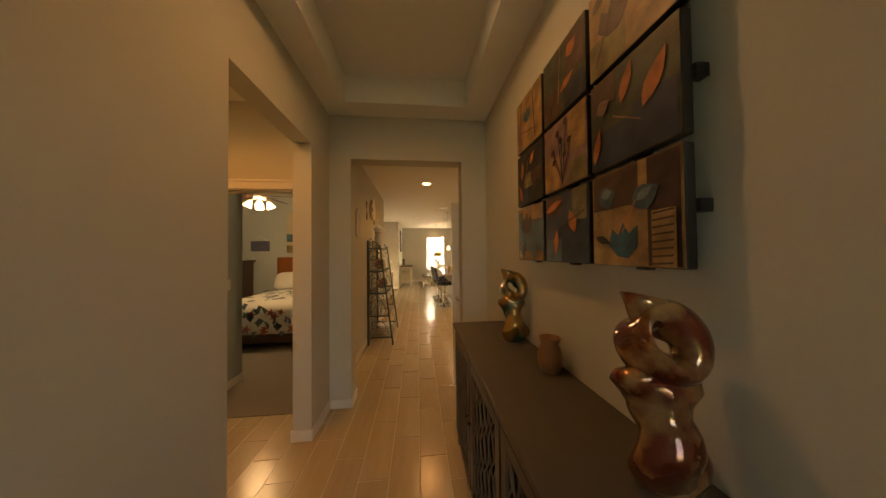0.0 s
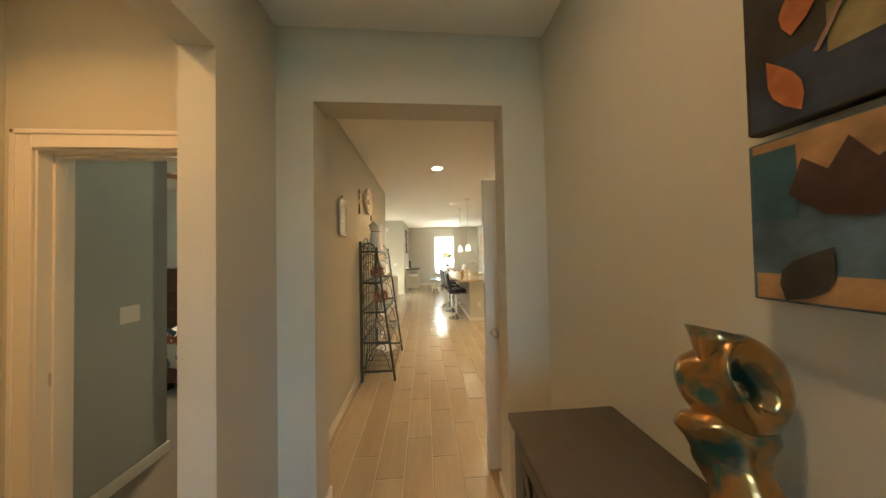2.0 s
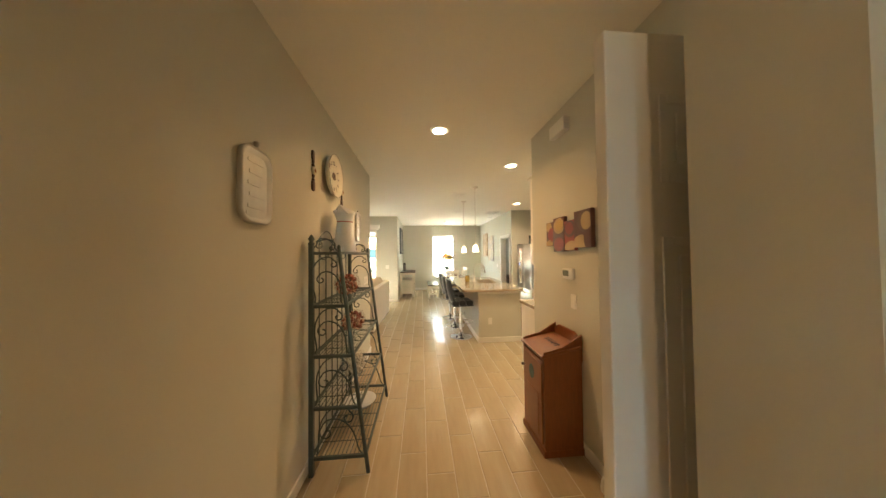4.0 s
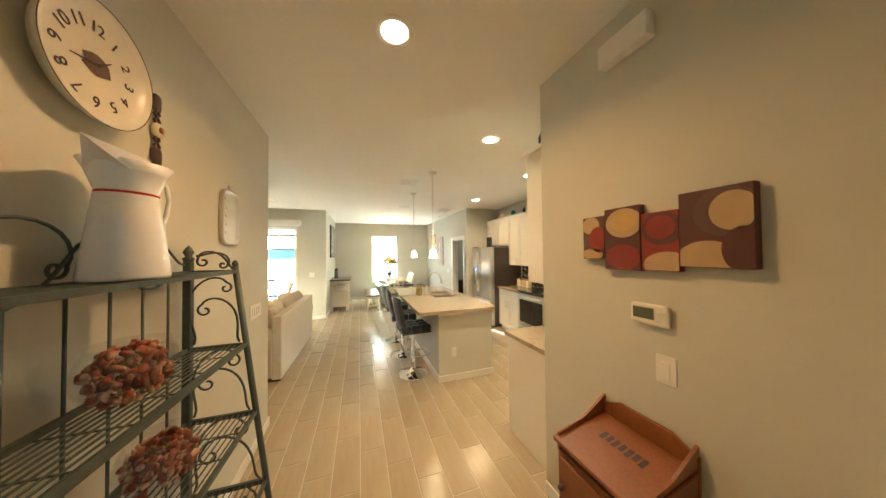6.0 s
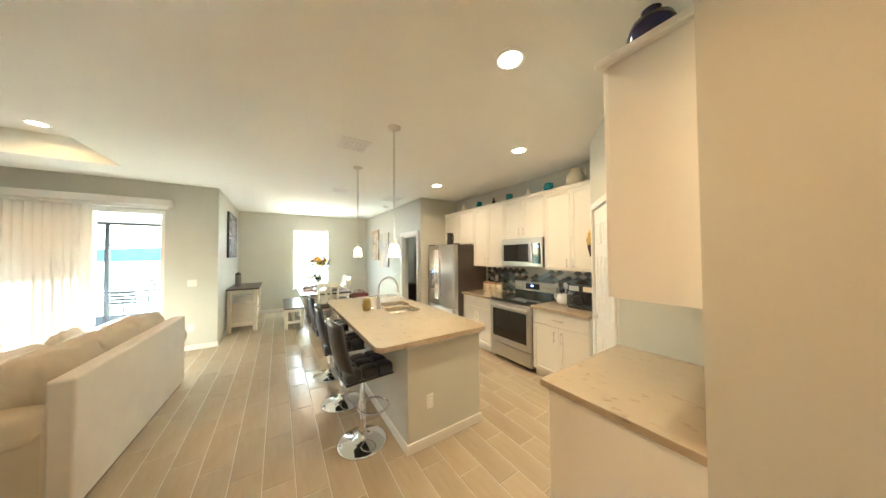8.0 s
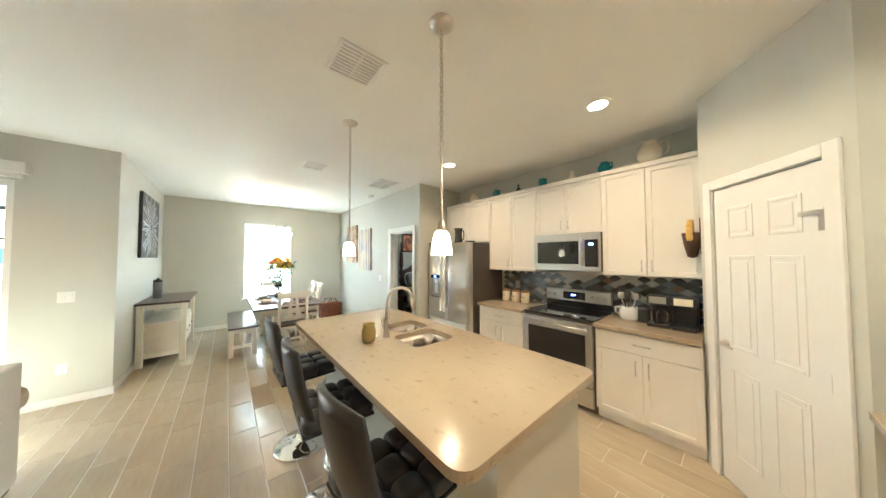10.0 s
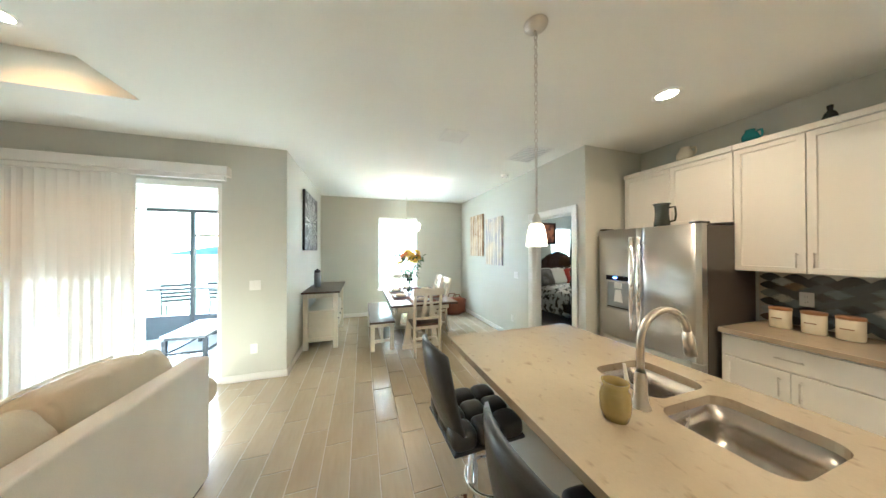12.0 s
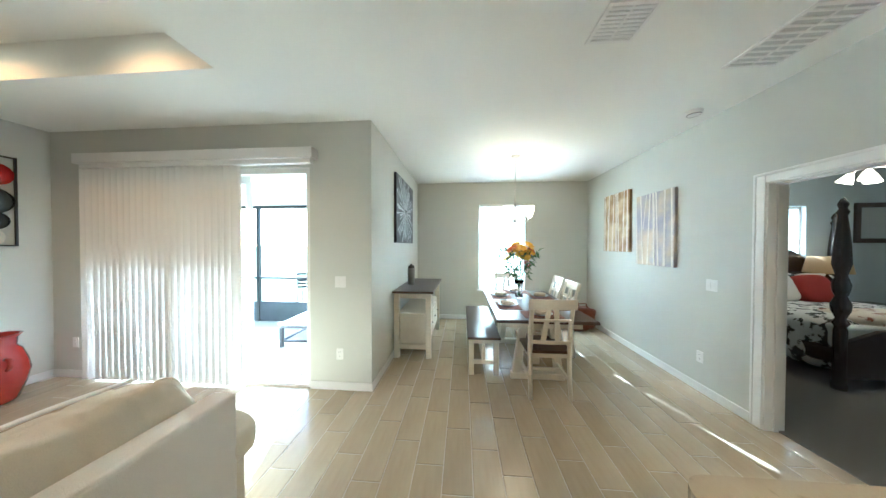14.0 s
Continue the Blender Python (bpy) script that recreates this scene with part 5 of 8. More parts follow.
part("body", lathe([(0, 0), (0.055, 0), (0.055, 0.25), (0.05, 0.255), (0.0, 0.256)], seg=24), mat("pewter", (0.22, 0.21, 0.20), 0.4, 0.7, stain=(12, 0.15)), t)
part("lid", lathe([(0.05, 0.256), (0.05, 0.29), (0.02, 0.30), (0.012, 0.32), (0, 0.325)], seg=20), BLACK, t)

# leather bag on the floor behind the table
t = thing("leather_bag", pose(2.33, 13.1, 0, 0, 0, 15), "reddish brown leather bag on the floor", "bag")
TAN_LEATHER = mat("brown_leather", (0.17, 0.05, 0.025), 0.4, grain=(40, 0.25), stain=(7, 0.2), bump=0.4, bump_scale=90)
part("body", cushion(-0.28, -0.17, 0, 0.28, 0.17, 0.40, puff=0.35, n=8, lump=0.12), TAN_LEATHER, t)
for s in (-1, 1):
    part("strap", tube([(-0.14, 0.12 * s, 0.30), (-0.08, 0.10 * s, 0.48), (0.08, 0.10 * s, 0.48), (0.14, 0.12 * s, 0.30)], 0.011, 6), TAN_LEATHER, t)

# chandelier
ch = thing("chandelier", (0.985, 12.04, C), "brushed nickel chandelier with lit upward glass shades", "chandelier")
part("canopy", lathe([(0, -0.028), (0.03, -0.025), (0.062, -0.008), (0.065, 0)], seg=24), NICKEL, ch)
bm = bm_new()
for i in range(20):
    a = radians(90 * (i % 2))
    add_tube(bm, [(0.009 * math.cos(radians(k)) * math.cos(a), 0.009 * math.cos(radians(k)) * math.sin(a), -0.04 - i * 0.026 + 0.016 * math.sin(radians(k))) for k in range(0, 360, 45)], 0.0024, 5, closed=True)
part("chain", bm, NICKEL, ch)
part("stem", lathe([(0.006, -0.55), (0.008, -0.62), (0.02, -0.66), (0.010, -0.72), (0.010, -0.86), (0.03, -0.90), (0.018, -0.95), (0.0, -0.97)], seg=16), NICKEL, ch)
for k in range(5):
    a = radians(72 * k + 20)
    c, s = math.cos(a), math.sin(a)
    arm = part("arm", tube([(0.02 * c, 0.02 * s, -0.88), (0.10 * c, 0.10 * s, -0.95), (0.20 * c, 0.20 * s, -0.93), (0.235 * c, 0.235 * s, -0.86)], 0.007, 8), NICKEL, ch)
    part("shade", lathe([(0.02, -0.87), (0.035, -0.855), (0.055, -0.80), (0.072, -0.745), (0.068, -0.745), (0.05, -0.80), (0.028, -0.85), (0, -0.855)], at=(0.235 * c, 0.235 * s, 0), seg=20), SHADE, arm, "lit frosted glass shade")
lamp("chandelier_bulbs", "POINT", (0.985, 12.04, C - 0.62), 14, (1.0, 0.58, 0.28), 0.16)


# pictures
def canvas(name, m, w, h, material, label, depth=0.035, edge=None, strokes=()):
    """A stretched canvas in its own x and z, facing -y; strokes are flat painted shapes on it."""
    t = thing(name, m, label, "painting")
    part("stretcher", box(-w / 2, 0, -h / 2, w / 2, depth, h / 2, 0.003, 1), edge or material, t)
    part("painted_face", box(-w / 2 + 0.002, -0.0015, -h / 2 + 0.002, w / 2 - 0.002, -0.0002, h / 2 - 0.002), material, t)
    for name_, outline, m_ in strokes:
        bm = prism(outline, 0, 0.0014, Matrix(((1, 0, 0, 0), (0, 0, -1, -0.0018), (0, 1, 0, 0), (0, 0, 0, 1))))
        part(name_, bm, m_, t)
    return t


def band(p0, p1, w0, w1):
    a, b = Vector(p0), Vector(p1)
    d = (b - a).normalized()
    n = Vector((-d.y, d.x))
    return [tuple(a - n * w0), tuple(b - n * w1), tuple(b + n * w1), tuple(a + n * w0)]


def clip(pts, w, h):
    return [(max(-w / 2 + 0.003, min(w / 2 - 0.003, x)), max(-h / 2 + 0.003, min(h / 2 - 0.003, y))) for x, y in pts]


SILVER = mat("silver_paint", (0.55, 0.56, 0.56), 0.35, 0.5, stain=(12, 0.2))
DARKART = mat("dark_canvas", (0.05, 0.05, 0.052), 0.5, stain=(5, 0.3), second=(0.13, 0.13, 0.135), mix_scale=5)
rng = random.Random(31)
rays = []
for k in range(46):
    a = 2 * math.pi * k / 46 + rng.uniform(-0.05, 0.05)
    r1 = rng.uniform(0.35, 0.62)
    p1 = (max(-0.55, min(0.55, r1 * math.cos(a))), max(-0.465, min(0.465, r1 * math.sin(a))))
    rays.append(("ray", clip(band((0.05 * math.cos(a), 0.05 * math.sin(a)), p1, 0.002, rng.uniform(0.006, 0.014)), 1.14, 0.97), SILVER))
canvas("starburst_painting", pose(-0.662, 12.285, 2.03, 0, 0, 90), 1.13, 0.96, DARKART, "square dark painting with a silver starburst", strokes=rays, edge=BLACK)
BIRCH1 = mat("gold_brown_canvas", (0.34, 0.20, 0.08), 0.6, stain=(4, 0.3), second=(0.55, 0.42, 0.25), mix_scale=4)
BIRCH2 = mat("grey_violet_canvas", (0.36, 0.33, 0.35), 0.6, stain=(4, 0.3), second=(0.55, 0.45, 0.30), mix_scale=3)
BARK = mat("birch_white", (0.72, 0.66, 0.55), 0.6, grain=(20, 0.2), stain=(8, 0.2))
for nm, y, z, w, h, m in (("birch_painting", 12.565, 1.88, 0.66, 0.92, BIRCH1), ("birch_painting", 11.77, 1.725, 0.64, 0.93, BIRCH2)):
    strokes = []
    for k in range(7):
        x = -w / 2 + w * (k + 0.5) / 7 + rng.uniform(-0.03, 0.03)
        x2 = x + rng.uniform(-0.05, 0.05)
        strokes.append(("trunk", clip(band((x, -h / 2), (x2, h / 2), rng.uniform(0.009, 0.018), rng.uniform(0.006, 0.012)), w, h), BARK))
        if k % 2:
            strokes.append(("branch", clip(band((x, 0.0), (x + rng.uniform(-0.12, 0.12), h / 2), 0.006, 0.003), w, h), BARK))
    canvas(nm, pose(2.664, y, z, 0, 0, -90), w, h, m, "tall painting of pale birch trunks", strokes=strokes)


# ---- hall ----
rk = thing("bakers_rack", (0, 0, 0), "green wrought iron rack with sloped front and shelves", "rack")
RY0, RY1 = 4.36, 5.31
XB = -0.685


def front_x(z):
    return -0.495 + 0.195 * (1.555 - z) / 1.555


for y in (RY0, RY1):
    part("back_post", box(XB - 0.016, y - 0.016, 0, XB + 0.016, y + 0.016, 1.60, 0.003, 1), IRON, rk)
    part("finial", lathe([(0.018, 1.60), (0.024, 1.615), (0.012, 1.625), (0.022, 1.645), (0.012, 1.665), (0, 1.68)], at=(XB, y, 0), seg=10), IRON, rk)
    part("front_post", tube([(front_x(1.57), y, 1.575), (front_x(0.8), y, 0.8), (front_x(0), y, 0)], 0.014, 6), IRON, rk)
    part("finial", lathe([(0.012, 1.575), (0.016, 1.585), (0.008, 1.6), (0, 1.605)], at=(front_x(1.57), y, 0), seg=10), IRON, rk)


def scroll(p, u, v, eye, start, size, turn=1, r=0.0050):
    """A bar from `start` that sweeps into a spiral round `eye`; both are given along u and v from p."""
    p, u, v = Vector(p), Vector(u), Vector(v)
    c, q = Vector(eye), Vector(start)
    way = q - c
    a0, far = math.atan2(way.y, way.x), way.length
    pts = []
    for k in range(31):
        f = k / 30
        ang = a0 + turn * (0.9 * math.pi * min(1, f / 0.5) ** 1.6 + 1.9 * math.pi * max(0, f - 0.5) / 0.5)
        rad = far + (size - far) * min(1, f / 0.5) ** 0.8 if f < 0.5 else size * (1 - 0.72 * (f - 0.5) / 0.5)
        d = c + Vector((math.cos(ang), math.sin(ang))) * rad
        pts.append(p + u * d.x + v * d.y)
    return tube(pts, r, 6)


levels = (1.555, 1.18, 0.83, 0.47, 0.13)
for z in levels:
    fx = front_x(z)
    bm = bm_new()
    for b in ((XB, RY0 - 0.008, z - 0.022, fx, RY0 + 0.008, z), (XB, RY1 - 0.008, z - 0.022, fx, RY1 + 0.008, z), (XB - 0.008, RY0, z - 0.018, XB + 0.008, RY1, z), (fx - 0.008, RY0, z - 0.018, fx + 0.008, RY1, z)):
        add_box(bm, *b)
    sh = part("shelf", bm, IRON, rk)
    n = 9 + int((fx - XB) * 12)
    for k in range(1, n):
        x = XB + (fx - XB) * k / n
        part("wire", box(x - 0.002, RY0, z - 0.010, x + 0.002, RY1, z - 0.005), IRON, sh)
    for k in range(1, 6):
        y = RY0 + (RY1 - RY0) * k / 6
        part("cross_wire", box(XB, y - 0.002, z - 0.014, fx, y + 0.002, z - 0.0102), IRON, sh)
X, Y, Z = (1, 0, 0), (0, 1, 0), (0, 0, 1)
for y in (RY0, RY1):
    for z0, z1 in zip(levels[1:], levels):
        h, w = z1 - z0 - 0.02, front_x((z0 + z1) / 2) - XB
        part("scroll", scroll((XB, y, z0), X, Z, (0.26 * w + 0.01, 0.50 * h), (w * 0.98, 0.02 * h), 0.15 * w, 1), IRON, rk)
        part("scroll", scroll((XB, y, z0), X, Z, (0.70 * w, 0.80 * h), (0.06 * w + 0.012, 0.04 * h), 0.13 * w, -1), IRON, rk)
    w = front_x(1.55) - XB
    part("scroll", scroll((XB, y, 1.553), X, Z, (0.30 * w, 0.045), (0.96 * w, 0.004), 0.026, 1), IRON, rk)
    part("scroll", scroll((XB, y, 1.553), X, Z, (0.72 * w, 0.028), (0.08 * w + 0.014, 0.075), 0.018, -1), IRON, rk)
half = (RY1 - RY0) / 2
for y, s_ in ((RY0, 1), (RY1, -1)):
    part("crest_scroll", scroll((XB, y, 1.553), (0, s_, 0), Z, (0.36 * half, 0.052), (0.98 * half, 0.125), 0.040, -1), IRON, rk)
    part("crest_scroll", scroll((XB, y, 1.553), (0, s_, 0), Z, (0.80 * half, 0.040), (0.04 * half + 0.014, 0.030), 0.032, -1), IRON, rk)
for k in range(1, 7):
    y = RY0 + (RY1 - RY0) * k / 7
    part("back_bar", tube([(XB, y, 0.10), (XB, y, 1.54)], 0.0045, 6), IRON, rk)

jg = thing("enamel_jug", (-0.59, 4.82, 1.5555), "tall white enamel jug on the rack", "jug")
part("body", lathe([(0, 0), (0.095, 0), (0.097, 0.01), (0.068, 0.26), (0.066, 0.27), (0.085, 0.33), (0.10, 0.36), (0.097, 0.36), (0.06, 0.27), (0.08, 0.02), (0, 0.015)], seg=30), WHITE_ENAMEL, jg)
part("red_line", lathe([(0.0675, 0.262), (0.0685, 0.266), (0.0675, 0.27)], seg=30), RED_GLAZE, jg, "thin red line")
bm = bm_new()
vs = [bm.verts.new(p) for p in ((-0.05, -0.075, 0.33), (0.05, -0.075, 0.33), (0.0, -0.15, 0.40), (-0.075, -0.03, 0.37), (0.075, -0.03, 0.37))]
for f in ((0, 1, 2), (3, 0, 2), (1, 4, 2)):
    bm.faces.new([vs[i] for i in f])
part("spout", bm, WHITE_ENAMEL, jg)
part("handle", tube([(0, 0.085, 0.335), (0, 0.125, 0.35), (0, 0.168, 0.335), (0, 0.182, 0.285), (0, 0.168, 0.22), (0, 0.13, 0.165), (0, 0.080, 0.13)], 0.007, 8, flat=1.5), WHITE_ENAMEL, jg)
SHELL = mat("shell_mix", (0.25, 0.055, 0.028), 0.4, random_value=0.8, island=True, grain=(60, 0.3), second=(0.58, 0.38, 0.24), mix_scale=26, mix_at=(0.48, 0.62))
rng = random.Random(5)
for k, (y, z, name) in enumerate(((4.80, 1.18, "bowl_of_shells"), (4.90, 0.83, "bowl_of_potpourri"), (4.84, 0.47, "bowl_of_shells"))):
    x = (XB + front_x(z)) / 2
    t = thing(name, (x, y, z + 0.0005), "round glass bowl full of red-brown shells" if k < 2 else "round glass bowl full of pale cream shells", "bowl", "glass bowls on the rack")
    part("bowl", lathe([(0, 0), (0.05, 0), (0.09, 0.025), (0.113, 0.07), (0.116, 0.11), (0.100, 0.155), (0.086, 0.170), (0.092, 0.182), (0.088, 0.182), (0.083, 0.170), (0.097, 0.152), (0.112, 0.11), (0.109, 0.07), (0.085, 0.03), (0, 0.006)], seg=28), BOWL_GLASS, t)
    bm = bm_new()
    for j in range(190):
        a, z0 = rng.uniform(0, 6.28), rng.uniform(0.02, 0.165)
        r = (0.050 + 0.040 * math.sin(math.pi * min(1, z0 / 0.17))) * rng.random() ** 0.35
        p = Vector((r * math.cos(a), r * math.sin(a), z0 + (0.012 if r < 0.04 else 0)))
        s = rng.uniform(0.009, 0.019)
        add_cushion(bm, -s, -s * 0.7, -s * 0.5, s, s * 0.7, s * 0.5, n=2, puff=0.8, m=Matrix.Translation(p) @ Euler((rng.uniform(0, 6), rng.uniform(0, 6), rng.uniform(0, 6))).to_matrix().to_4x4())
    part("shells", bm, SHELL if k < 2 else CREAM, t, "red-brown and cream shells" if k < 2 else "pale cream shells")
t = thing("white_platter", (-0.50, 4.98, 0.1305), "white oval dish on the lowest shelf", "dish")
part("dish", lathe([(0, 0.01), (0.10, 0.012), (0.14, 0.04), (0.145, 0.04), (0.11, 0.0), (0, 0)], seg=28), WHITE_ENAMEL, t)


# wall plates, clock and spoons on the west wall (they face +x)
EASTWARD = Matrix(((0, 0, 1, 0), (1, 0, 0, 0), (0, 1, 0, 0), (0, 0, 0, 1)))  # x to y, y to z, z to x


def text(name, body, size, at_m, material, parent):
    cu = bpy.data.curves.new(name, "FONT")
    cu.body, cu.size, cu.align_x, cu.align_y, cu.extrude = body, size, "CENTER", "CENTER", 0.0006
    tmp = bpy.data.objects.new(name, cu)
    scene.collection.objects.link(tmp)
    bpy.context.view_layer.update()
    me = bpy.data.meshes.new_from_object(tmp.evaluated_get(bpy.context.evaluated_depsgraph_get()))
    bpy.data.objects.remove(tmp)
    me.materials.clear()
    me.materials.append(material)
    ob = new(name, me)
    ob.parent, ob.matrix_basis = parent, at_m
    return ob


INK = mat("dark_ink", (0.05, 0.025, 0.03), 0.5)
ck = thing("wall_clock", Matrix.Translation((-0.712, 4.862, 2.245)) @ EASTWARD, "round cream enamel wall clock with dark numerals", "clock")
part("dish", lathe([(0, 0.012), (0.145, 0.014), (0.165, 0.030), (0.188, 0.040), (0.190, 0.037), (0.168, 0.0), (0, 0)], seg=48), mat("cream_enamel", (0.74, 0.70, 0.60), 0.3, stain=(9, 0.06)), ck)
part("rim", lathe([(0.1890, 0.0392), (0.1915, 0.0408), (0.1915, 0.0385)], seg=48), INK, ck, "dark rim")
for h in range(1, 13):
    a = radians(90 - 30 * h)
    text("numeral", str(h), 0.050, Matrix.Translation((0.118 * math.cos(a), 0.118 * math.sin(a), 0.0155)) @ pose(0, 0, 0, 0, 0, math.degrees(a) - 90), INK, ck)
part("fruit_picture", prism([(0.045 * math.cos(k * 0.52) * (1 + 0.25 * math.sin(3 * k)), 0.035 * math.sin(k * 0.52)) for k in range(12)], 0.0145, 0.0155), mat("fruit_print", (0.12, 0.07, 0.06), 0.5, stain=(40, 0.4)), ck)
part("minute_hand", prism([(-0.004, 0), (0.004, 0), (0.001, 0.085), (-0.001, 0.085)], 0.017, 0.019, pose(0, 0, 0, 0, 0, 100)), INK, ck)
part("hour_hand", prism([(-0.005, 0), (0.005, 0), (0.001, 0.055), (-0.001, 0.055)], 0.0195, 0.0215, pose(0, 0, 0, 0, 0, -50)), INK, ck)
for y in (4.478, 5.157):
    t = thing("wall_spoon", Matrix.Translation((-0.728, y, 2.17)) @ EASTWARD, "dark carved wooden spoon with a small picture disc", "wall ornament", "carved spoons by the clock")
    bm = bm_new()
    add_cushion(bm, -0.024, -0.155, 0.0, 0.024, -0.075, 0.016, n=5)
    for z0, z1 in ((-0.09, -0.02), (0.02, 0.09)):
        for s in (-1, 1):
            add_tube(bm, [(0, z0, 0.008), (0.016 * s, (z0 * 0.7 + z1 * 0.3), 0.008), (-0.014 * s, (z0 * 0.3 + z1 * 0.7), 0.008), (0, z1, 0.008)], 0.006, 6)
    add_cushion(bm, -0.022, 0.08, 0.0, 0.022, 0.155, 0.014, n=5)
    part("carving", bm, DARK_WOOD, t)
    part("picture_disc", lathe([(0, 0.024), (0.026, 0.022), (0.031, 0.014), (0.031, 0.005), (0, 0.005)], seg=22), CERAMIC, t, "small cream picture disc")
    part("picture", lathe([(0, 0.026), (0.014, 0.0245), (0.014, 0.023)], seg=12), RED_WOOD, t)
for y, z in ((3.815, 1.88), (5.80, 1.89)):
    t = thing("wall_platter", Matrix.Translation((-0.728, y, z)) @ EASTWARD, "long pewter wall platter with raised lettering", "wall ornament", "pewter wall platters")
    PEWTER = bpy.data.materials.get("pale_pewter") or mat("pale_pewter", (0.60, 0.58, 0.54), 0.3, 0.55, stain=(14, 0.12), bump=0.2, bump_scale=60)
    bm = bm_new()
    lo = rounded(-0.115, -0.19, 0.115, 0.17, 0.06, 6)
    loops = []
    for g, zz in ((0.0, 0.0), (0.004, 0.022), (-0.010, 0.026), (-0.028, 0.010)):
        sx, sy = 1 + g / 0.115, 1 + g / 0.18
        loops.append([bm.verts.new((x * sx, (y_ + 0.01) * sy - 0.01, zz)) for x, y_ in lo])
    for a, b in zip(loops, loops[1:]):
        for i in range(len(a)):
            bm.faces.new((a[i], a[(i + 1) % len(a)], b[(i + 1) % len(b)], b[i])).smooth = True
    bm.faces.new(loops[-1])
    part("dish", bm, PEWTER, t)
    part("hook", lathe([(0, 0.02), (0.012, 0.018), (0.014, 0.006), (0, 0.0)], at=(0, 0.20, 0), seg=12), PEWTER, t)
    for k in range(5):
        part("lettering", box(-0.06 + 0.01 * (k % 2), 0.10 - 0.055 * k, 0.0105, 0.06 - 0.012 * (k % 3), 0.118 - 0.055 * k, 0.0135), PEWTER, t)
    part("picture_band", box(-0.07, -0.17, 0.0105, 0.07, -0.14, 0.013), PEWTER, t)

# east wall of the hall (faces -x)
WESTWARD = Matrix(((0, 0, -1, 0), (-1, 0, 0, 0), (0, 1, 0, 0), (0, 0, 0, 1)))  # x to -y, y to z, z to -x
AR = mat("canvas_red", (0.22, 0.022, 0.015), 0.5, stain=(9, 0.3), grain=(60, 0.15))
AD = mat("canvas_maroon", (0.085, 0.025, 0.02), 0.5, stain=(9, 0.3))
AC = mat("canvas_cream", (0.44, 0.31, 0.16), 0.5, stain=(9, 0.15))
AG = mat("canvas_grey", (0.10, 0.05, 0.038), 0.5, stain=(9, 0.2))
ar = thing("stepped_canvas", Matrix.Translation((1.308, 4.50, 1.69)) @ WESTWARD, "stepped multi-panel painting of red and cream circles", "painting")
panels = ((-0.32, -0.10, -0.19, 0.12, AG), (-0.19, -0.15, -0.02, 0.145, AD), (-0.02, -0.145, 0.12, 0.10, AR), (0.12, -0.125, 0.32, 0.155, AD))
for k, (x0, y0, x1, y1, m) in enumerate(panels):
    part("panel", box(x0, y0, 0, x1, y1, 0.030 + 0.003 * (k % 2), 0.003, 1), m, ar)


def disc(cx, cy, r, m, z, squash=1.0, inner=None, lim=None):
    x0, y0, x1, y1 = lim
    pts = [(max(x0, min(x1, cx + r * math.cos(k * math.pi / 16))), max(y0, min(y1, cy + r * squash * math.sin(k * math.pi / 16)))) for k in range(32)]
    part("painted_circle", prism(pts, z, z + 0.0012), m, ar)


L0, L1, L2, L3 = [(p[0] + 0.003, p[1] + 0.003, p[2] - 0.003, p[3] - 0.003) for p in panels]
for a in ((-0.27, 0.075, 0.05, AC, 0.0305, 0.9, None, L0), (-0.225, 0.0, 0.055, AR, 0.032, 1.2, None, L0), (-0.26, -0.075, 0.06, AC, 0.032, 0.5, None, L0),
          (-0.095, 0.07, 0.085, AC, 0.0335, 0.8, None, L1), (-0.09, 0.075, 0.06, mat("canvas_gold", (0.50, 0.33, 0.12), 0.5, stain=(9, 0.2)), 0.035, 0.75, None, L1), (-0.10, -0.09, 0.08, AR, 0.0335, 0.75, None, L1), (0.06, 0.03, 0.075, AD, 0.0305, 0.9, None, L2), (0.055, 0.035, 0.055, AR, 0.032, 0.9, None, L2), (0.08, -0.12, 0.09, AC, 0.0305, 0.6, None, L2),
          (0.25, 0.07, 0.085, AG, 0.0335, 1.0, None, L3), (0.27, 0.07, 0.06, AC, 0.035, 1.1, None, L3), (0.20, -0.10, 0.09, AC, 0.0335, 0.8, None, L3), (0.29, -0.06, 0.05, AD, 0.035, 1.5, None, L3)):
    disc(*a)
th = thing("thermostat", Matrix.Translation((1.3095, 4.505, 1.355)) @ WESTWARD, "white programmable wall thermostat", "thermostat")
part("body", box(-0.074, -0.045, 0, 0.078, 0.045, 0.026, 0.012, 4), WHITE_PLASTIC, th)
part("screen", box(-0.06, -0.02, 0.0262, 0.025, 0.028, 0.0275), mat("lcd", (0.10, 0.12, 0.08), 0.3), th, "grey-green display")
for x in (0.042, 0.064):
    for y in (-0.015, 0.012):
        part("button", box(x - 0.008, y - 0.007, 0.0255, x + 0.008, y + 0.007, 0.029, 0.002, 1), WHITE_PLASTIC, th)
for k in range(4):
    part("button", box(-0.055 + k * 0.022, -0.036, 0.0255, -0.040 + k * 0.022, -0.028, 0.0285, 0.001, 1), WHITE_PLASTIC, th)
chm = thing("door_chime", Matrix.Translation((1.3095, 4.575, 2.60)) @ WESTWARD, "white plastic door chime box on the wall", "door chime")
part("cover", box(-0.115, -0.055, 0, 0.115, 0.055, 0.055, 0.006, 2), WHITE_PLASTIC, chm)


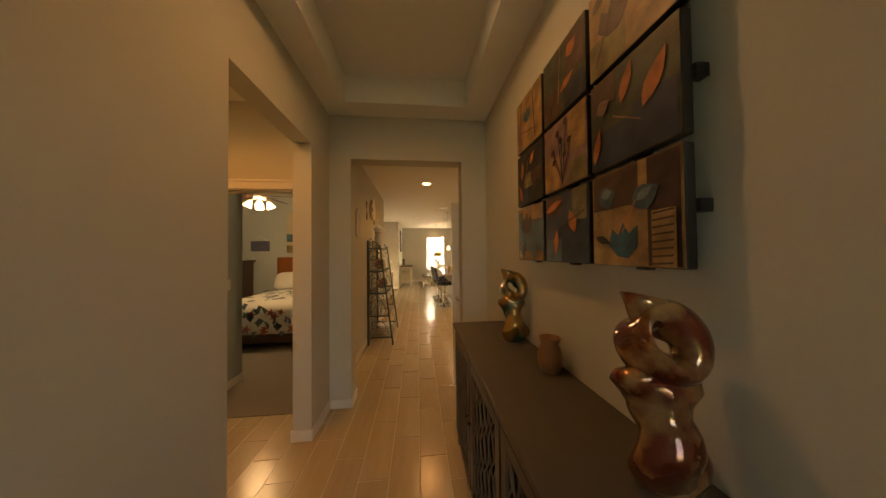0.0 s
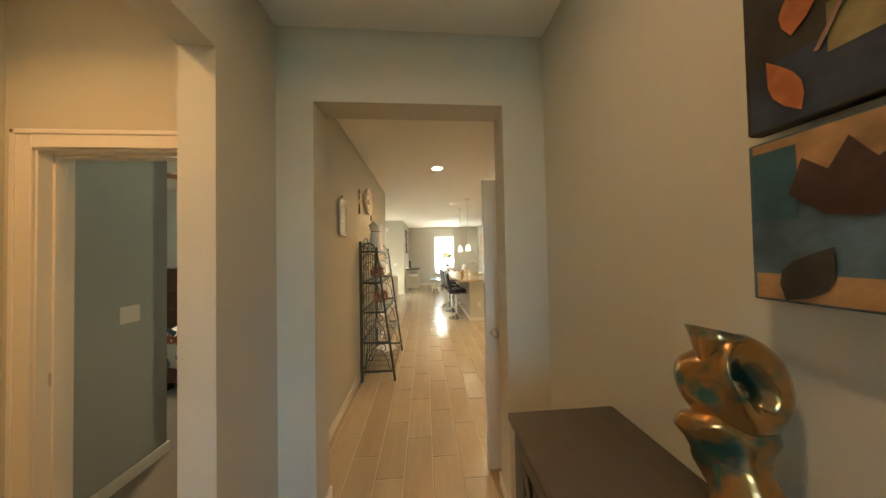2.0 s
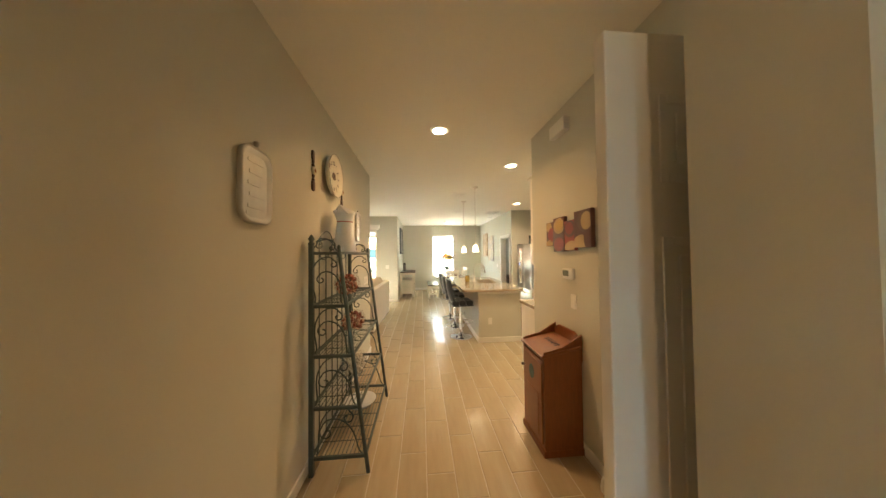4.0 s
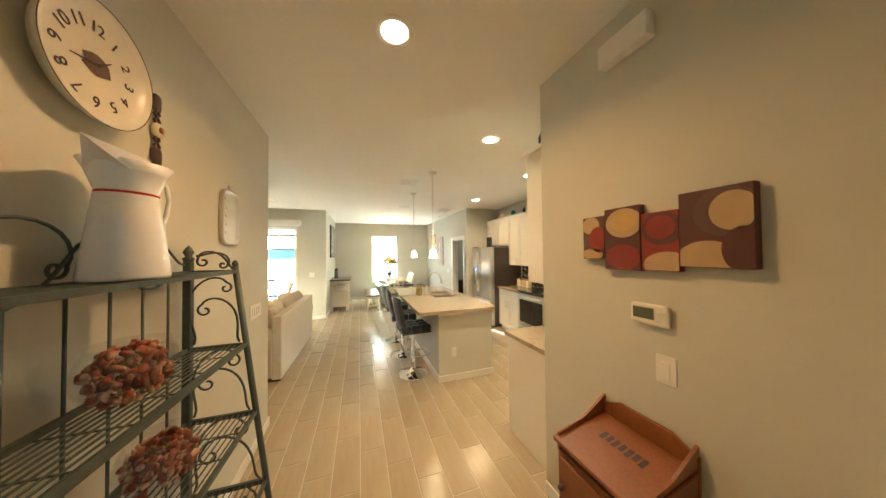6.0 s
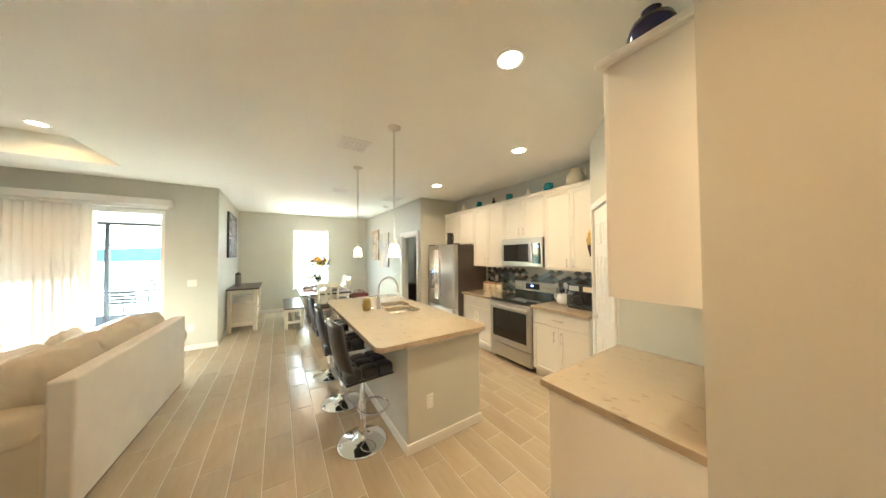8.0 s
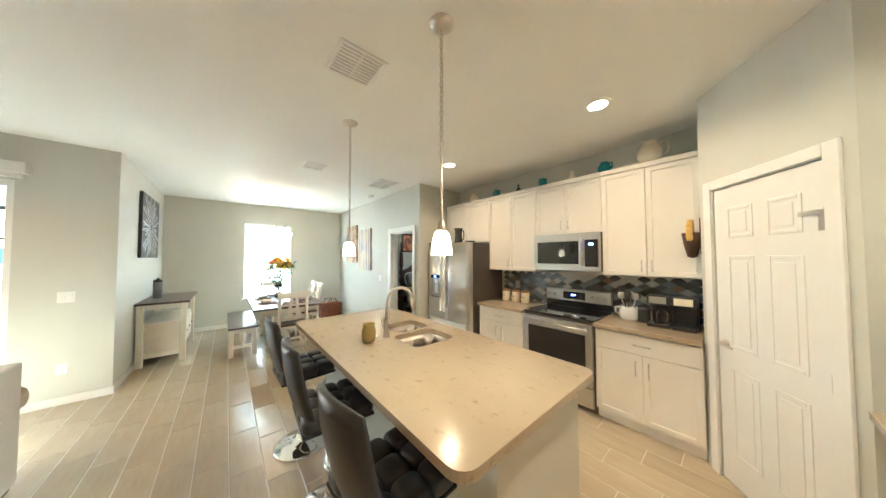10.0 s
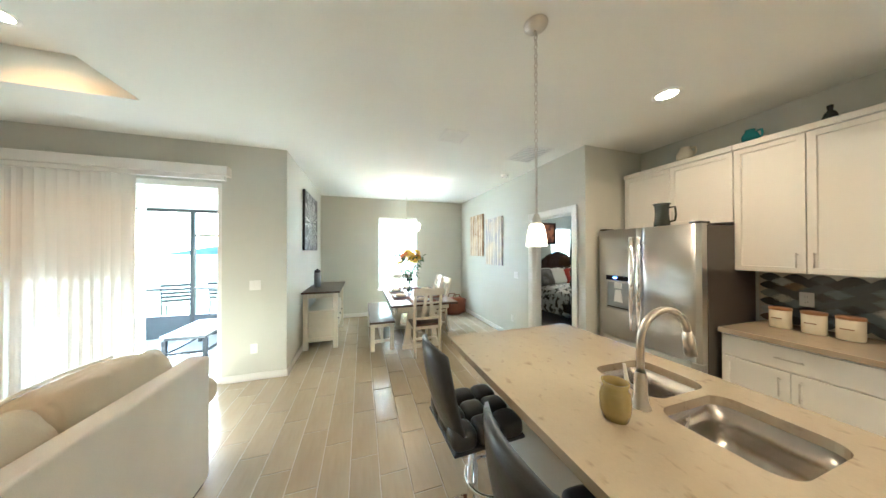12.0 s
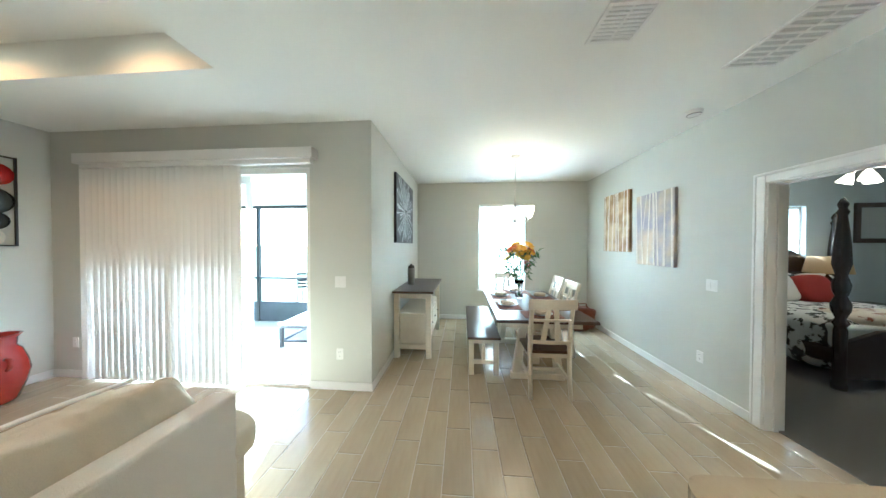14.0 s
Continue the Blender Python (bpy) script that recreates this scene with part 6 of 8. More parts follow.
def wall_plate(m, label, w=0.072, h=0.115, gangs=1, outlet=False):
    t = thing("wall_outlet" if outlet else "light_switch", m, label, "outlet" if outlet else "switch")
    part("plate", prism(rounded(-w / 2, -h / 2, w / 2, h / 2, 0.006, 3), 0, 0.005), WHITE_PLASTIC, t)
    for g in range(gangs):
        cx = (g - (gangs - 1) / 2) * 0.046
        if outlet:
            for y in (-0.022, 0.022):
                s = part("socket", prism(rounded(cx - 0.017, y - 0.014, cx + 0.017, y + 0.014, 0.006, 3), 0.005, 0.0075), WHITE_PLASTIC, t)
                # uncut slots: thin black strips paint the shade within them
                for x in (-0.006, 0.006):
                    part("slot", box(cx + x - 0.0012, y - 0.004, 0.0075, cx + x + 0.0012, y + 0.006, 0.0078), BLACK, s)
        else:
            part("rocker", box(cx - 0.016, -0.033, 0.005, cx + 0.016, 0.033, 0.0085, 0.002, 1), WHITE_PLASTIC, t)
    return t


SOUTHWARD = Matrix(((1, 0, 0, 0), (0, 0, -1, 0), (0, 1, 0, 0), (0, 0, 0, 1)))  # faces -y


def on(m, x, y, z):
    return Matrix.Translation((x, y, z)) @ m


wall_plate(on(WESTWARD, 3.616, 8.36, 1.14), "pale wall outlet on the tiled splashback", outlet=True)
wall_plate(on(WESTWARD, 1.3098, 4.455, 1.134), "white single light switch on the hall wall")
wall_plate(on(EASTWARD, -0.7298, 6.285, 1.16), "white four-gang light switch plate", w=0.235, gangs=4)
wall_plate(on(WESTWARD, 2.6998, 11.04, 1.12), "white double light switch on the dining wall", w=0.115, gangs=2)
wall_plate(on(WESTWARD, 2.6998, 11.155, 0.36), "white wall outlet low on the dining wall", outlet=True)
wall_plate(on(SOUTHWARD, -1.03, 10.8798, 1.13), "white double light switch beside the slider", w=0.115, gangs=2)
wall_plate(on(SOUTHWARD, -1.04, 10.8798, 0.375), "white wall outlet beside the slider", outlet=True)
wall_plate(on(SOUTHWARD, -4.16, 10.8798, 0.40), "white wall outlet low on the living wall", outlet=True)
wall_plate(on(EASTWARD, -1.8198, 2.42, 1.12), "white single light switch in the lobby")
wall_plate(on(EASTWARD, -1.9498, 3.18, 1.13), "white double light switch on the bedroom wall", w=0.115, gangs=2)

# red-brown bin
bi = thing("wooden_bin", (0.985, 4.345, 0), "red-brown wooden bin with sloped lettered lid", "bin")
part("body", box(0.012, 0.004, 0.03, 0.312, 0.386, 0.70, 0.004, 1), RED_WOOD, bi)
part("plinth", box(0.0, -0.004, 0, 0.318, 0.394, 0.05, 0.003, 1), RED_WOOD, bi)
SLOPE = math.degrees(math.atan2(0.06, 0.30))
lid = part("lid", box(-0.006, -0.006, 0.0, 0.31, 0.396, 0.022, 0.004, 1), RED_WOOD, bi, "sloped wooden lid")
lid.matrix_basis = Matrix.Translation((0.0, 0, 0.735)) @ pose(0, 0, 0, 0, -SLOPE, 0)
for y in (0.004, 0.376):
    bm = prism([(0.012, 0.69), (0.314, 0.69), (0.314, 0.90), (0.27, 0.875), (0.17, 0.815), (0.012, 0.775)], 0, 0.012, Matrix.Translation((0, y, 0)) @ Matrix(((1, 0, 0, 0), (0, 0, 1, 0), (0, 1, 0, 0), (0, 0, 0, 1))))
    part("side_rail", bm, RED_WOOD, bi)
bm = prism([(0.0, 0.70), (0.39, 0.70), (0.39, 0.86), (0.35, 0.875), (0.30, 0.90), (0.09, 0.90), (0.04, 0.875), (0, 0.86)], 0.300, 0.314, Matrix(((0, 0, 1, 0), (1, 0, 0, 0), (0, 1, 0, 0), (0, 0, 0, 1))))
part("back_rail", bm, RED_WOOD, bi)
for k in range(7):
    part("lettering", box(0.16 + 0.006 * (k % 2), 0.10 + k * 0.028, 0.0225, 0.205, 0.118 + k * 0.028, 0.0235), INK, lid)
front = part("door", box(0.0, 0.03, 0.08, 0.011, 0.36, 0.68, 0.003, 1), RED_WOOD, bi)
part("door_panel", box(-0.006, 0.08, 0.12, 0.0, 0.31, 0.44, 0.003, 1), RED_WOOD, front)
part("stencil", prism([(0.045 * math.cos(k * 0.7), 0.06 * math.sin(k * 0.7)) for k in range(9)], 0, 0.002, Matrix.Translation((-0.002, 0.195, 0.56)) @ WESTWARD), mat("faded_teal", (0.06, 0.10, 0.09), 0.7, stain=(20, 0.4)), front, "faded teal stencil")
part("knob", lathe([(0, 0.03), (0.012, 0.026), (0.014, 0.016), (0.007, 0.0)], seg=12, m=Matrix.Translation((0.0, 0.34, 0.56)) @ pose(0, 0, 0, 0, -90, 0)), DARK_WOOD, front)


# ---- foyer ----
CX0, CY0, CY1, CZ = 0.40, 0.05, 2.235, 0.90
co_ = thing("console_cabinet", (0, 0, 0), "long grey-brown console with carved fretwork doors", "console")
part("top", box(CX0 - 0.02, CY0 - 0.02, CZ - 0.03, 0.797, CY1, CZ, 0.006), CONSOLE, co_, "smooth grey-brown top")
part("body", box(CX0 + 0.012, CY0, 0.06, 0.795, CY1 - 0.02, CZ - 0.03), CONSOLE, co_)
for y in (CY0 + 0.03, CY1 - 0.06):
    for x in (CX0 + 0.03, 0.75):
        part("foot", box(x - 0.025, y - 0.025, 0, x + 0.025, y + 0.025, 0.06), CONSOLE, co_)
FRET = mat("fretwork", (0.10, 0.095, 0.085), 0.5, stain=(12, 0.2))
nd = 4
dw = (CY1 - 0.02 - CY0) / nd
for k in range(nd):
    y0, y1 = CY0 + k * dw + 0.01, CY0 + (k + 1) * dw - 0.01
    bm = bm_new()
    for b in ((y0, 0.09, y0 + 0.05, 0.84), (y1 - 0.05, 0.09, y1, 0.84), (y0 + 0.05, 0.09, y1 - 0.05, 0.14), (y0 + 0.05, 0.79, y1 - 0.05, 0.84)):
        add_box(bm, CX0 - 0.006, b[0], b[1], CX0 + 0.012, b[2], b[3], 0.002, 1)
    d = part("door", bm, CONSOLE, co_)
    part("mirror_back", box(CX0 + 0.008, y0 + 0.05, 0.14, CX0 + 0.0115, y1 - 0.05, 0.79), BLACK_GLASS, d, "dark glass behind the fretwork")
    cy, w = (y0 + y1) / 2, (y1 - y0) / 2 - 0.05
    for i in range(-3, 4):
        for s in (-1, 1):
            pts = []
            for j in range(9):
                z = 0.14 + 0.65 * j / 8
                pts.append((CX0 + 0.002, max(y0 + 0.05, min(y1 - 0.05, cy + i * w / 3 + s * 0.045 * math.sin(j * math.pi / 2 + i))), z))
            part("fret_bar", tube(pts, 0.006, 4), FRET, d)
    part("knob", lathe([(0, 0.022), (0.012, 0.018), (0.006, 0)], seg=10, m=Matrix.Translation((CX0 - 0.006, y1 - 0.025 if k % 2 == 0 else y0 + 0.025, 0.50)) @ pose(0, 0, 0, 0, -90, 0)), BLACK, d)


def twisted_sculpture(m, material, label):
    """A folded vase: a bulbous twisted foot, a pinched waist, and one thick tilted loop with an open lip on top."""
    bm = bm_new()
    prof = ((0.0, 0.052), (0.006, 0.062), (0.035, 0.078), (0.075, 0.084), (0.115, 0.080), (0.150, 0.068), (0.180, 0.054), (0.205, 0.056), (0.235, 0.070), (0.262, 0.066), (0.280, 0.040))
    n, rings = 40, []
    for i in range(len(prof) * 3 - 2):
        k, f = divmod(i, 3)
        z, r = prof[k] if not f else [prof[k][j] + (prof[k + 1][j] - prof[k][j]) * f / 3 for j in (0, 1)]
        lobe = 0.34 * min(1, z / 0.06)
        sway = 0.016 * math.sin(z * 22)
        ring = []
        for j in range(n):
            th = 2 * math.pi * j / n
            rr = r * (1 + lobe * math.cos(2 * th - 24 * z) + 0.07 * min(1, z / 0.05) * math.cos(3 * th - 30 * z))
            ring.append(bm.verts.new((sway + 1.05 * rr * math.cos(th), 0.78 * rr * math.sin(th), z)))
        rings.append(ring)
    for p, q in zip(rings, rings[1:]):
        for j in range(n):
            bm.faces.new((p[j], p[(j + 1) % n], q[(j + 1) % n], q[j])).smooth = True
    bm.faces.new(rings[0][::-1])
    bm.faces.new(rings[-1])
    # the loop: a broad band round a slanted oval hole, thick on one flank and thin on the other
    loop, N = [], 48
    for k in range(N):
        a = 2 * math.pi * k / N
        u, v = 0.058 * math.cos(a), 0.064 * math.sin(a)
        c = Vector((0.004 + u * 0.92 - v * 0.42, 0.012 * math.sin(a + 0.6), 0.335 + v * 0.92 + u * 0.30))
        out = Vector((math.cos(a) * 0.92 - math.sin(a) * 0.42, 0, math.sin(a) * 0.92 + math.cos(a) * 0.30)).normalized()
        thick = 0.032 + 0.012 * math.cos(a + 0.35) + 0.005 * math.sin(2 * a)
        wide = 0.058 + 0.012 * math.sin(a - 0.5)
        twist = 0.75 * math.sin(a + 0.9)
        side = Vector((0, 1, 0))
        e1, e2 = out * math.cos(twist) + side * math.sin(twist), side * math.cos(twist) - out * math.sin(twist)
        loop.append([bm.verts.new(c + e1 * thick * math.cos(2 * math.pi * j / 14) + e2 * wide * math.sin(2 * math.pi * j / 14)) for j in range(14)])
    for k in range(N):
        p, q = loop[k], loop[(k + 1) % N]
        for j in range(14):
            bm.faces.new((p[j], p[(j + 1) % 14], q[(j + 1) % 14], q[j])).smooth = True
    # the flared lip above it, hollow at its mouth
    lip = []
    for z, r in ((0.385, 0.030), (0.405, 0.036), (0.425, 0.041), (0.446, 0.049), (0.445, 0.045), (0.425, 0.035), (0.40, 0.024)):
        lip.append([bm.verts.new((-0.030 + 1.15 * r * math.cos(2 * math.pi * j / 24), 0.95 * r * math.sin(2 * math.pi * j / 24), z + 0.25 * (z - 0.385) * math.cos(2 * math.pi * j / 24 + 2.6))) for j in range(24)])
    for p, q in zip(lip, lip[1:]):
        for j in range(24):
            bm.faces.new((p[j], p[(j + 1) % 24], q[(j + 1) % 24], q[j])).smooth = True
    bm.faces.new(lip[-1])
    bmesh.ops.recalc_face_normals(bm, faces=bm.faces)
    return solid("twisted_sculpture", bm, material, label, "sculpture", m=m)


COPPER = mat("copper_glaze", (0.15, 0.024, 0.009), 0.13, 0.5, second=(0.44, 0.26, 0.11), mix_scale=11, mix_at=(0.44, 0.64), grain=(30, 0.12), stain=(14, 0.3), coat=0.7)
PATINA = mat("gold_teal_glaze", (0.40, 0.20, 0.05), 0.20, 0.75, second=(0.02, 0.12, 0.11), mix_scale=10, mix_at=(0.48, 0.58), grain=(30, 0.1), coat=0.6)
twisted_sculpture(Matrix.Translation((0.672, 0.785, CZ + 0.001)) @ pose(0, 0, 0, 0, 0, -18) @ Matrix.Diagonal((0.92, 0.92, 0.98, 1)), COPPER, "glossy copper twisted ceramic sculpture on the console")
twisted_sculpture(Matrix.Translation((0.695, 1.765, CZ + 0.001)) @ pose(0, 0, 0, 0, 0, -14) @ Matrix.Diagonal((0.85, 0.85, 0.97, 1)), PATINA, "glossy gold and teal twisted sculpture on the console")
solid("clay_jar", lathe([(0, 0), (0.042, 0), (0.052, 0.03), (0.055, 0.06), (0.045, 0.095), (0.038, 0.105), (0.05, 0.13), (0.045, 0.13), (0.033, 0.105), (0, 0.05)], at=(0, 0, 0), seg=28, m=Matrix.Translation((0.712, 1.36, CZ + 0.0005)) @ Matrix.Diagonal((0.98, 0.98, 1.2, 1))), TERRACOTTA, "small brown clay jar on the console", "jar")

# nine canvases on the east wall
PALETTE = {"navy": (0.020, 0.032, 0.060), "blue": (0.055, 0.10, 0.14), "brown": (0.075, 0.035, 0.022), "tan": (0.31, 0.185, 0.08), "mauve": (0.24, 0.14, 0.12), "green": (0.05, 0.055, 0.032),
           "orange": (0.42, 0.13, 0.04), "maroon": (0.045, 0.018, 0.018), "teal": (0.025, 0.085, 0.125), "pale": (0.16, 0.21, 0.22), "dark": (0.022, 0.020, 0.018), "olive": (0.17, 0.14, 0.06)}
INKS = {k: mat("paint_" + k, tuple(0.72 * q for q in v), 0.5, stain=(7, 0.30), grain=(70, 0.2), second=tuple(1.35 * q + 0.008 for q in v), mix_scale=13, mix_at=(0.38, 0.66), bump=0.25, bump_scale=90) for k, v in PALETTE.items()}


def leafy(cx, cy, L, w, ang):
    a = radians(ang)
    pts = []
    for s in (1, -1):
        for k in range(6) if s > 0 else range(5, -1, -1):
            u = k / 5
            x, y = L * (u - 0.5), s * w * math.sin(math.pi * u) * (1.1 - 0.5 * u)
            pts.append((cx + x * math.cos(a) - y * math.sin(a), cy + x * math.sin(a) + y * math.cos(a)))
    out = []
    for p in pts:
        if not out or (Vector(p) - Vector(out[-1])).length > 1e-5:
            out.append(p)
    return out[:-1] if (Vector(out[0]) - Vector(out[-1])).length < 1e-5 else out


def tulip(cx, cy, r):
    return [(cx - r, cy - 0.1 * r), (cx - 0.75 * r, cy + 0.75 * r), (cx - 0.35 * r, cy + 0.35 * r), (cx - 0.05 * r, cy + r), (cx + 0.3 * r, cy + 0.4 * r), (cx + 0.8 * r, cy + 0.8 * r), (cx + 0.75 * r, cy - 0.2 * r), (cx + 0.25 * r, cy - 0.8 * r), (cx - 0.4 * r, cy - 0.7 * r)]


def rect(x0, y0, x1, y1):
    return [(x0, y0), (x1, y0), (x1, y1), (x0, y1)]


h_ = 0.148
ART = {
    (0, 0): ("blue", [("block", rect(-h_, 0.07, h_, h_), "tan"), ("block", rect(-h_, -h_, h_, -0.10), "tan"), ("block", rect(-h_, 0.0, -0.09, 0.13), "teal"), ("flower", tulip(-0.03, 0.05, 0.07), "maroon"), ("stem", band((0.0, -0.02), (0.13, 0.02), 0.003, 0.002), "dark"), ("leaf", leafy(-0.08, -0.10, 0.11, 0.035, 60), "dark"), ("leaf", leafy(0.06, -0.10, 0.11, 0.035, 100), "dark")]),
    (0, 1): ("navy", [("block", rect(-h_, 0.06, -0.02, h_), "brown"), ("block", rect(-h_, -h_, -0.02, -0.05), "blue"), ("block", rect(0.06, 0.02, h_, h_), "olive"), ("leaf", leafy(-0.06, -0.06, 0.12, 0.022, 80), "orange"), ("leaf", leafy(0.06, 0.02, 0.10, 0.03, 110), "orange"), ("leaf", leafy(-0.07, 0.10, 0.15, 0.02, 15), "orange"), ("stem", band((-0.10, -0.02), (0.14, 0.05), 0.002, 0.002), "maroon")]),
    (0, 2): ("tan", [("block", rect(-h_, 0.03, 0.03, h_), "brown"), ("block", rect(0.06, -h_, h_, 0.148), "maroon"), ("flower", tulip(-0.02, -0.08, 0.06), "teal"), ("flower", leafy(-0.085, 0.07, 0.075, 0.045, 20), "blue"), ("petal", leafy(-0.085, 0.08, 0.045, 0.02, 10), "pale"), ("flower", leafy(0.055, 0.045, 0.095, 0.042, 25), "blue"), ("petal", leafy(0.055, 0.052, 0.055, 0.016, 30), "pale"), ("leaf", leafy(-0.10, -0.07, 0.07, 0.015, -20), "dark"), ("stem", band((-0.02, -0.05), (0.03, 0.04), 0.002, 0.002), "orange")] + [("block", rect(0.078, -h_, 0.142, 0.0), "tan")] + [("rung", band((0.082, -0.008 - 0.019 * k), (0.139, -0.004 - 0.019 * k), 0.0025, 0.0025), "brown") for k in range(8)]),
    (1, 0): ("dark", [("block", rect(-h_, -h_, 0.0, -0.03), "navy"), ("block", rect(-0.05, -0.06, 0.05, 0.02), "olive"), ("block", rect(0.03, -0.05, h_, 0.02), "brown"), ("leaf", leafy(-0.08, 0.05, 0.10, 0.025, 80), "orange"), ("leaf", leafy(-0.10, -0.08, 0.12, 0.022, 110), "orange"), ("leaf", leafy(0.05, 0.09, 0.08, 0.02, 50), "orange"), ("stem", band((-0.06, -0.05), (0.01, 0.10), 0.003, 0.002), "mauve")]),
    (1, 1): ("mauve", [("block", rect(-h_, -h_, -0.03, 0.0), "tan"), ("block", rect(0.04, -0.02, h_, h_), "tan"), ("block", rect(0.05, -h_, h_, -0.06), "olive")] + [("stem", band((0.0, -0.14), (x, y), 0.002, 0.002), "dark") for x, y in ((-0.07, 0.02), (-0.03, 0.09), (0.03, 0.12), (0.06, 0.03), (0.0, 0.05))] + [("bud", leafy(x, y, 0.035, 0.014, a), "maroon") for x, y, a in ((-0.07, 0.02, 60), (-0.03, 0.09, 80), (0.03, 0.12, 70), (0.06, 0.03, 30), (0.0, 0.05, 90), (-0.05, -0.03, 40), (0.03, -0.02, 60))]),
    (1, 2): ("green", [("block", rect(-h_, -h_, 0.02, -0.03), "navy"), ("block", rect(0.02, -h_, h_, 0.0), "navy"), ("block", rect(-h_, 0.05, -0.04, h_), "brown"), ("leaf", leafy(0.0, 0.08, 0.12, 0.022, 70), "orange"), ("leaf", leafy(0.09, 0.03, 0.14, 0.03, 60), "orange"), ("leaf", leafy(-0.12, -0.07, 0.12, 0.018, 75), "orange"), ("stem", band((-0.05, 0.0), (0.05, -0.06), 0.003, 0.002), "mauve"), ("berry", leafy(-0.09, 0.05, 0.06, 0.03, 20), "mauve")]),
    (2, 0): ("tan", [("block", rect(-h_, -h_, -0.08, 0.03), "mauve"), ("flower", tulip(-0.01, 0.03, 0.05), "teal"), ("stem", band((-0.12, -0.14), (-0.08, 0.14), 0.003, 0.003), "brown"), ("stem", band((-0.10, -0.04), (0.10, -0.09), 0.003, 0.002), "brown"), ("stem", band((0.09, -0.14), (0.06, 0.12), 0.003, 0.003), "maroon")]),
    (2, 1): ("green", [("block", rect(-h_, -h_, -0.02, -0.02), "brown"), ("block", rect(0.03, -0.02, h_, h_), "brown"), ("block", rect(0.02, -h_, h_, -0.05), "navy"), ("berry", leafy(0.07, 0.08, 0.07, 0.035, 30), "orange"), ("leaf", leafy(0.04, -0.04, 0.10, 0.02, 20), "orange"), ("leaf", leafy(-0.07, -0.06, 0.09, 0.02, 60), "brown"), ("stem", band((-0.02, -0.1), (0.0, 0.14), 0.003, 0.002), "mauve")]),
    (2, 2): ("tan", [("block", rect(-h_, -h_, 0.0, -0.03), "olive"), ("block", rect(0.03, 0.0, h_, h_), "olive"), ("flower", tulip(-0.04, 0.0, 0.07), "maroon"), ("leaf", leafy(-0.10, 0.10, 0.08, 0.02, 30), "maroon"), ("stem", band((-0.12, -0.12), (0.0, 0.13), 0.002, 0.002), "brown")]),
}
for (r, c), (base, shapes) in ART.items():
    y = 1.594 - c * 0.333
    z = 1.555 + r * 0.322
    strokes = [(n, clip(o, 0.312, 0.30), INKS[m]) for n, o, m in shapes]
    t = canvas("botanical_canvas", pose(0.735, y, z, 0, 0, -90), 0.312, 0.304, INKS[base], "square botanical canvas in dark blue, brown and orange", depth=0.03, edge=BLACK, strokes=[])
    for i, (n, o, m) in enumerate(strokes):
        d = 0.0016 + 0.0009 * i
        part(n, prism(o, 0, 0.0007, Matrix(((1, 0, 0, 0), (0, 0, -1, -d), (0, 1, 0, 0), (0, 0, 0, 1)))), m, t)
    tagged(t, group="nine botanical canvases")
    part("bracket", box(-0.015, 0.03, -0.162, 0.015, 0.064, -0.13), BLACK, t, "black hanging bracket")
    part("bracket", box(0.14, 0.03, -0.016, 0.163, 0.064, 0.016), BLACK, t)

# ---- side bedroom ----
QUILT = mat("quilt_white", (0.66, 0.66, 0.64), 0.9, stain=(5, 0.05), bump=0.3, bump_scale=40)
MOTIF = [mat("motif_" + n, c, 0.9) for n, c in (("teal", (0.10, 0.16, 0.17)), ("coral", (0.34, 0.10, 0.06)), ("blue", (0.10, 0.16, 0.25)), ("grey", (0.22, 0.25, 0.26)))]
bd = thing("bed", (-2.15, 4.35, 0), "made bed with sea-life patterned quilt, dark wooden headboard", "bed")
part("frame", box(-0.80, 0.02, 0.10, 0.80, 1.88, 0.30, 0.01), DARK_WOOD, bd)
for x in (-0.75, 0.75):
    for y in (0.08, 1.8):
        part("leg", box(x - 0.04, y - 0.04, 0.006, x + 0.04, y + 0.04, 0.10), DARK_WOOD, bd)
part("headboard", box(-0.88, 1.86, 0.2, 0.88, 1.92, 1.40, 0.015), RED_WOOD, bd, "red-brown wooden headboard")
qm = part("quilt", cushion(-0.87, -0.05, 0.19, 0.87, 1.85, 0.74, puff=0.12, n=14, lump=0.012), QUILT, bd, "white quilt with sea creatures")
rng = random.Random(3)
for k in range(130):
    x, z = rng.uniform(-0.80, 0.80), rng.uniform(0.24, 0.70)
    kind = (0, 2, 3, 0, 2, 1)[k % 6]
    s = rng.uniform(0.05, 0.085)
    if kind == 1:
        o = [((s if i % 2 == 0 else s * 0.35) * math.cos(i * math.pi / 5), (s if i % 2 == 0 else s * 0.35) * math.sin(i * math.pi / 5)) for i in range(10)]
    else:
        o = [(s * (0.5 + 0.4 * math.sin(i * 1.7 + k)) * math.cos(i * 0.785), s * (0.7 + 0.3 * math.cos(i * 2.1)) * math.sin(i * 0.785)) for i in range(8)]
    if k % 2:
        m = Matrix.Translation((x, -0.056, z)) @ Matrix(((1, 0, 0, 0), (0, 0, -1, 0), (0, 1, 0, 0), (0, 0, 0, 1)))
    else:
        m = Matrix.Translation((x, rng.uniform(0.03, 1.3), 0.742))
    part("motif", prism(o, 0, 0.003, m), MOTIF[kind], qm)
for x in (-0.42, 0.40):
    part("pillow", cushion(-0.34, -0.11, -0.2, 0.34, 0.11, 0.2, puff=0.5, n=8, m=Matrix.Translation((x, 1.60, 0.88)) @ pose(0, 0, 0, -28, 0, 0)), QUILT, bd, "white patterned pillow")
dr_ = thing("dresser", (-4.05, 5.98, 0.006), "tall dark wooden dresser against the wall", "dresser")
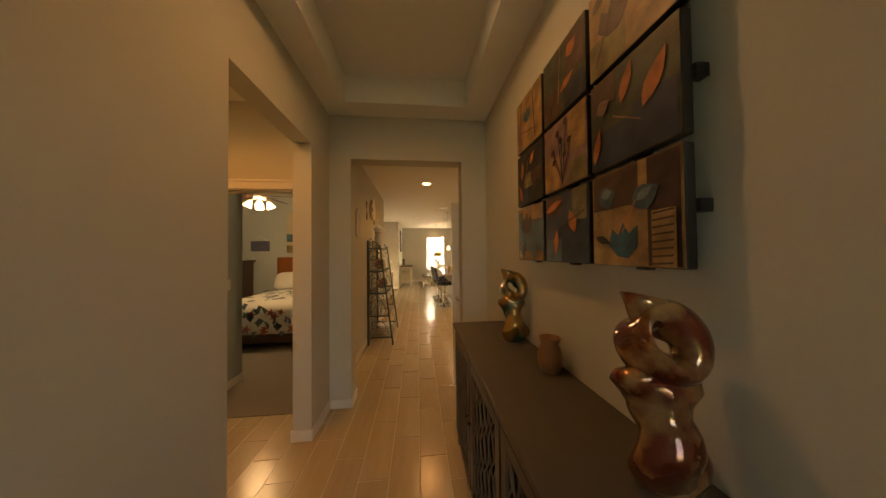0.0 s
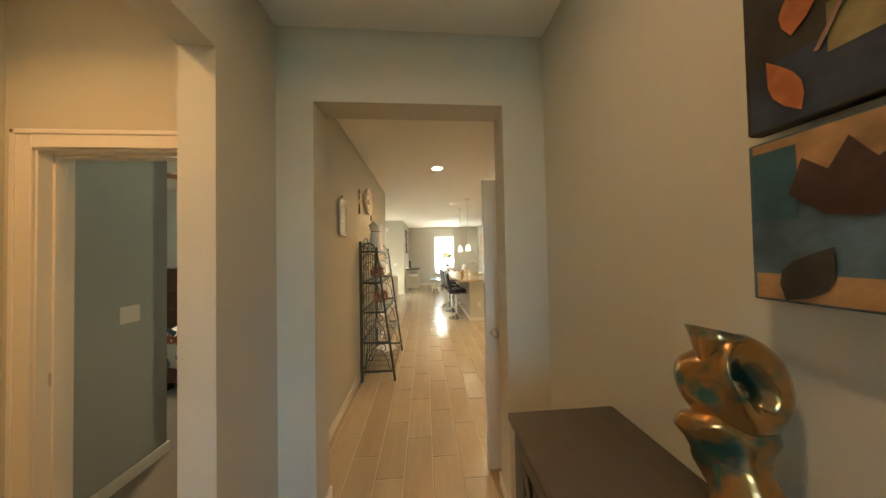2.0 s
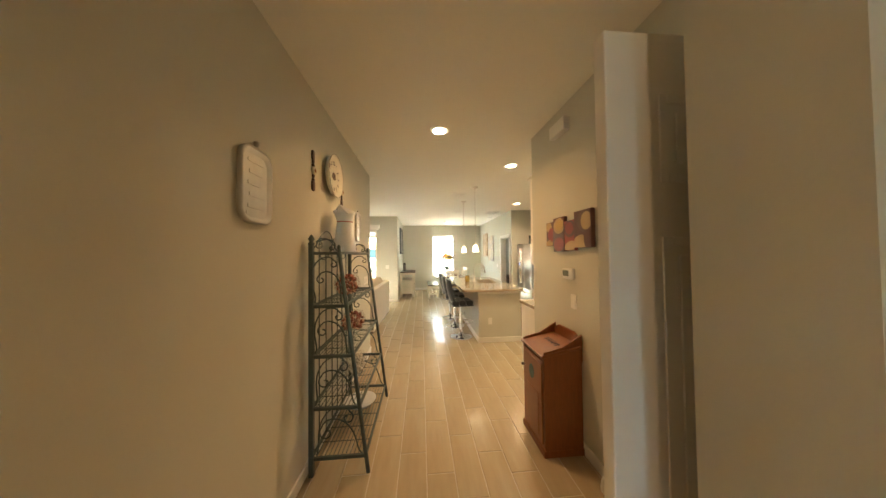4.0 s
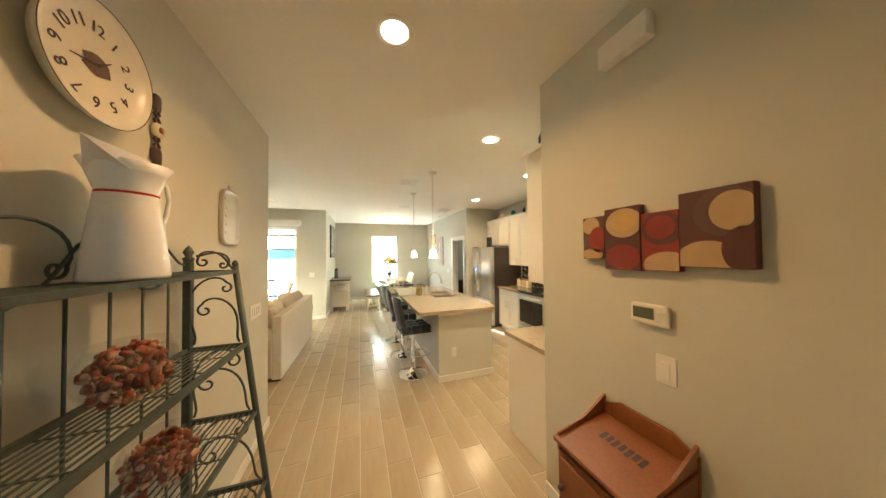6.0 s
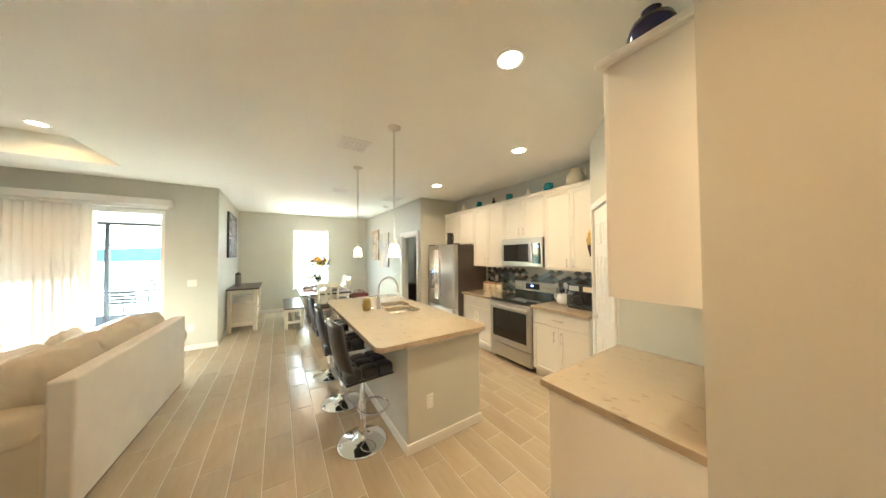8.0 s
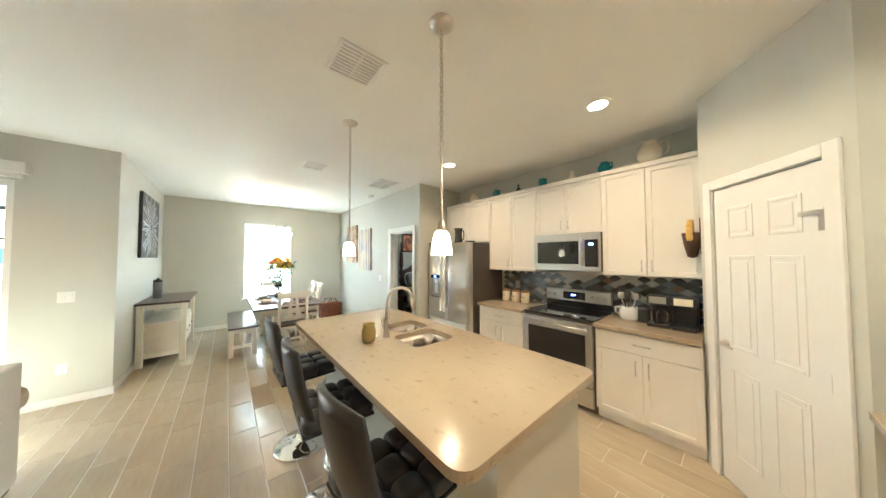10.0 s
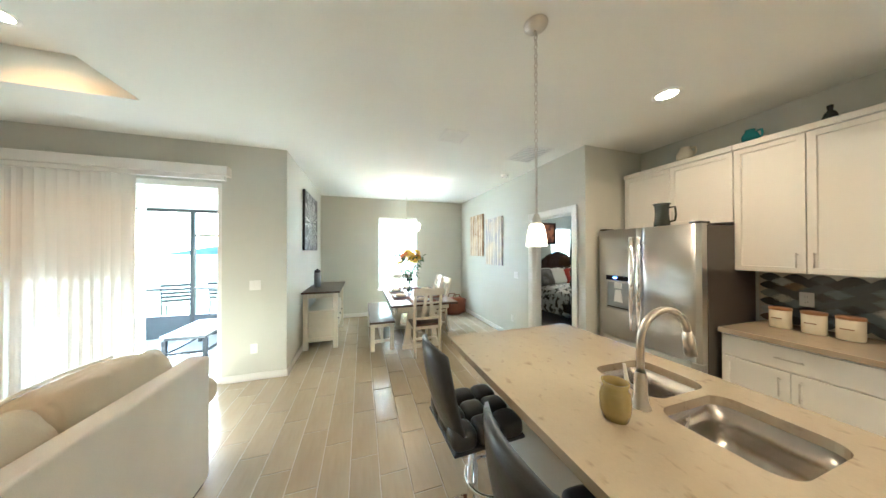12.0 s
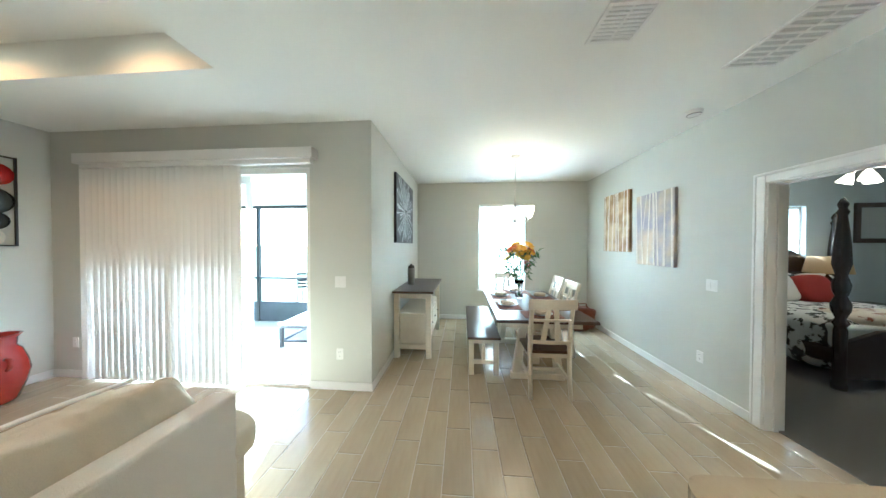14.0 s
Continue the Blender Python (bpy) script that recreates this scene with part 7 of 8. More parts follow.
part("body", box(-0.52, -0.24, 0.05, 0.52, 0.26, 1.30, 0.008), DARK_WOOD, dr_)
part("top", box(-0.56, -0.28, 1.30, 0.56, 0.28, 1.34, 0.008), DARK_WOOD, dr_)
for z in (0.10, 0.40, 0.70, 1.0):
    d = part("drawer", box(-0.48, -0.262, z, 0.48, -0.24, z + 0.27, 0.006), DARK_WOOD, dr_)
    for x in (-0.25, 0.25):
        part("knob", lathe([(0, 0.02), (0.014, 0.016), (0.007, 0)], seg=10, m=Matrix.Translation((x, -0.262, z + 0.135)) @ pose(0, 0, 0, 90, 0, 0)), NICKEL, d)
part("plinth", box(-0.50, -0.22, 0, 0.50, 0.25, 0.05), DARK_WOOD, dr_)
solid("carved_figure", lathe([(0, 0), (0.06, 0), (0.05, 0.06), (0.07, 0.16), (0.04, 0.26), (0.05, 0.34), (0.03, 0.40), (0, 0.42)], at=(-3.75, 5.95, 1.3465), seg=14), DARK_WOOD, "dark carved ornament on the dresser", "ornament")
ws = thing("hanging_sign", (-3.42, 6.298, 1.66), "slate blue rectangular sign hung by a cord", "sign")
part("board", box(-0.20, -0.02, -0.12, 0.20, 0.0, 0.11, 0.004), mat("slate_blue", (0.09, 0.10, 0.16), 0.6, stain=(8, 0.2)), ws)
part("cord", tube([(-0.16, -0.01, 0.11), (0, -0.006, 0.22), (0.16, -0.01, 0.11)], 0.003, 5), CREAM, ws)
sea = thing("seascape_painting", (-2.65, 6.298, 1.95), "tall canvas of a blue sea and pale sky", "painting")
part("canvas", box(-0.20, -0.03, -0.45, 0.20, 0, 0.45, 0.003, 1), mat("sea_sky", (0.50, 0.46, 0.36), 0.6, stain=(3, 0.2)), sea)
part("sea_band", box(-0.199, -0.0315, -0.20, 0.199, -0.0303, -0.03), INKS["teal"], sea)
part("sand_band", box(-0.199, -0.0315, -0.449, 0.199, -0.0303, -0.28), INKS["olive"], sea)


def ceiling_fan(x, y, z, label, blades, lamps_w, drop=0.30):
    t = thing("ceiling_fan", (x, y, C), label, "ceiling fan")
    part("canopy", lathe([(0, -0.05), (0.05, -0.045), (0.075, 0)], seg=20), blades[1], t)
    part("downrod", lathe([(0.012, -0.05), (0.012, -drop)], seg=10), blades[1], t)
    part("motor", lathe([(0, -drop - 0.16), (0.09, -drop - 0.15), (0.12, -drop - 0.08), (0.10, -drop), (0.03, -drop + 0.02), (0, -drop + 0.02)], seg=24), blades[1], t)
    for k in range(5):
        a = 72 * k + 12
        part("blade", prism(rounded(0.14, -0.065, 0.64, 0.065, 0.03, 3), -0.004, 0.004, pose(0, 0, -drop - 0.10, 0, 0, a) @ pose(0, 0, 0, 10, 0, 0)), blades[0], t)
    for k in range(4):
        a = radians(90 * k + 30)
        p = Vector((0.12 * math.cos(a), 0.12 * math.sin(a), -drop - 0.21))
        ar_ = part("lamp_arm", tube([(0, 0, -drop - 0.15), (p.x * 0.7, p.y * 0.7, -drop - 0.16), p], 0.008, 6), blades[1], t)
        part("shade", lathe([(0.02, 0.02), (0.03, 0), (0.05, -0.05), (0.062, -0.09), (0.055, -0.085), (0.025, 0.0)], seg=18, m=Matrix.Translation(p) @ pose(0, 0, 0, -25 * math.sin(a) * -1, -25 * math.cos(a), 0)), SHADE, ar_, "lit frosted glass shade")
    lamp("fan_bulbs", "POINT", (x, y, C - drop - 0.36), lamps_w, SOFT, 0.10)
    return t


ceiling_fan(-2.36, 4.45, C, "dark-bladed ceiling fan with four lit shades", (DARK_WOOD, NICKEL), 60)

# ---- laundry ----
def bow_front(x0, x1, y0, y1, bow, z0, z1, r=0.012):
    """A block whose front, at x0, bows out towards -x."""
    n = 12
    out = [(x1, y0), (x1, y1)] + [(x0 - bow * (1 - (2 * k / n - 1) ** 2), y1 + (y0 - y1) * k / n) for k in range(n + 1)]
    bm = prism(out[::-1], z0, z1)
    es = [e for e in bm.edges if abs(e.verts[0].co.z - z1) < 1e-5 and abs(e.verts[1].co.z - z1) < 1e-5]
    bmesh.ops.bevel(bm, geom=es, offset=r, segments=3, profile=0.5, affect="EDGES")
    return bm


GREY_GLASS = mat("grey_lid_glass", (0.10, 0.085, 0.07), 0.12, coat=0.3)
for k, (y0, nm, lab) in enumerate(((3.98, "washing_machine", "white top-load washing machine with a dark lid window"), (3.25, "dryer", "white tumble dryer beside the washer"))):
    t = thing(nm, (2.36, y0, 0), lab, "washer" if k == 0 else "dryer")
    part("cabinet", bow_front(0, 0.64, 0, 0.69, 0.035, 0.02, 0.90, 0.002), WHITE_ENAMEL, t)
    part("top_deck", bow_front(-0.008, 0.64, -0.003, 0.693, 0.045, 0.902, 0.950, 0.030), WHITE_ENAMEL, t)
    if k == 0:
        ld = part("lid", bow_front(0.13, 0.46, 0.05, 0.64, 0.0, 0.950, 0.966, 0.006), WHITE_ENAMEL, t)
        part("lid_window", box(0.17, 0.22, 0.9662, 0.42, 0.60, 0.9685, 0.001, 1), GREY_GLASS, ld, "smoky glass lid window")
        part("control_window", box(0.05, 0.30, 0.9502, 0.115, 0.46, 0.9525, 0.001, 1), GREY_GLASS, t, "dark control display")
        part("control_window", box(0.05, 0.10, 0.9502, 0.115, 0.26, 0.9525, 0.001, 1), BLACK, t, "black control display")
    bm = bm_new()
    add_prism(bm, [(0.44, 0.95), (0.64, 0.95), (0.64, 1.05), (0.60, 1.06), (0.53, 1.035), (0.47, 0.985)], 0.004, 0.686, Matrix(((1, 0, 0, 0), (0, 0, 1, 0), (0, 1, 0, 0), (0, 0, 0, 1))))
    part("console", bm, WHITE_ENAMEL, t)
    for x in (0.06, 0.58):
        for y in (0.06, 0.63):
            part("foot", lathe([(0.02, 0), (0.02, 0.02), (0, 0.02)], at=(x, y, 0), seg=10), BLACK, t)

# ---- bedroom off the dining space ----
WALNUT = mat("black_walnut", (0.030, 0.013, 0.010), 0.25, grain=(10, 0.2), coat=0.4)
mb = thing("poster_bed", (5.05, 11.30, 0.006), "dark four-poster bed with patterned white quilt", "bed")
turn = [(r * 0.85, z) for r, z in [(0.0, 0.0), (0.06, 0.0), (0.065, 0.05), (0.05, 0.09), (0.055, 0.12), (0.055, 0.62), (0.045, 0.66), (0.07, 0.70), (0.04, 0.75), (0.075, 0.83), (0.08, 0.90), (0.045, 0.98), (0.065, 1.03), (0.075, 1.10), (0.045, 1.20), (0.055, 1.24), (0.075, 1.32), (0.065, 1.55), (0.035, 1.82), (0.05, 1.86), (0.03, 1.90), (0.045, 1.94), (0.02, 2.0), (0, 2.02)]]
for x in (-0.86, 0.86):
    for y in (0.0, 1.36):
        part("bedpost", lathe(turn, at=(x, y, 0), seg=16), WALNUT, mb, "turned dark bedpost")
part("side_rail", box(-0.88, 0, 0.25, -0.82, 1.36, 0.42, 0.01), WALNUT, mb)
part("side_rail", box(0.82, 0, 0.25, 0.88, 1.36, 0.42, 0.01), WALNUT, mb)
bm = prism([(-0.82, 0.12), (0.82, 0.12), (0.82, 0.50), (0.5, 0.62), (0, 0.68), (-0.5, 0.62), (-0.82, 0.50)], -0.02, 0.02, Matrix(((1, 0, 0, 0), (0, 0, 1, 0), (0, 1, 0, 0), (0, 0, 0, 1))))
part("footboard", bm, WALNUT, mb)
bm = prism([(-0.82, 0.3), (0.82, 0.3), (0.82, 1.15), (0.6, 1.22), (0.3, 1.42), (0, 1.52), (-0.3, 1.42), (-0.6, 1.22), (-0.82, 1.15)], -0.025, 0.025, Matrix(((1, 0, 0, 0), (0, 0, 1, 1.38), (0, 1, 0, 0), (0, 0, 0, 1))))
part("headboard", bm, WALNUT, mb, "carved dark headboard")
part("mattress", box(-0.80, 0.03, 0.40, 0.80, 1.34, 0.66, 0.04, 3), QUILT, mb)
LEAFQ = mat("black_white_quilt", (0.70, 0.69, 0.66), 0.9, second=(0.05, 0.055, 0.06), mix_scale=11, mix_at=(0.52, 0.56), bump=0.3, bump_scale=40)
part("quilt", cushion(-0.90, 0.06, 0.09, 0.90, 1.20, 0.74, puff=0.12, n=12, lump=0.02), LEAFQ, mb, "white quilt with black leaf pattern")
part("throw", cushion(-0.60, 0.05, 0.55, 0.86, 0.50, 0.765, puff=0.12, n=8, lump=0.02), mat("coral_leaf_throw", (0.66, 0.60, 0.50), 0.9, second=(0.20, 0.06, 0.035), mix_scale=8, mix_at=(0.55, 0.6)), mb, "cream throw with brown leaves")
for k, (x, y, m) in enumerate(((-0.55, 1.20, QUILT), (-0.05, 1.22, LEAFQ), (0.45, 1.22, QUILT), (-0.35, 1.02, QUILT), (0.12, 1.0, mat("red_pillow", (0.26, 0.022, 0.016), 0.85, bump=0.4, bump_scale=200)), (-0.68, 0.98, DARKART))):
    part("pillow", cushion(-0.26, -0.09, -0.2, 0.26, 0.09, 0.2, puff=0.5, n=6, m=Matrix.Translation((x, y, 0.90)) @ pose(0, 0, 0, -25, 0, 5 * k - 12)), m, mb)
ns = thing("nightstand", (3.75, 12.42, 0.006), "dark wooden nightstand beside the bed", "nightstand")
part("body", box(-0.25, -0.22, 0.05, 0.25, 0.30, 0.66, 0.01), WALNUT, ns)
part("plinth", box(-0.23, -0.2, 0, 0.23, 0.28, 0.05), WALNUT, ns)
tl = thing("table_lamp", (5.55, 12.45, 0.66), "table lamp with a wide tan drum shade", "lamp")
part("base", lathe([(0, 0), (0.09, 0), (0.07, 0.04), (0.03, 0.10), (0.07, 0.24), (0.06, 0.36), (0.015, 0.42), (0.015, 0.48)], seg=18), WALNUT, tl)
part("shade", lathe([(0.22, 0.46), (0.18, 0.70), (0.175, 0.70), (0.215, 0.46)], seg=28), mat("tan_shade", (0.40, 0.28, 0.14), 0.8, grain=(80, 0.1)), tl, "tan drum shade")
n2 = thing("nightstand", (6.25, 12.42, 0.006), "dark wooden nightstand beside the bed", "nightstand")
part("body", box(-0.95, -0.22, 0.05, 0.25, 0.30, 0.654, 0.01), WALNUT, n2)
part("plinth", box(-0.9, -0.2, 0, 0.23, 0.28, 0.05), WALNUT, n2)
wn_ = thing("window_master", (5.27, BN + 0.06, 0), "small high window with white slat blinds", "window", kind="structure")
bm = bm_new()
for b in ((-0.35, 0, 1.36, -0.31, 0.06, 2.14), (0.31, 0, 1.36, 0.35, 0.06, 2.14), (-0.31, 0, 1.36, 0.31, 0.06, 1.40), (-0.31, 0, 2.10, 0.31, 0.06, 2.14)):
    add_box(bm, *b)
part("window_frame", bm, TRIM, wn_)
g = part("pane", box(-0.31, 0.03, 1.40, 0.31, 0.036, 2.10), PANE, wn_)
g.visible_shadow = False
for k in range(16):
    part("slat", box(-0.305, -0.022, 1.405 + k * 0.043, 0.305, 0.022, 1.408 + k * 0.043), TRIM, wn_).rotation_euler = (0, 0, 0)
mr = thing("framed_mirror", Matrix.Translation((6.72, BN - 0.002, 1.87)) @ SOUTHWARD, "dark wooden framed mirror on the bedroom wall", "mirror")
bm = bm_new()
for b in ((-0.44, -0.31, 0, -0.37, 0.31, 0.03), (0.37, -0.31, 0, 0.44, 0.31, 0.03), (-0.37, -0.31, 0, 0.37, -0.24, 0.03), (-0.37, 0.24, 0, 0.37, 0.31, 0.03)):
    add_box(bm, *b)
part("frame", bm, WALNUT, mr)
part("glass", box(-0.37, -0.24, 0.004, 0.37, 0.24, 0.01), mat("mirror_silver", (0.85, 0.86, 0.86), 0.03, 1.0, grain=(5, 0.005)), mr)
pc = thing("framed_picture", (4.65, BN - 0.002, 1.98), "dark framed picture of red trees above the bed", "picture")
bm = bm_new()
for b in ((-0.40, -0.03, -0.28, -0.35, 0, 0.28), (0.35, -0.03, -0.28, 0.40, 0, 0.28), (-0.35, -0.03, -0.28, 0.35, 0, -0.23), (-0.35, -0.03, 0.23, 0.35, 0, 0.28)):
    add_box(bm, *b)
part("frame", bm, WALNUT, pc)
part("print", box(-0.35, -0.012, -0.23, 0.35, -0.004, 0.23), mat("red_tree_print", (0.10, 0.03, 0.02), 0.4, second=(0.40, 0.16, 0.07), mix_scale=6), pc)
ceiling_fan(4.72, 11.5, C, "dark ceiling fan with four lit shades", (WALNUT, NICKEL), 22, drop=0.26)


# ---- doors, casings, baseboards ----
def casing(name, axis, at, a0, a1, top, side, label, w=0.075, t=0.016):
    """Flat moulded trim round an opening from a0 to a1, on the face at `at`; side is the way it stands out."""
    bm = bm_new()
    o0, o1 = sorted((at, at + side * t))
    i0, i1 = sorted((at, at + side * (t + 0.006)))
    for b, wide in (((a0 - w, 0, a0 + 0.008, top + w), 0), ((a1 - 0.008, 0, a1 + w, top + w), 0), ((a0 + 0.008, top - 0.008, a1 - 0.008, top + w), 0),
                    ((a0 - w, 0, a0 - w + 0.022, top + w), 1), ((a1 + w - 0.022, 0, a1 + w, top + w), 1), ((a0 - w, top + w - 0.022, a1 + w, top + w), 1)):
        p0, p1 = (i0, i1) if wide else (o0, o1)
        if axis == "y":
            add_box(bm, p0, b[0], b[1], p1, b[2], b[3], 0.003, 1)
        else:
            add_box(bm, b[0], p0, b[1], b[2], p1, b[3], 0.003, 1)
    return solid(name, bm, TRIM, label, "door casing", kind="structure")


def jamb(name, axis, c0, c1, a0, a1, top, label):
    """The lining of an opening through a wall between c0 and c1."""
    bm = bm_new()
    for b in ((a0, 0.0, a0 + 0.018, top), (a1 - 0.018, 0.0, a1, top), (a0 + 0.018, top - 0.018, a1 - 0.018, top)):
        if axis == "y":
            add_box(bm, c0, b[0], b[1], c1, b[2], b[3])
        else:
            add_box(bm, b[0], c0, b[1], b[2], c1, b[3])
    mid = (c0 + c1) / 2
    for b in ((a0 + 0.018, 0.0, a0 + 0.030, top - 0.018), (a1 - 0.030, 0.0, a1 - 0.018, top - 0.018), (a0 + 0.030, top - 0.030, a1 - 0.030, top - 0.018)):
        if axis == "y":
            add_box(bm, mid - 0.015, b[0], b[1], mid + 0.02, b[2], b[3])
        else:
            add_box(bm, b[0], mid - 0.015, b[1], b[2], mid + 0.02, b[3])
    return solid(name, bm, TRIM, label, "door jamb", kind="structure")


casing("casing_laundry", "y", 1.31, 3.06, 3.87, DOOR, -1, "white laundry door casing")
jamb("jamb_laundry", "y", 1.308, 1.432, 3.06, 3.87, DOOR, "white laundry door jamb")
casing("casing_master", "y", 2.70, 9.82, 10.61, DOOR, -1, "white bedroom door casing")
jamb("jamb_master", "y", 2.698, 2.852, 9.82, 10.61, DOOR, "white bedroom door jamb")
casing("casing_bedroom", "x", 2.57, -1.70, -0.94, DOOR, -1, "white bedroom door casing")
jamb("jamb_bedroom", "x", 2.568, 2.692, -1.70, -0.94, DOOR, "white bedroom door jamb")
sp_ = thing("strike_plate", (1.37, 3.852, 0.95), "small steel strike plate in the door jamb", "strike plate")
part("plate", box(-0.018, -0.0025, -0.035, 0.012, 0.0, 0.035), NICKEL, sp_)
# no hole is cut: a black patch stands for the shade inside it
part("latch_hole", box(-0.010, -0.0032, -0.013, 0.004, -0.0026, 0.013), BLACK, sp_)
sp_ = thing("strike_plate", (-1.682, 2.62, 0.95), "small steel strike plate in the door jamb", "strike plate")
part("plate", box(0.0, -0.015, -0.03, 0.0025, 0.015, 0.03), NICKEL, sp_)


def panel_door(name, m, w, h, label, knob_x, lever=False):
    """A six-panel door leaf in its own x and z, 35 mm thick, front at y = 0."""
    t = thing(name, m, label, "door", kind="structure")
    part("leaf", box(0, 0, 0.012, w, 0.035, h, 0.002, 1), TRIM, t)
    st_ = w * 0.15
    cols_ = ((st_, w / 2 - st_ * 0.4), (w / 2 + st_ * 0.4, w - st_))
    for z0, z1 in ((0.22, 0.80), (0.94, 1.56), (1.68, h - 0.14)):
        for x0, x1 in cols_:
            for y0, y1 in ((-0.004, 0.0), (0.035, 0.039)):
                bm = bm_new()
                for b in ((x0, z0, x0 + 0.02, z1), (x1 - 0.02, z0, x1, z1), (x0 + 0.02, z0, x1 - 0.02, z0 + 0.02), (x0 + 0.02, z1 - 0.02, x1 - 0.02, z1)):
                    add_box(bm, b[0], y0, b[1], b[2], y1, b[3], 0.0015, 1)
                add_box(bm, x0 + 0.04, y0, z0 + 0.04, x1 - 0.04, y1, z1 - 0.04, 0.0015, 1)
                part("panel", bm, TRIM, t)
    for s, y in ((-1, 0.0), (1, 0.035)):
        if lever:
            bm = lathe([(0.026, 0), (0.026, 0.008), (0.010, 0.012), (0.010, 0.045), (0, 0.045)], seg=16, m=Matrix.Translation((knob_x, y, 0.95)) @ pose(0, 0, 0, -90 * s, 0, 0))
            add_tube(bm, [(knob_x, y + s * 0.04, 0.95), (knob_x + (0.10 if knob_x < w / 2 else -0.10), y + s * 0.045, 0.945)], [0.009, 0.006], 8)
        else:
            bm = lathe([(0.03, 0), (0.03, 0.006), (0.012, 0.010), (0.012, 0.03), (0.026, 0.042), (0.028, 0.055), (0.018, 0.066), (0, 0.068)], seg=20, m=Matrix.Translation((knob_x, y, 0.95)) @ pose(0, 0, 0, -90 * s, 0, 0))
        part("door_lever" if lever else "door_knob", bm, NICKEL, t, "brushed nickel door lever" if lever else "brushed nickel door knob")
    return t


panel_door("door_laundry", pose(0.490, 3.022, 0), 0.815, 2.015, "white panelled laundry door standing open", 0.06)
pd = panel_door("door_pantry", PANTRY @ pose(0.125, 0.004, 0), pl - 0.25, 2.026, "white six-panel pantry door, closed", 0.06, lever=True)
for z in (0.25, 0.95, 1.75):
    part("hinge", box(pl - 0.255, -0.006, z - 0.045, pl - 0.238, 0.004, z + 0.045), NICKEL, pd)
part("door_hook", box(pl - 0.36, -0.008, 1.76, pl - 0.25, -0.0045, 1.785), NICKEL, pd)
part("door_hook", box(pl - 0.275, -0.008, 1.68, pl - 0.25, -0.0045, 1.76), NICKEL, pd)
bm = bm_new()
for b in ((0.05, 0.115, 0, DOOR + 0.07), (pl - 0.115, pl - 0.05, 0, DOOR + 0.07)):
    add_box(bm, b[0], -0.016, b[2], b[1], 0.0, b[3], 0.003, 1)
add_box(bm, 0.115, -0.016, DOOR + 0.005, pl - 0.115, 0.0, DOOR + 0.07, 0.003, 1)
solid("casing_pantry", bm, TRIM, "white pantry door casing", "door casing", kind="structure", m=PANTRY)

BH, BT = 0.085, 0.014


def baseboard(name, x0, y0, x1, y1):
    bm = box(x0, y0, 0, x1, y1, BH, 0.004, 2)
    return solid(name, bm, TRIM, "white painted baseboard along the wall", "baseboard", kind="structure")


for i, b in enumerate(((-0.73, -2, -0.73 + BT, 1.45), (-0.87 - BT, 2.33 - BT, -0.73 + BT, 2.33), (-0.73, 2.33, -0.73 + BT, 2.73), (-0.73, 2.73 - BT, -0.53, 2.73), (-0.53, 2.73 - BT, -0.53 + BT, 2.91 + BT), (-0.73 + BT, 2.91, -0.53, 2.91 + BT),
                      (0.55, 2.73 - BT, 0.80, 2.73), (0.55 - BT, 2.73 - BT, 0.55, 2.91 + BT), (0.55, 2.91, 1.31, 2.91 + BT), (0.80 - BT, -2, 0.80, 2.73 - BT), (-0.73, 2.91, -0.73 + BT, 6.60 + BT), (-0.87, 6.60, -0.73, 6.60 + BT),
                      (1.31 - BT, 3.95, 1.31, 5.18), (-4.45, 10.88 - BT, -4.0, 10.88), (-1.36, 10.88 - BT, -0.70 + BT, 10.88), (-0.70, 10.88, -0.70 + BT, 13.54), (-0.70 + BT, 13.54 - BT, 2.70, 13.54), (2.70 - BT, 10.69, 2.70, 13.54 - BT),
                      (2.70 - BT, 9.634 - BT, 2.70, 9.74), (-4.45, 6.60, -4.45 + BT, 10.88 - BT), (-4.45 + BT, 6.60, -0.87, 6.60 + BT), (-1.82, 1.0, -1.82 + BT, 2.57), (-1.95, 2.70, -1.95 + BT, 3.43 + BT), (-2.05, 3.43, -1.95, 3.43 + BT), (-5.0, 6.30 - BT, -0.90, 6.30),
                      (2.85, 10.69, 2.85 + BT, BN - BT), (2.85, BN - BT, 7.2, BN), (7.2 - BT, 8.7, 7.2, BN - BT), (1.43, 4.98 - BT, 3.05, 4.98), (2.40 - BT, 5.84, 2.40, 5.80))):
    if b[3] > b[1] and b[2] > b[0]:
        baseboard("baseboard", *b)


# ---- ceiling fittings ----
def downlight(x, y, z, watts, label="round recessed ceiling light, lit", colour=SOFT):
    t = thing("recessed_light", (x, y, z), label, "ceiling light", "recessed ceiling lights")
    part("trim_ring", lathe([(0.095, 0), (0.095, -0.006), (0.072, -0.010), (0.068, -0.004), (0.068, 0)], seg=32), TRIM, t)
    part("lens", lathe([(0.0, -0.006), (0.068, -0.005), (0.068, -0.001), (0, -0.001)], seg=32), LIT, t, "glowing lens")
    lamp("downlight", "AREA", (x, y, z - 0.014), watts, colour, 0.13, spread=145)
    return t


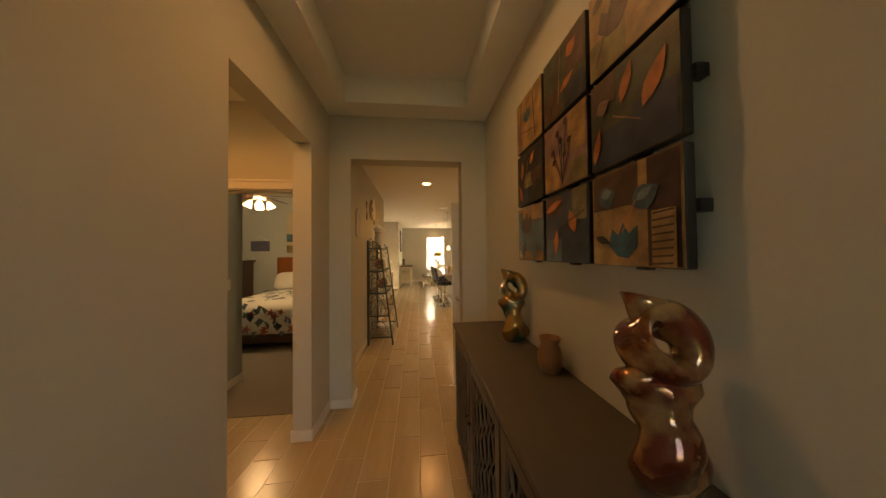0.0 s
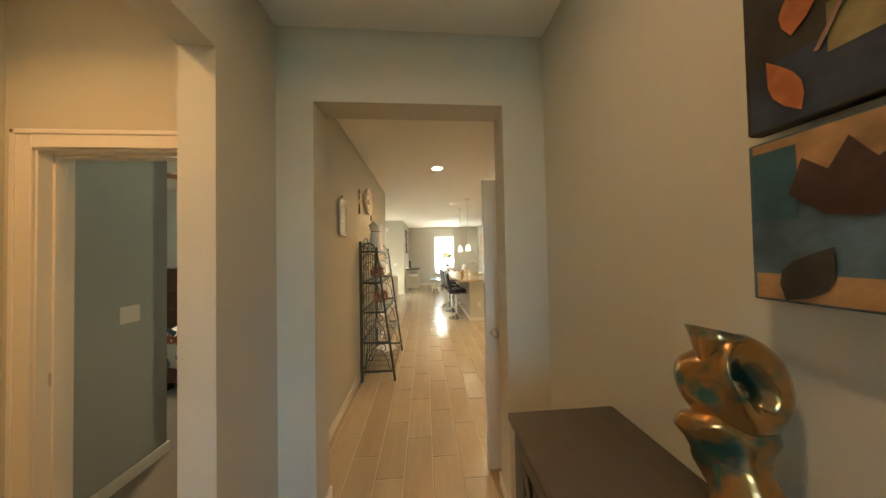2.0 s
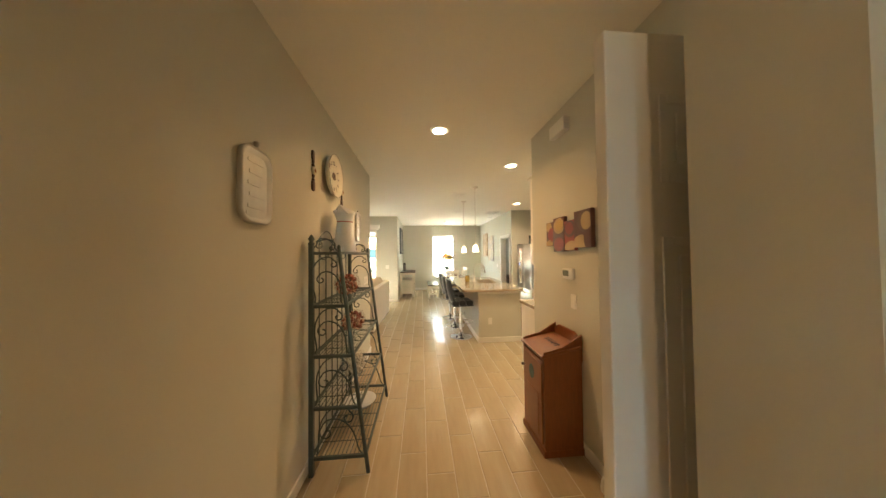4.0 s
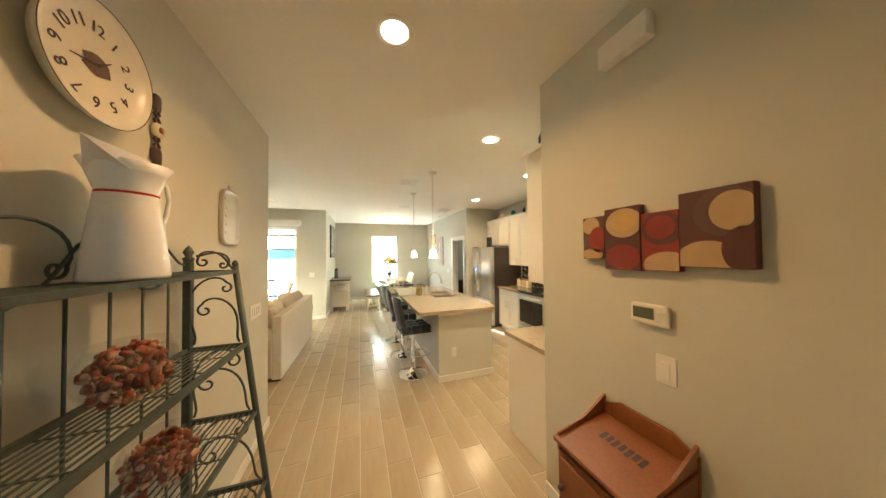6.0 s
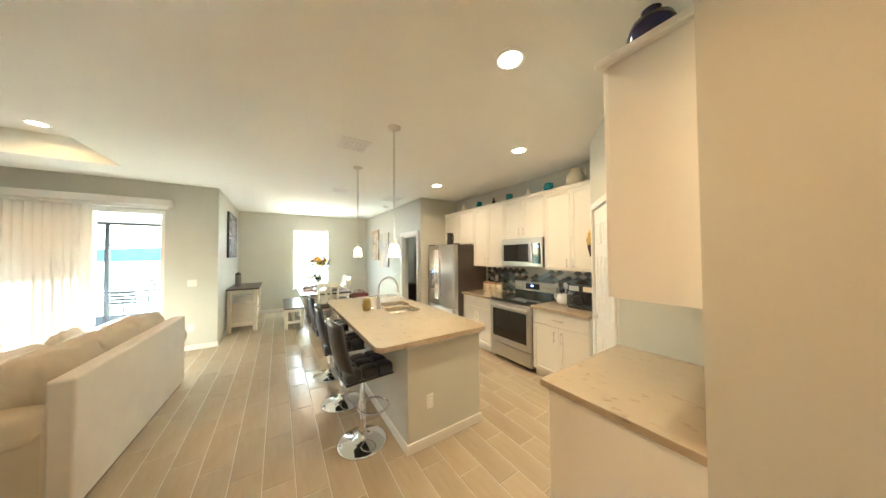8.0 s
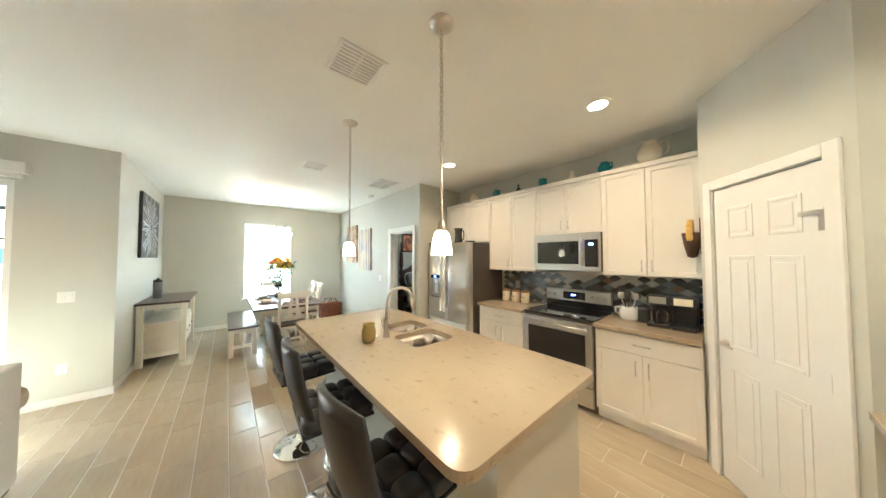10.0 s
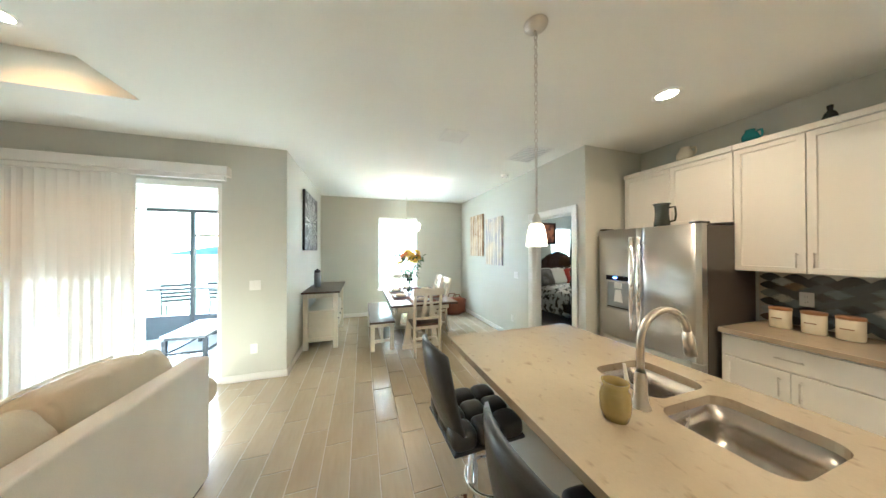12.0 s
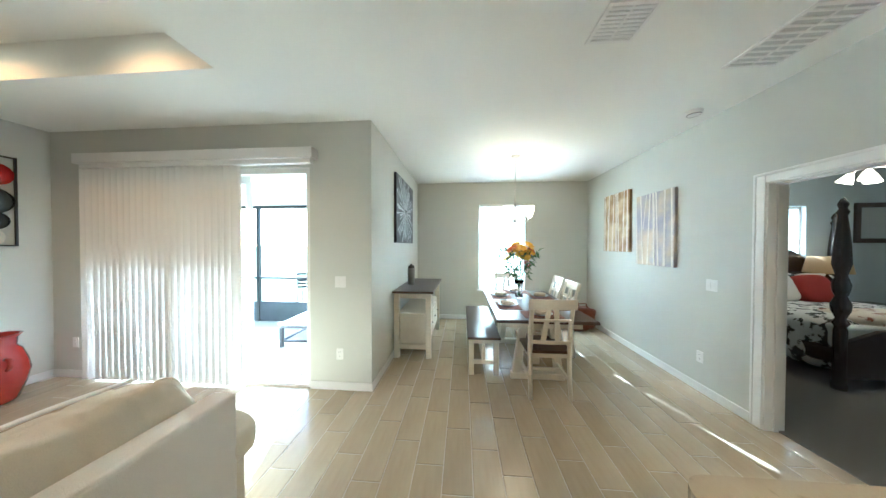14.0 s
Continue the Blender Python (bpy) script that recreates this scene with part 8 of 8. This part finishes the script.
downlight(0.285, 5.05, C, 15, colour=(1.0, 0.49, 0.18))
downlight(1.386, 6.01, C, 14)
downlight(2.53, 6.90, C, 12, colour=(1.0, 0.62, 0.32))
downlight(2.51, 8.68, C, 13, colour=(1.0, 0.62, 0.32))
downlight(-2.05, 9.72, C + 0.28, 6, colour=(1.0, 0.40, 0.10))
# these two tray lights are unseen, added for the tray's warm glow
downlight(-3.3, 9.72, C + 0.28, 6, colour=(1.0, 0.40, 0.10))
downlight(-2.05, 7.85, C + 0.28, 6, colour=(1.0, 0.40, 0.10))
downlight(-1.35, 1.75, C, 9.5, "round recessed lobby light, warm and lit", (1.0, 0.43, 0.12))
downlight(0.02, 1.50, C + 0.24, 7.5, "round recessed foyer light, dim and warm", (1.0, 0.52, 0.22))
downlight(2.2, 3.8, C, 9, "round recessed laundry light, warm and lit", WARM)


def grille(name, x, y, w, h, n, label, slant=True):
    t = thing(name, (x, y, C), label, "ceiling vent")
    bm = bm_new()
    for b in ((-w / 2, -h / 2, -w / 2 + 0.025, h / 2), (w / 2 - 0.025, -h / 2, w / 2, h / 2), (-w / 2 + 0.025, -h / 2, w / 2 - 0.025, -h / 2 + 0.025), (-w / 2 + 0.025, h / 2 - 0.025, w / 2 - 0.025, h / 2)):
        add_box(bm, b[0], b[1], -0.010, b[2], b[3], 0, 0.002, 1)
    part("frame", bm, TRIM, t)
    # grey sheet behind the slats, the duct's shade put into its colour
    part("backing", box(-w / 2 + 0.025, -h / 2 + 0.025, -0.002, w / 2 - 0.025, h / 2 - 0.025, 0), mat("vent_shadow", (0.58, 0.58, 0.56), 0.9) if "vent_shadow" not in bpy.data.materials else bpy.data.materials["vent_shadow"], t)
    for k in range(n):
        yy = -h / 2 + 0.03 + (h - 0.06) * (k + 0.5) / n
        part("slat", box(-w / 2 + 0.026, -0.008, -0.0075, w / 2 - 0.026, 0.008, -0.0025), TRIM, t).location = (0, yy, 0)
    part("divider", box(-0.006, -h / 2 + 0.026, -0.009, 0.006, h / 2 - 0.026, -0.0022), TRIM, t)
    return t


grille("supply_vent", 0.875, 7.76, 0.30, 0.30, 8, "square white ceiling air vent")
grille("supply_vent", 1.14, 9.89, 0.28, 0.28, 8, "square white ceiling air vent")
grille("return_grille", 2.26, 10.08, 0.36, 0.50, 9, "large white return air grille")
sm = thing("smoke_detector", (2.43, 10.95, C), "round white smoke detector on the ceiling", "smoke detector")
part("body", lathe([(0, -0.035), (0.05, -0.033), (0.065, -0.02), (0.068, 0)], seg=28), WHITE_PLASTIC, sm)
part("vent_ring", lathe([(0.052, -0.034), (0.055, -0.030), (0.050, -0.031)], seg=28), BLACK, sm)

fw = thing("window_entry", (0, -2.07, 0), "tall clear glazed entry panel", "window", kind="structure")
bm = bm_new()
for b in ((-0.45, -0.03, 0.15, -0.40, 0.03, 2.30), (0.40, -0.03, 0.15, 0.45, 0.03, 2.30), (-0.40, -0.03, 0.15, 0.40, 0.03, 0.20), (-0.40, -0.03, 2.25, 0.40, 0.03, 2.30)):
    add_box(bm, *b)
part("window_frame", bm, TRIM, fw)
g = part("pane", box(-0.40, -0.004, 0.20, 0.40, 0.004, 2.25), PANE, fw)
g.visible_shadow = False


# ---- floor planks ----
PW, PL, GAP, X_OFF = 0.1960, 0.5560, 0.007, 0.110
floor_ob = bpy.data.objects["floor"]
plank_mesh = mesh_of("plank", box(GAP / 2, GAP / 2, -0.006, PW - GAP / 2, PL - GAP / 2, 0.0, 0.0018, 1), PLANK)
tiled = ((-0.75, -2.0, 0.82, 2.75), (-0.53, 2.6, 0.55, 3.0), (-0.73, 2.85, 1.36, 6.6), (-1.82, 1.0, -0.73, 2.69), (-0.86, 6.6, 3.63, 9.66), (1.30, 5.18, 3.63, 6.7), (-0.70, 9.6, 2.76, 13.54), (-4.45, 6.6, -0.80, 10.95), (1.3, 2.91, 3.05, 4.98))


def inside(x, y):
    return any(a <= x <= c and b <= y <= d for a, b, c, d in tiled)


singles, verts, faces = 0, [], []
cells = []
for i in range(-24, 20):
    shift = (0.406 - 0.2 * i) % PL
    for j in range(-5, 26):
        x, y = X_OFF + i * PW, j * PL + shift
        if inside(x + PW / 2, y + PL / 2) or inside(x + 0.02, y + 0.05) or inside(x + PW - 0.02, y + PL - 0.05):
            cells.append((x, y))
cells.sort(key=lambda c: (abs(c[0] - 0.2) + (0 if 4.5 < c[1] < 12 else 2)))
for x, y in cells:
    if singles < 300:
        ob = new("plank", plank_mesh)
        ob.parent, ob.location = floor_ob, (x, y, 0)
        singles += 1
    else:
        g, n = GAP / 2, len(verts)
        for z, e in ((-0.006, 0), (-0.0018, 0), (0.0, 0.0018)):
            verts += [(x + g + e, y + g + e, z), (x + PW - g - e, y + g + e, z), (x + PW - g - e, y + PL - g - e, z), (x + g + e, y + PL - g - e, z)]
        for k in (0, 4):
            faces += [(n + k + a, n + k + (a + 1) % 4, n + k + 4 + (a + 1) % 4, n + k + 4 + a) for a in range(4)]
        faces.append((n + 8, n + 9, n + 10, n + 11))
PLANK_FAR = mat("wood_look_tile_far", (0.415, 0.340, 0.230), 0.22, grain=(5, 0.10), stain=(1.2, 0.07), bump=0.03, bump_scale=10, random_value=0.13, island=True,
                stretch=(6, 0.8, 6), second=(0.465, 0.400, 0.285), mix_scale=1.5, mix_at=(0.28, 0.70), rough_var=0.03)
me = bpy.data.meshes.new("planks")
me.from_pydata(verts, [], faces)
me.materials.append(PLANK_FAR)
ob = new("planks", me)
ob.parent = floor_ob
tagged(ob, kind="stuff")
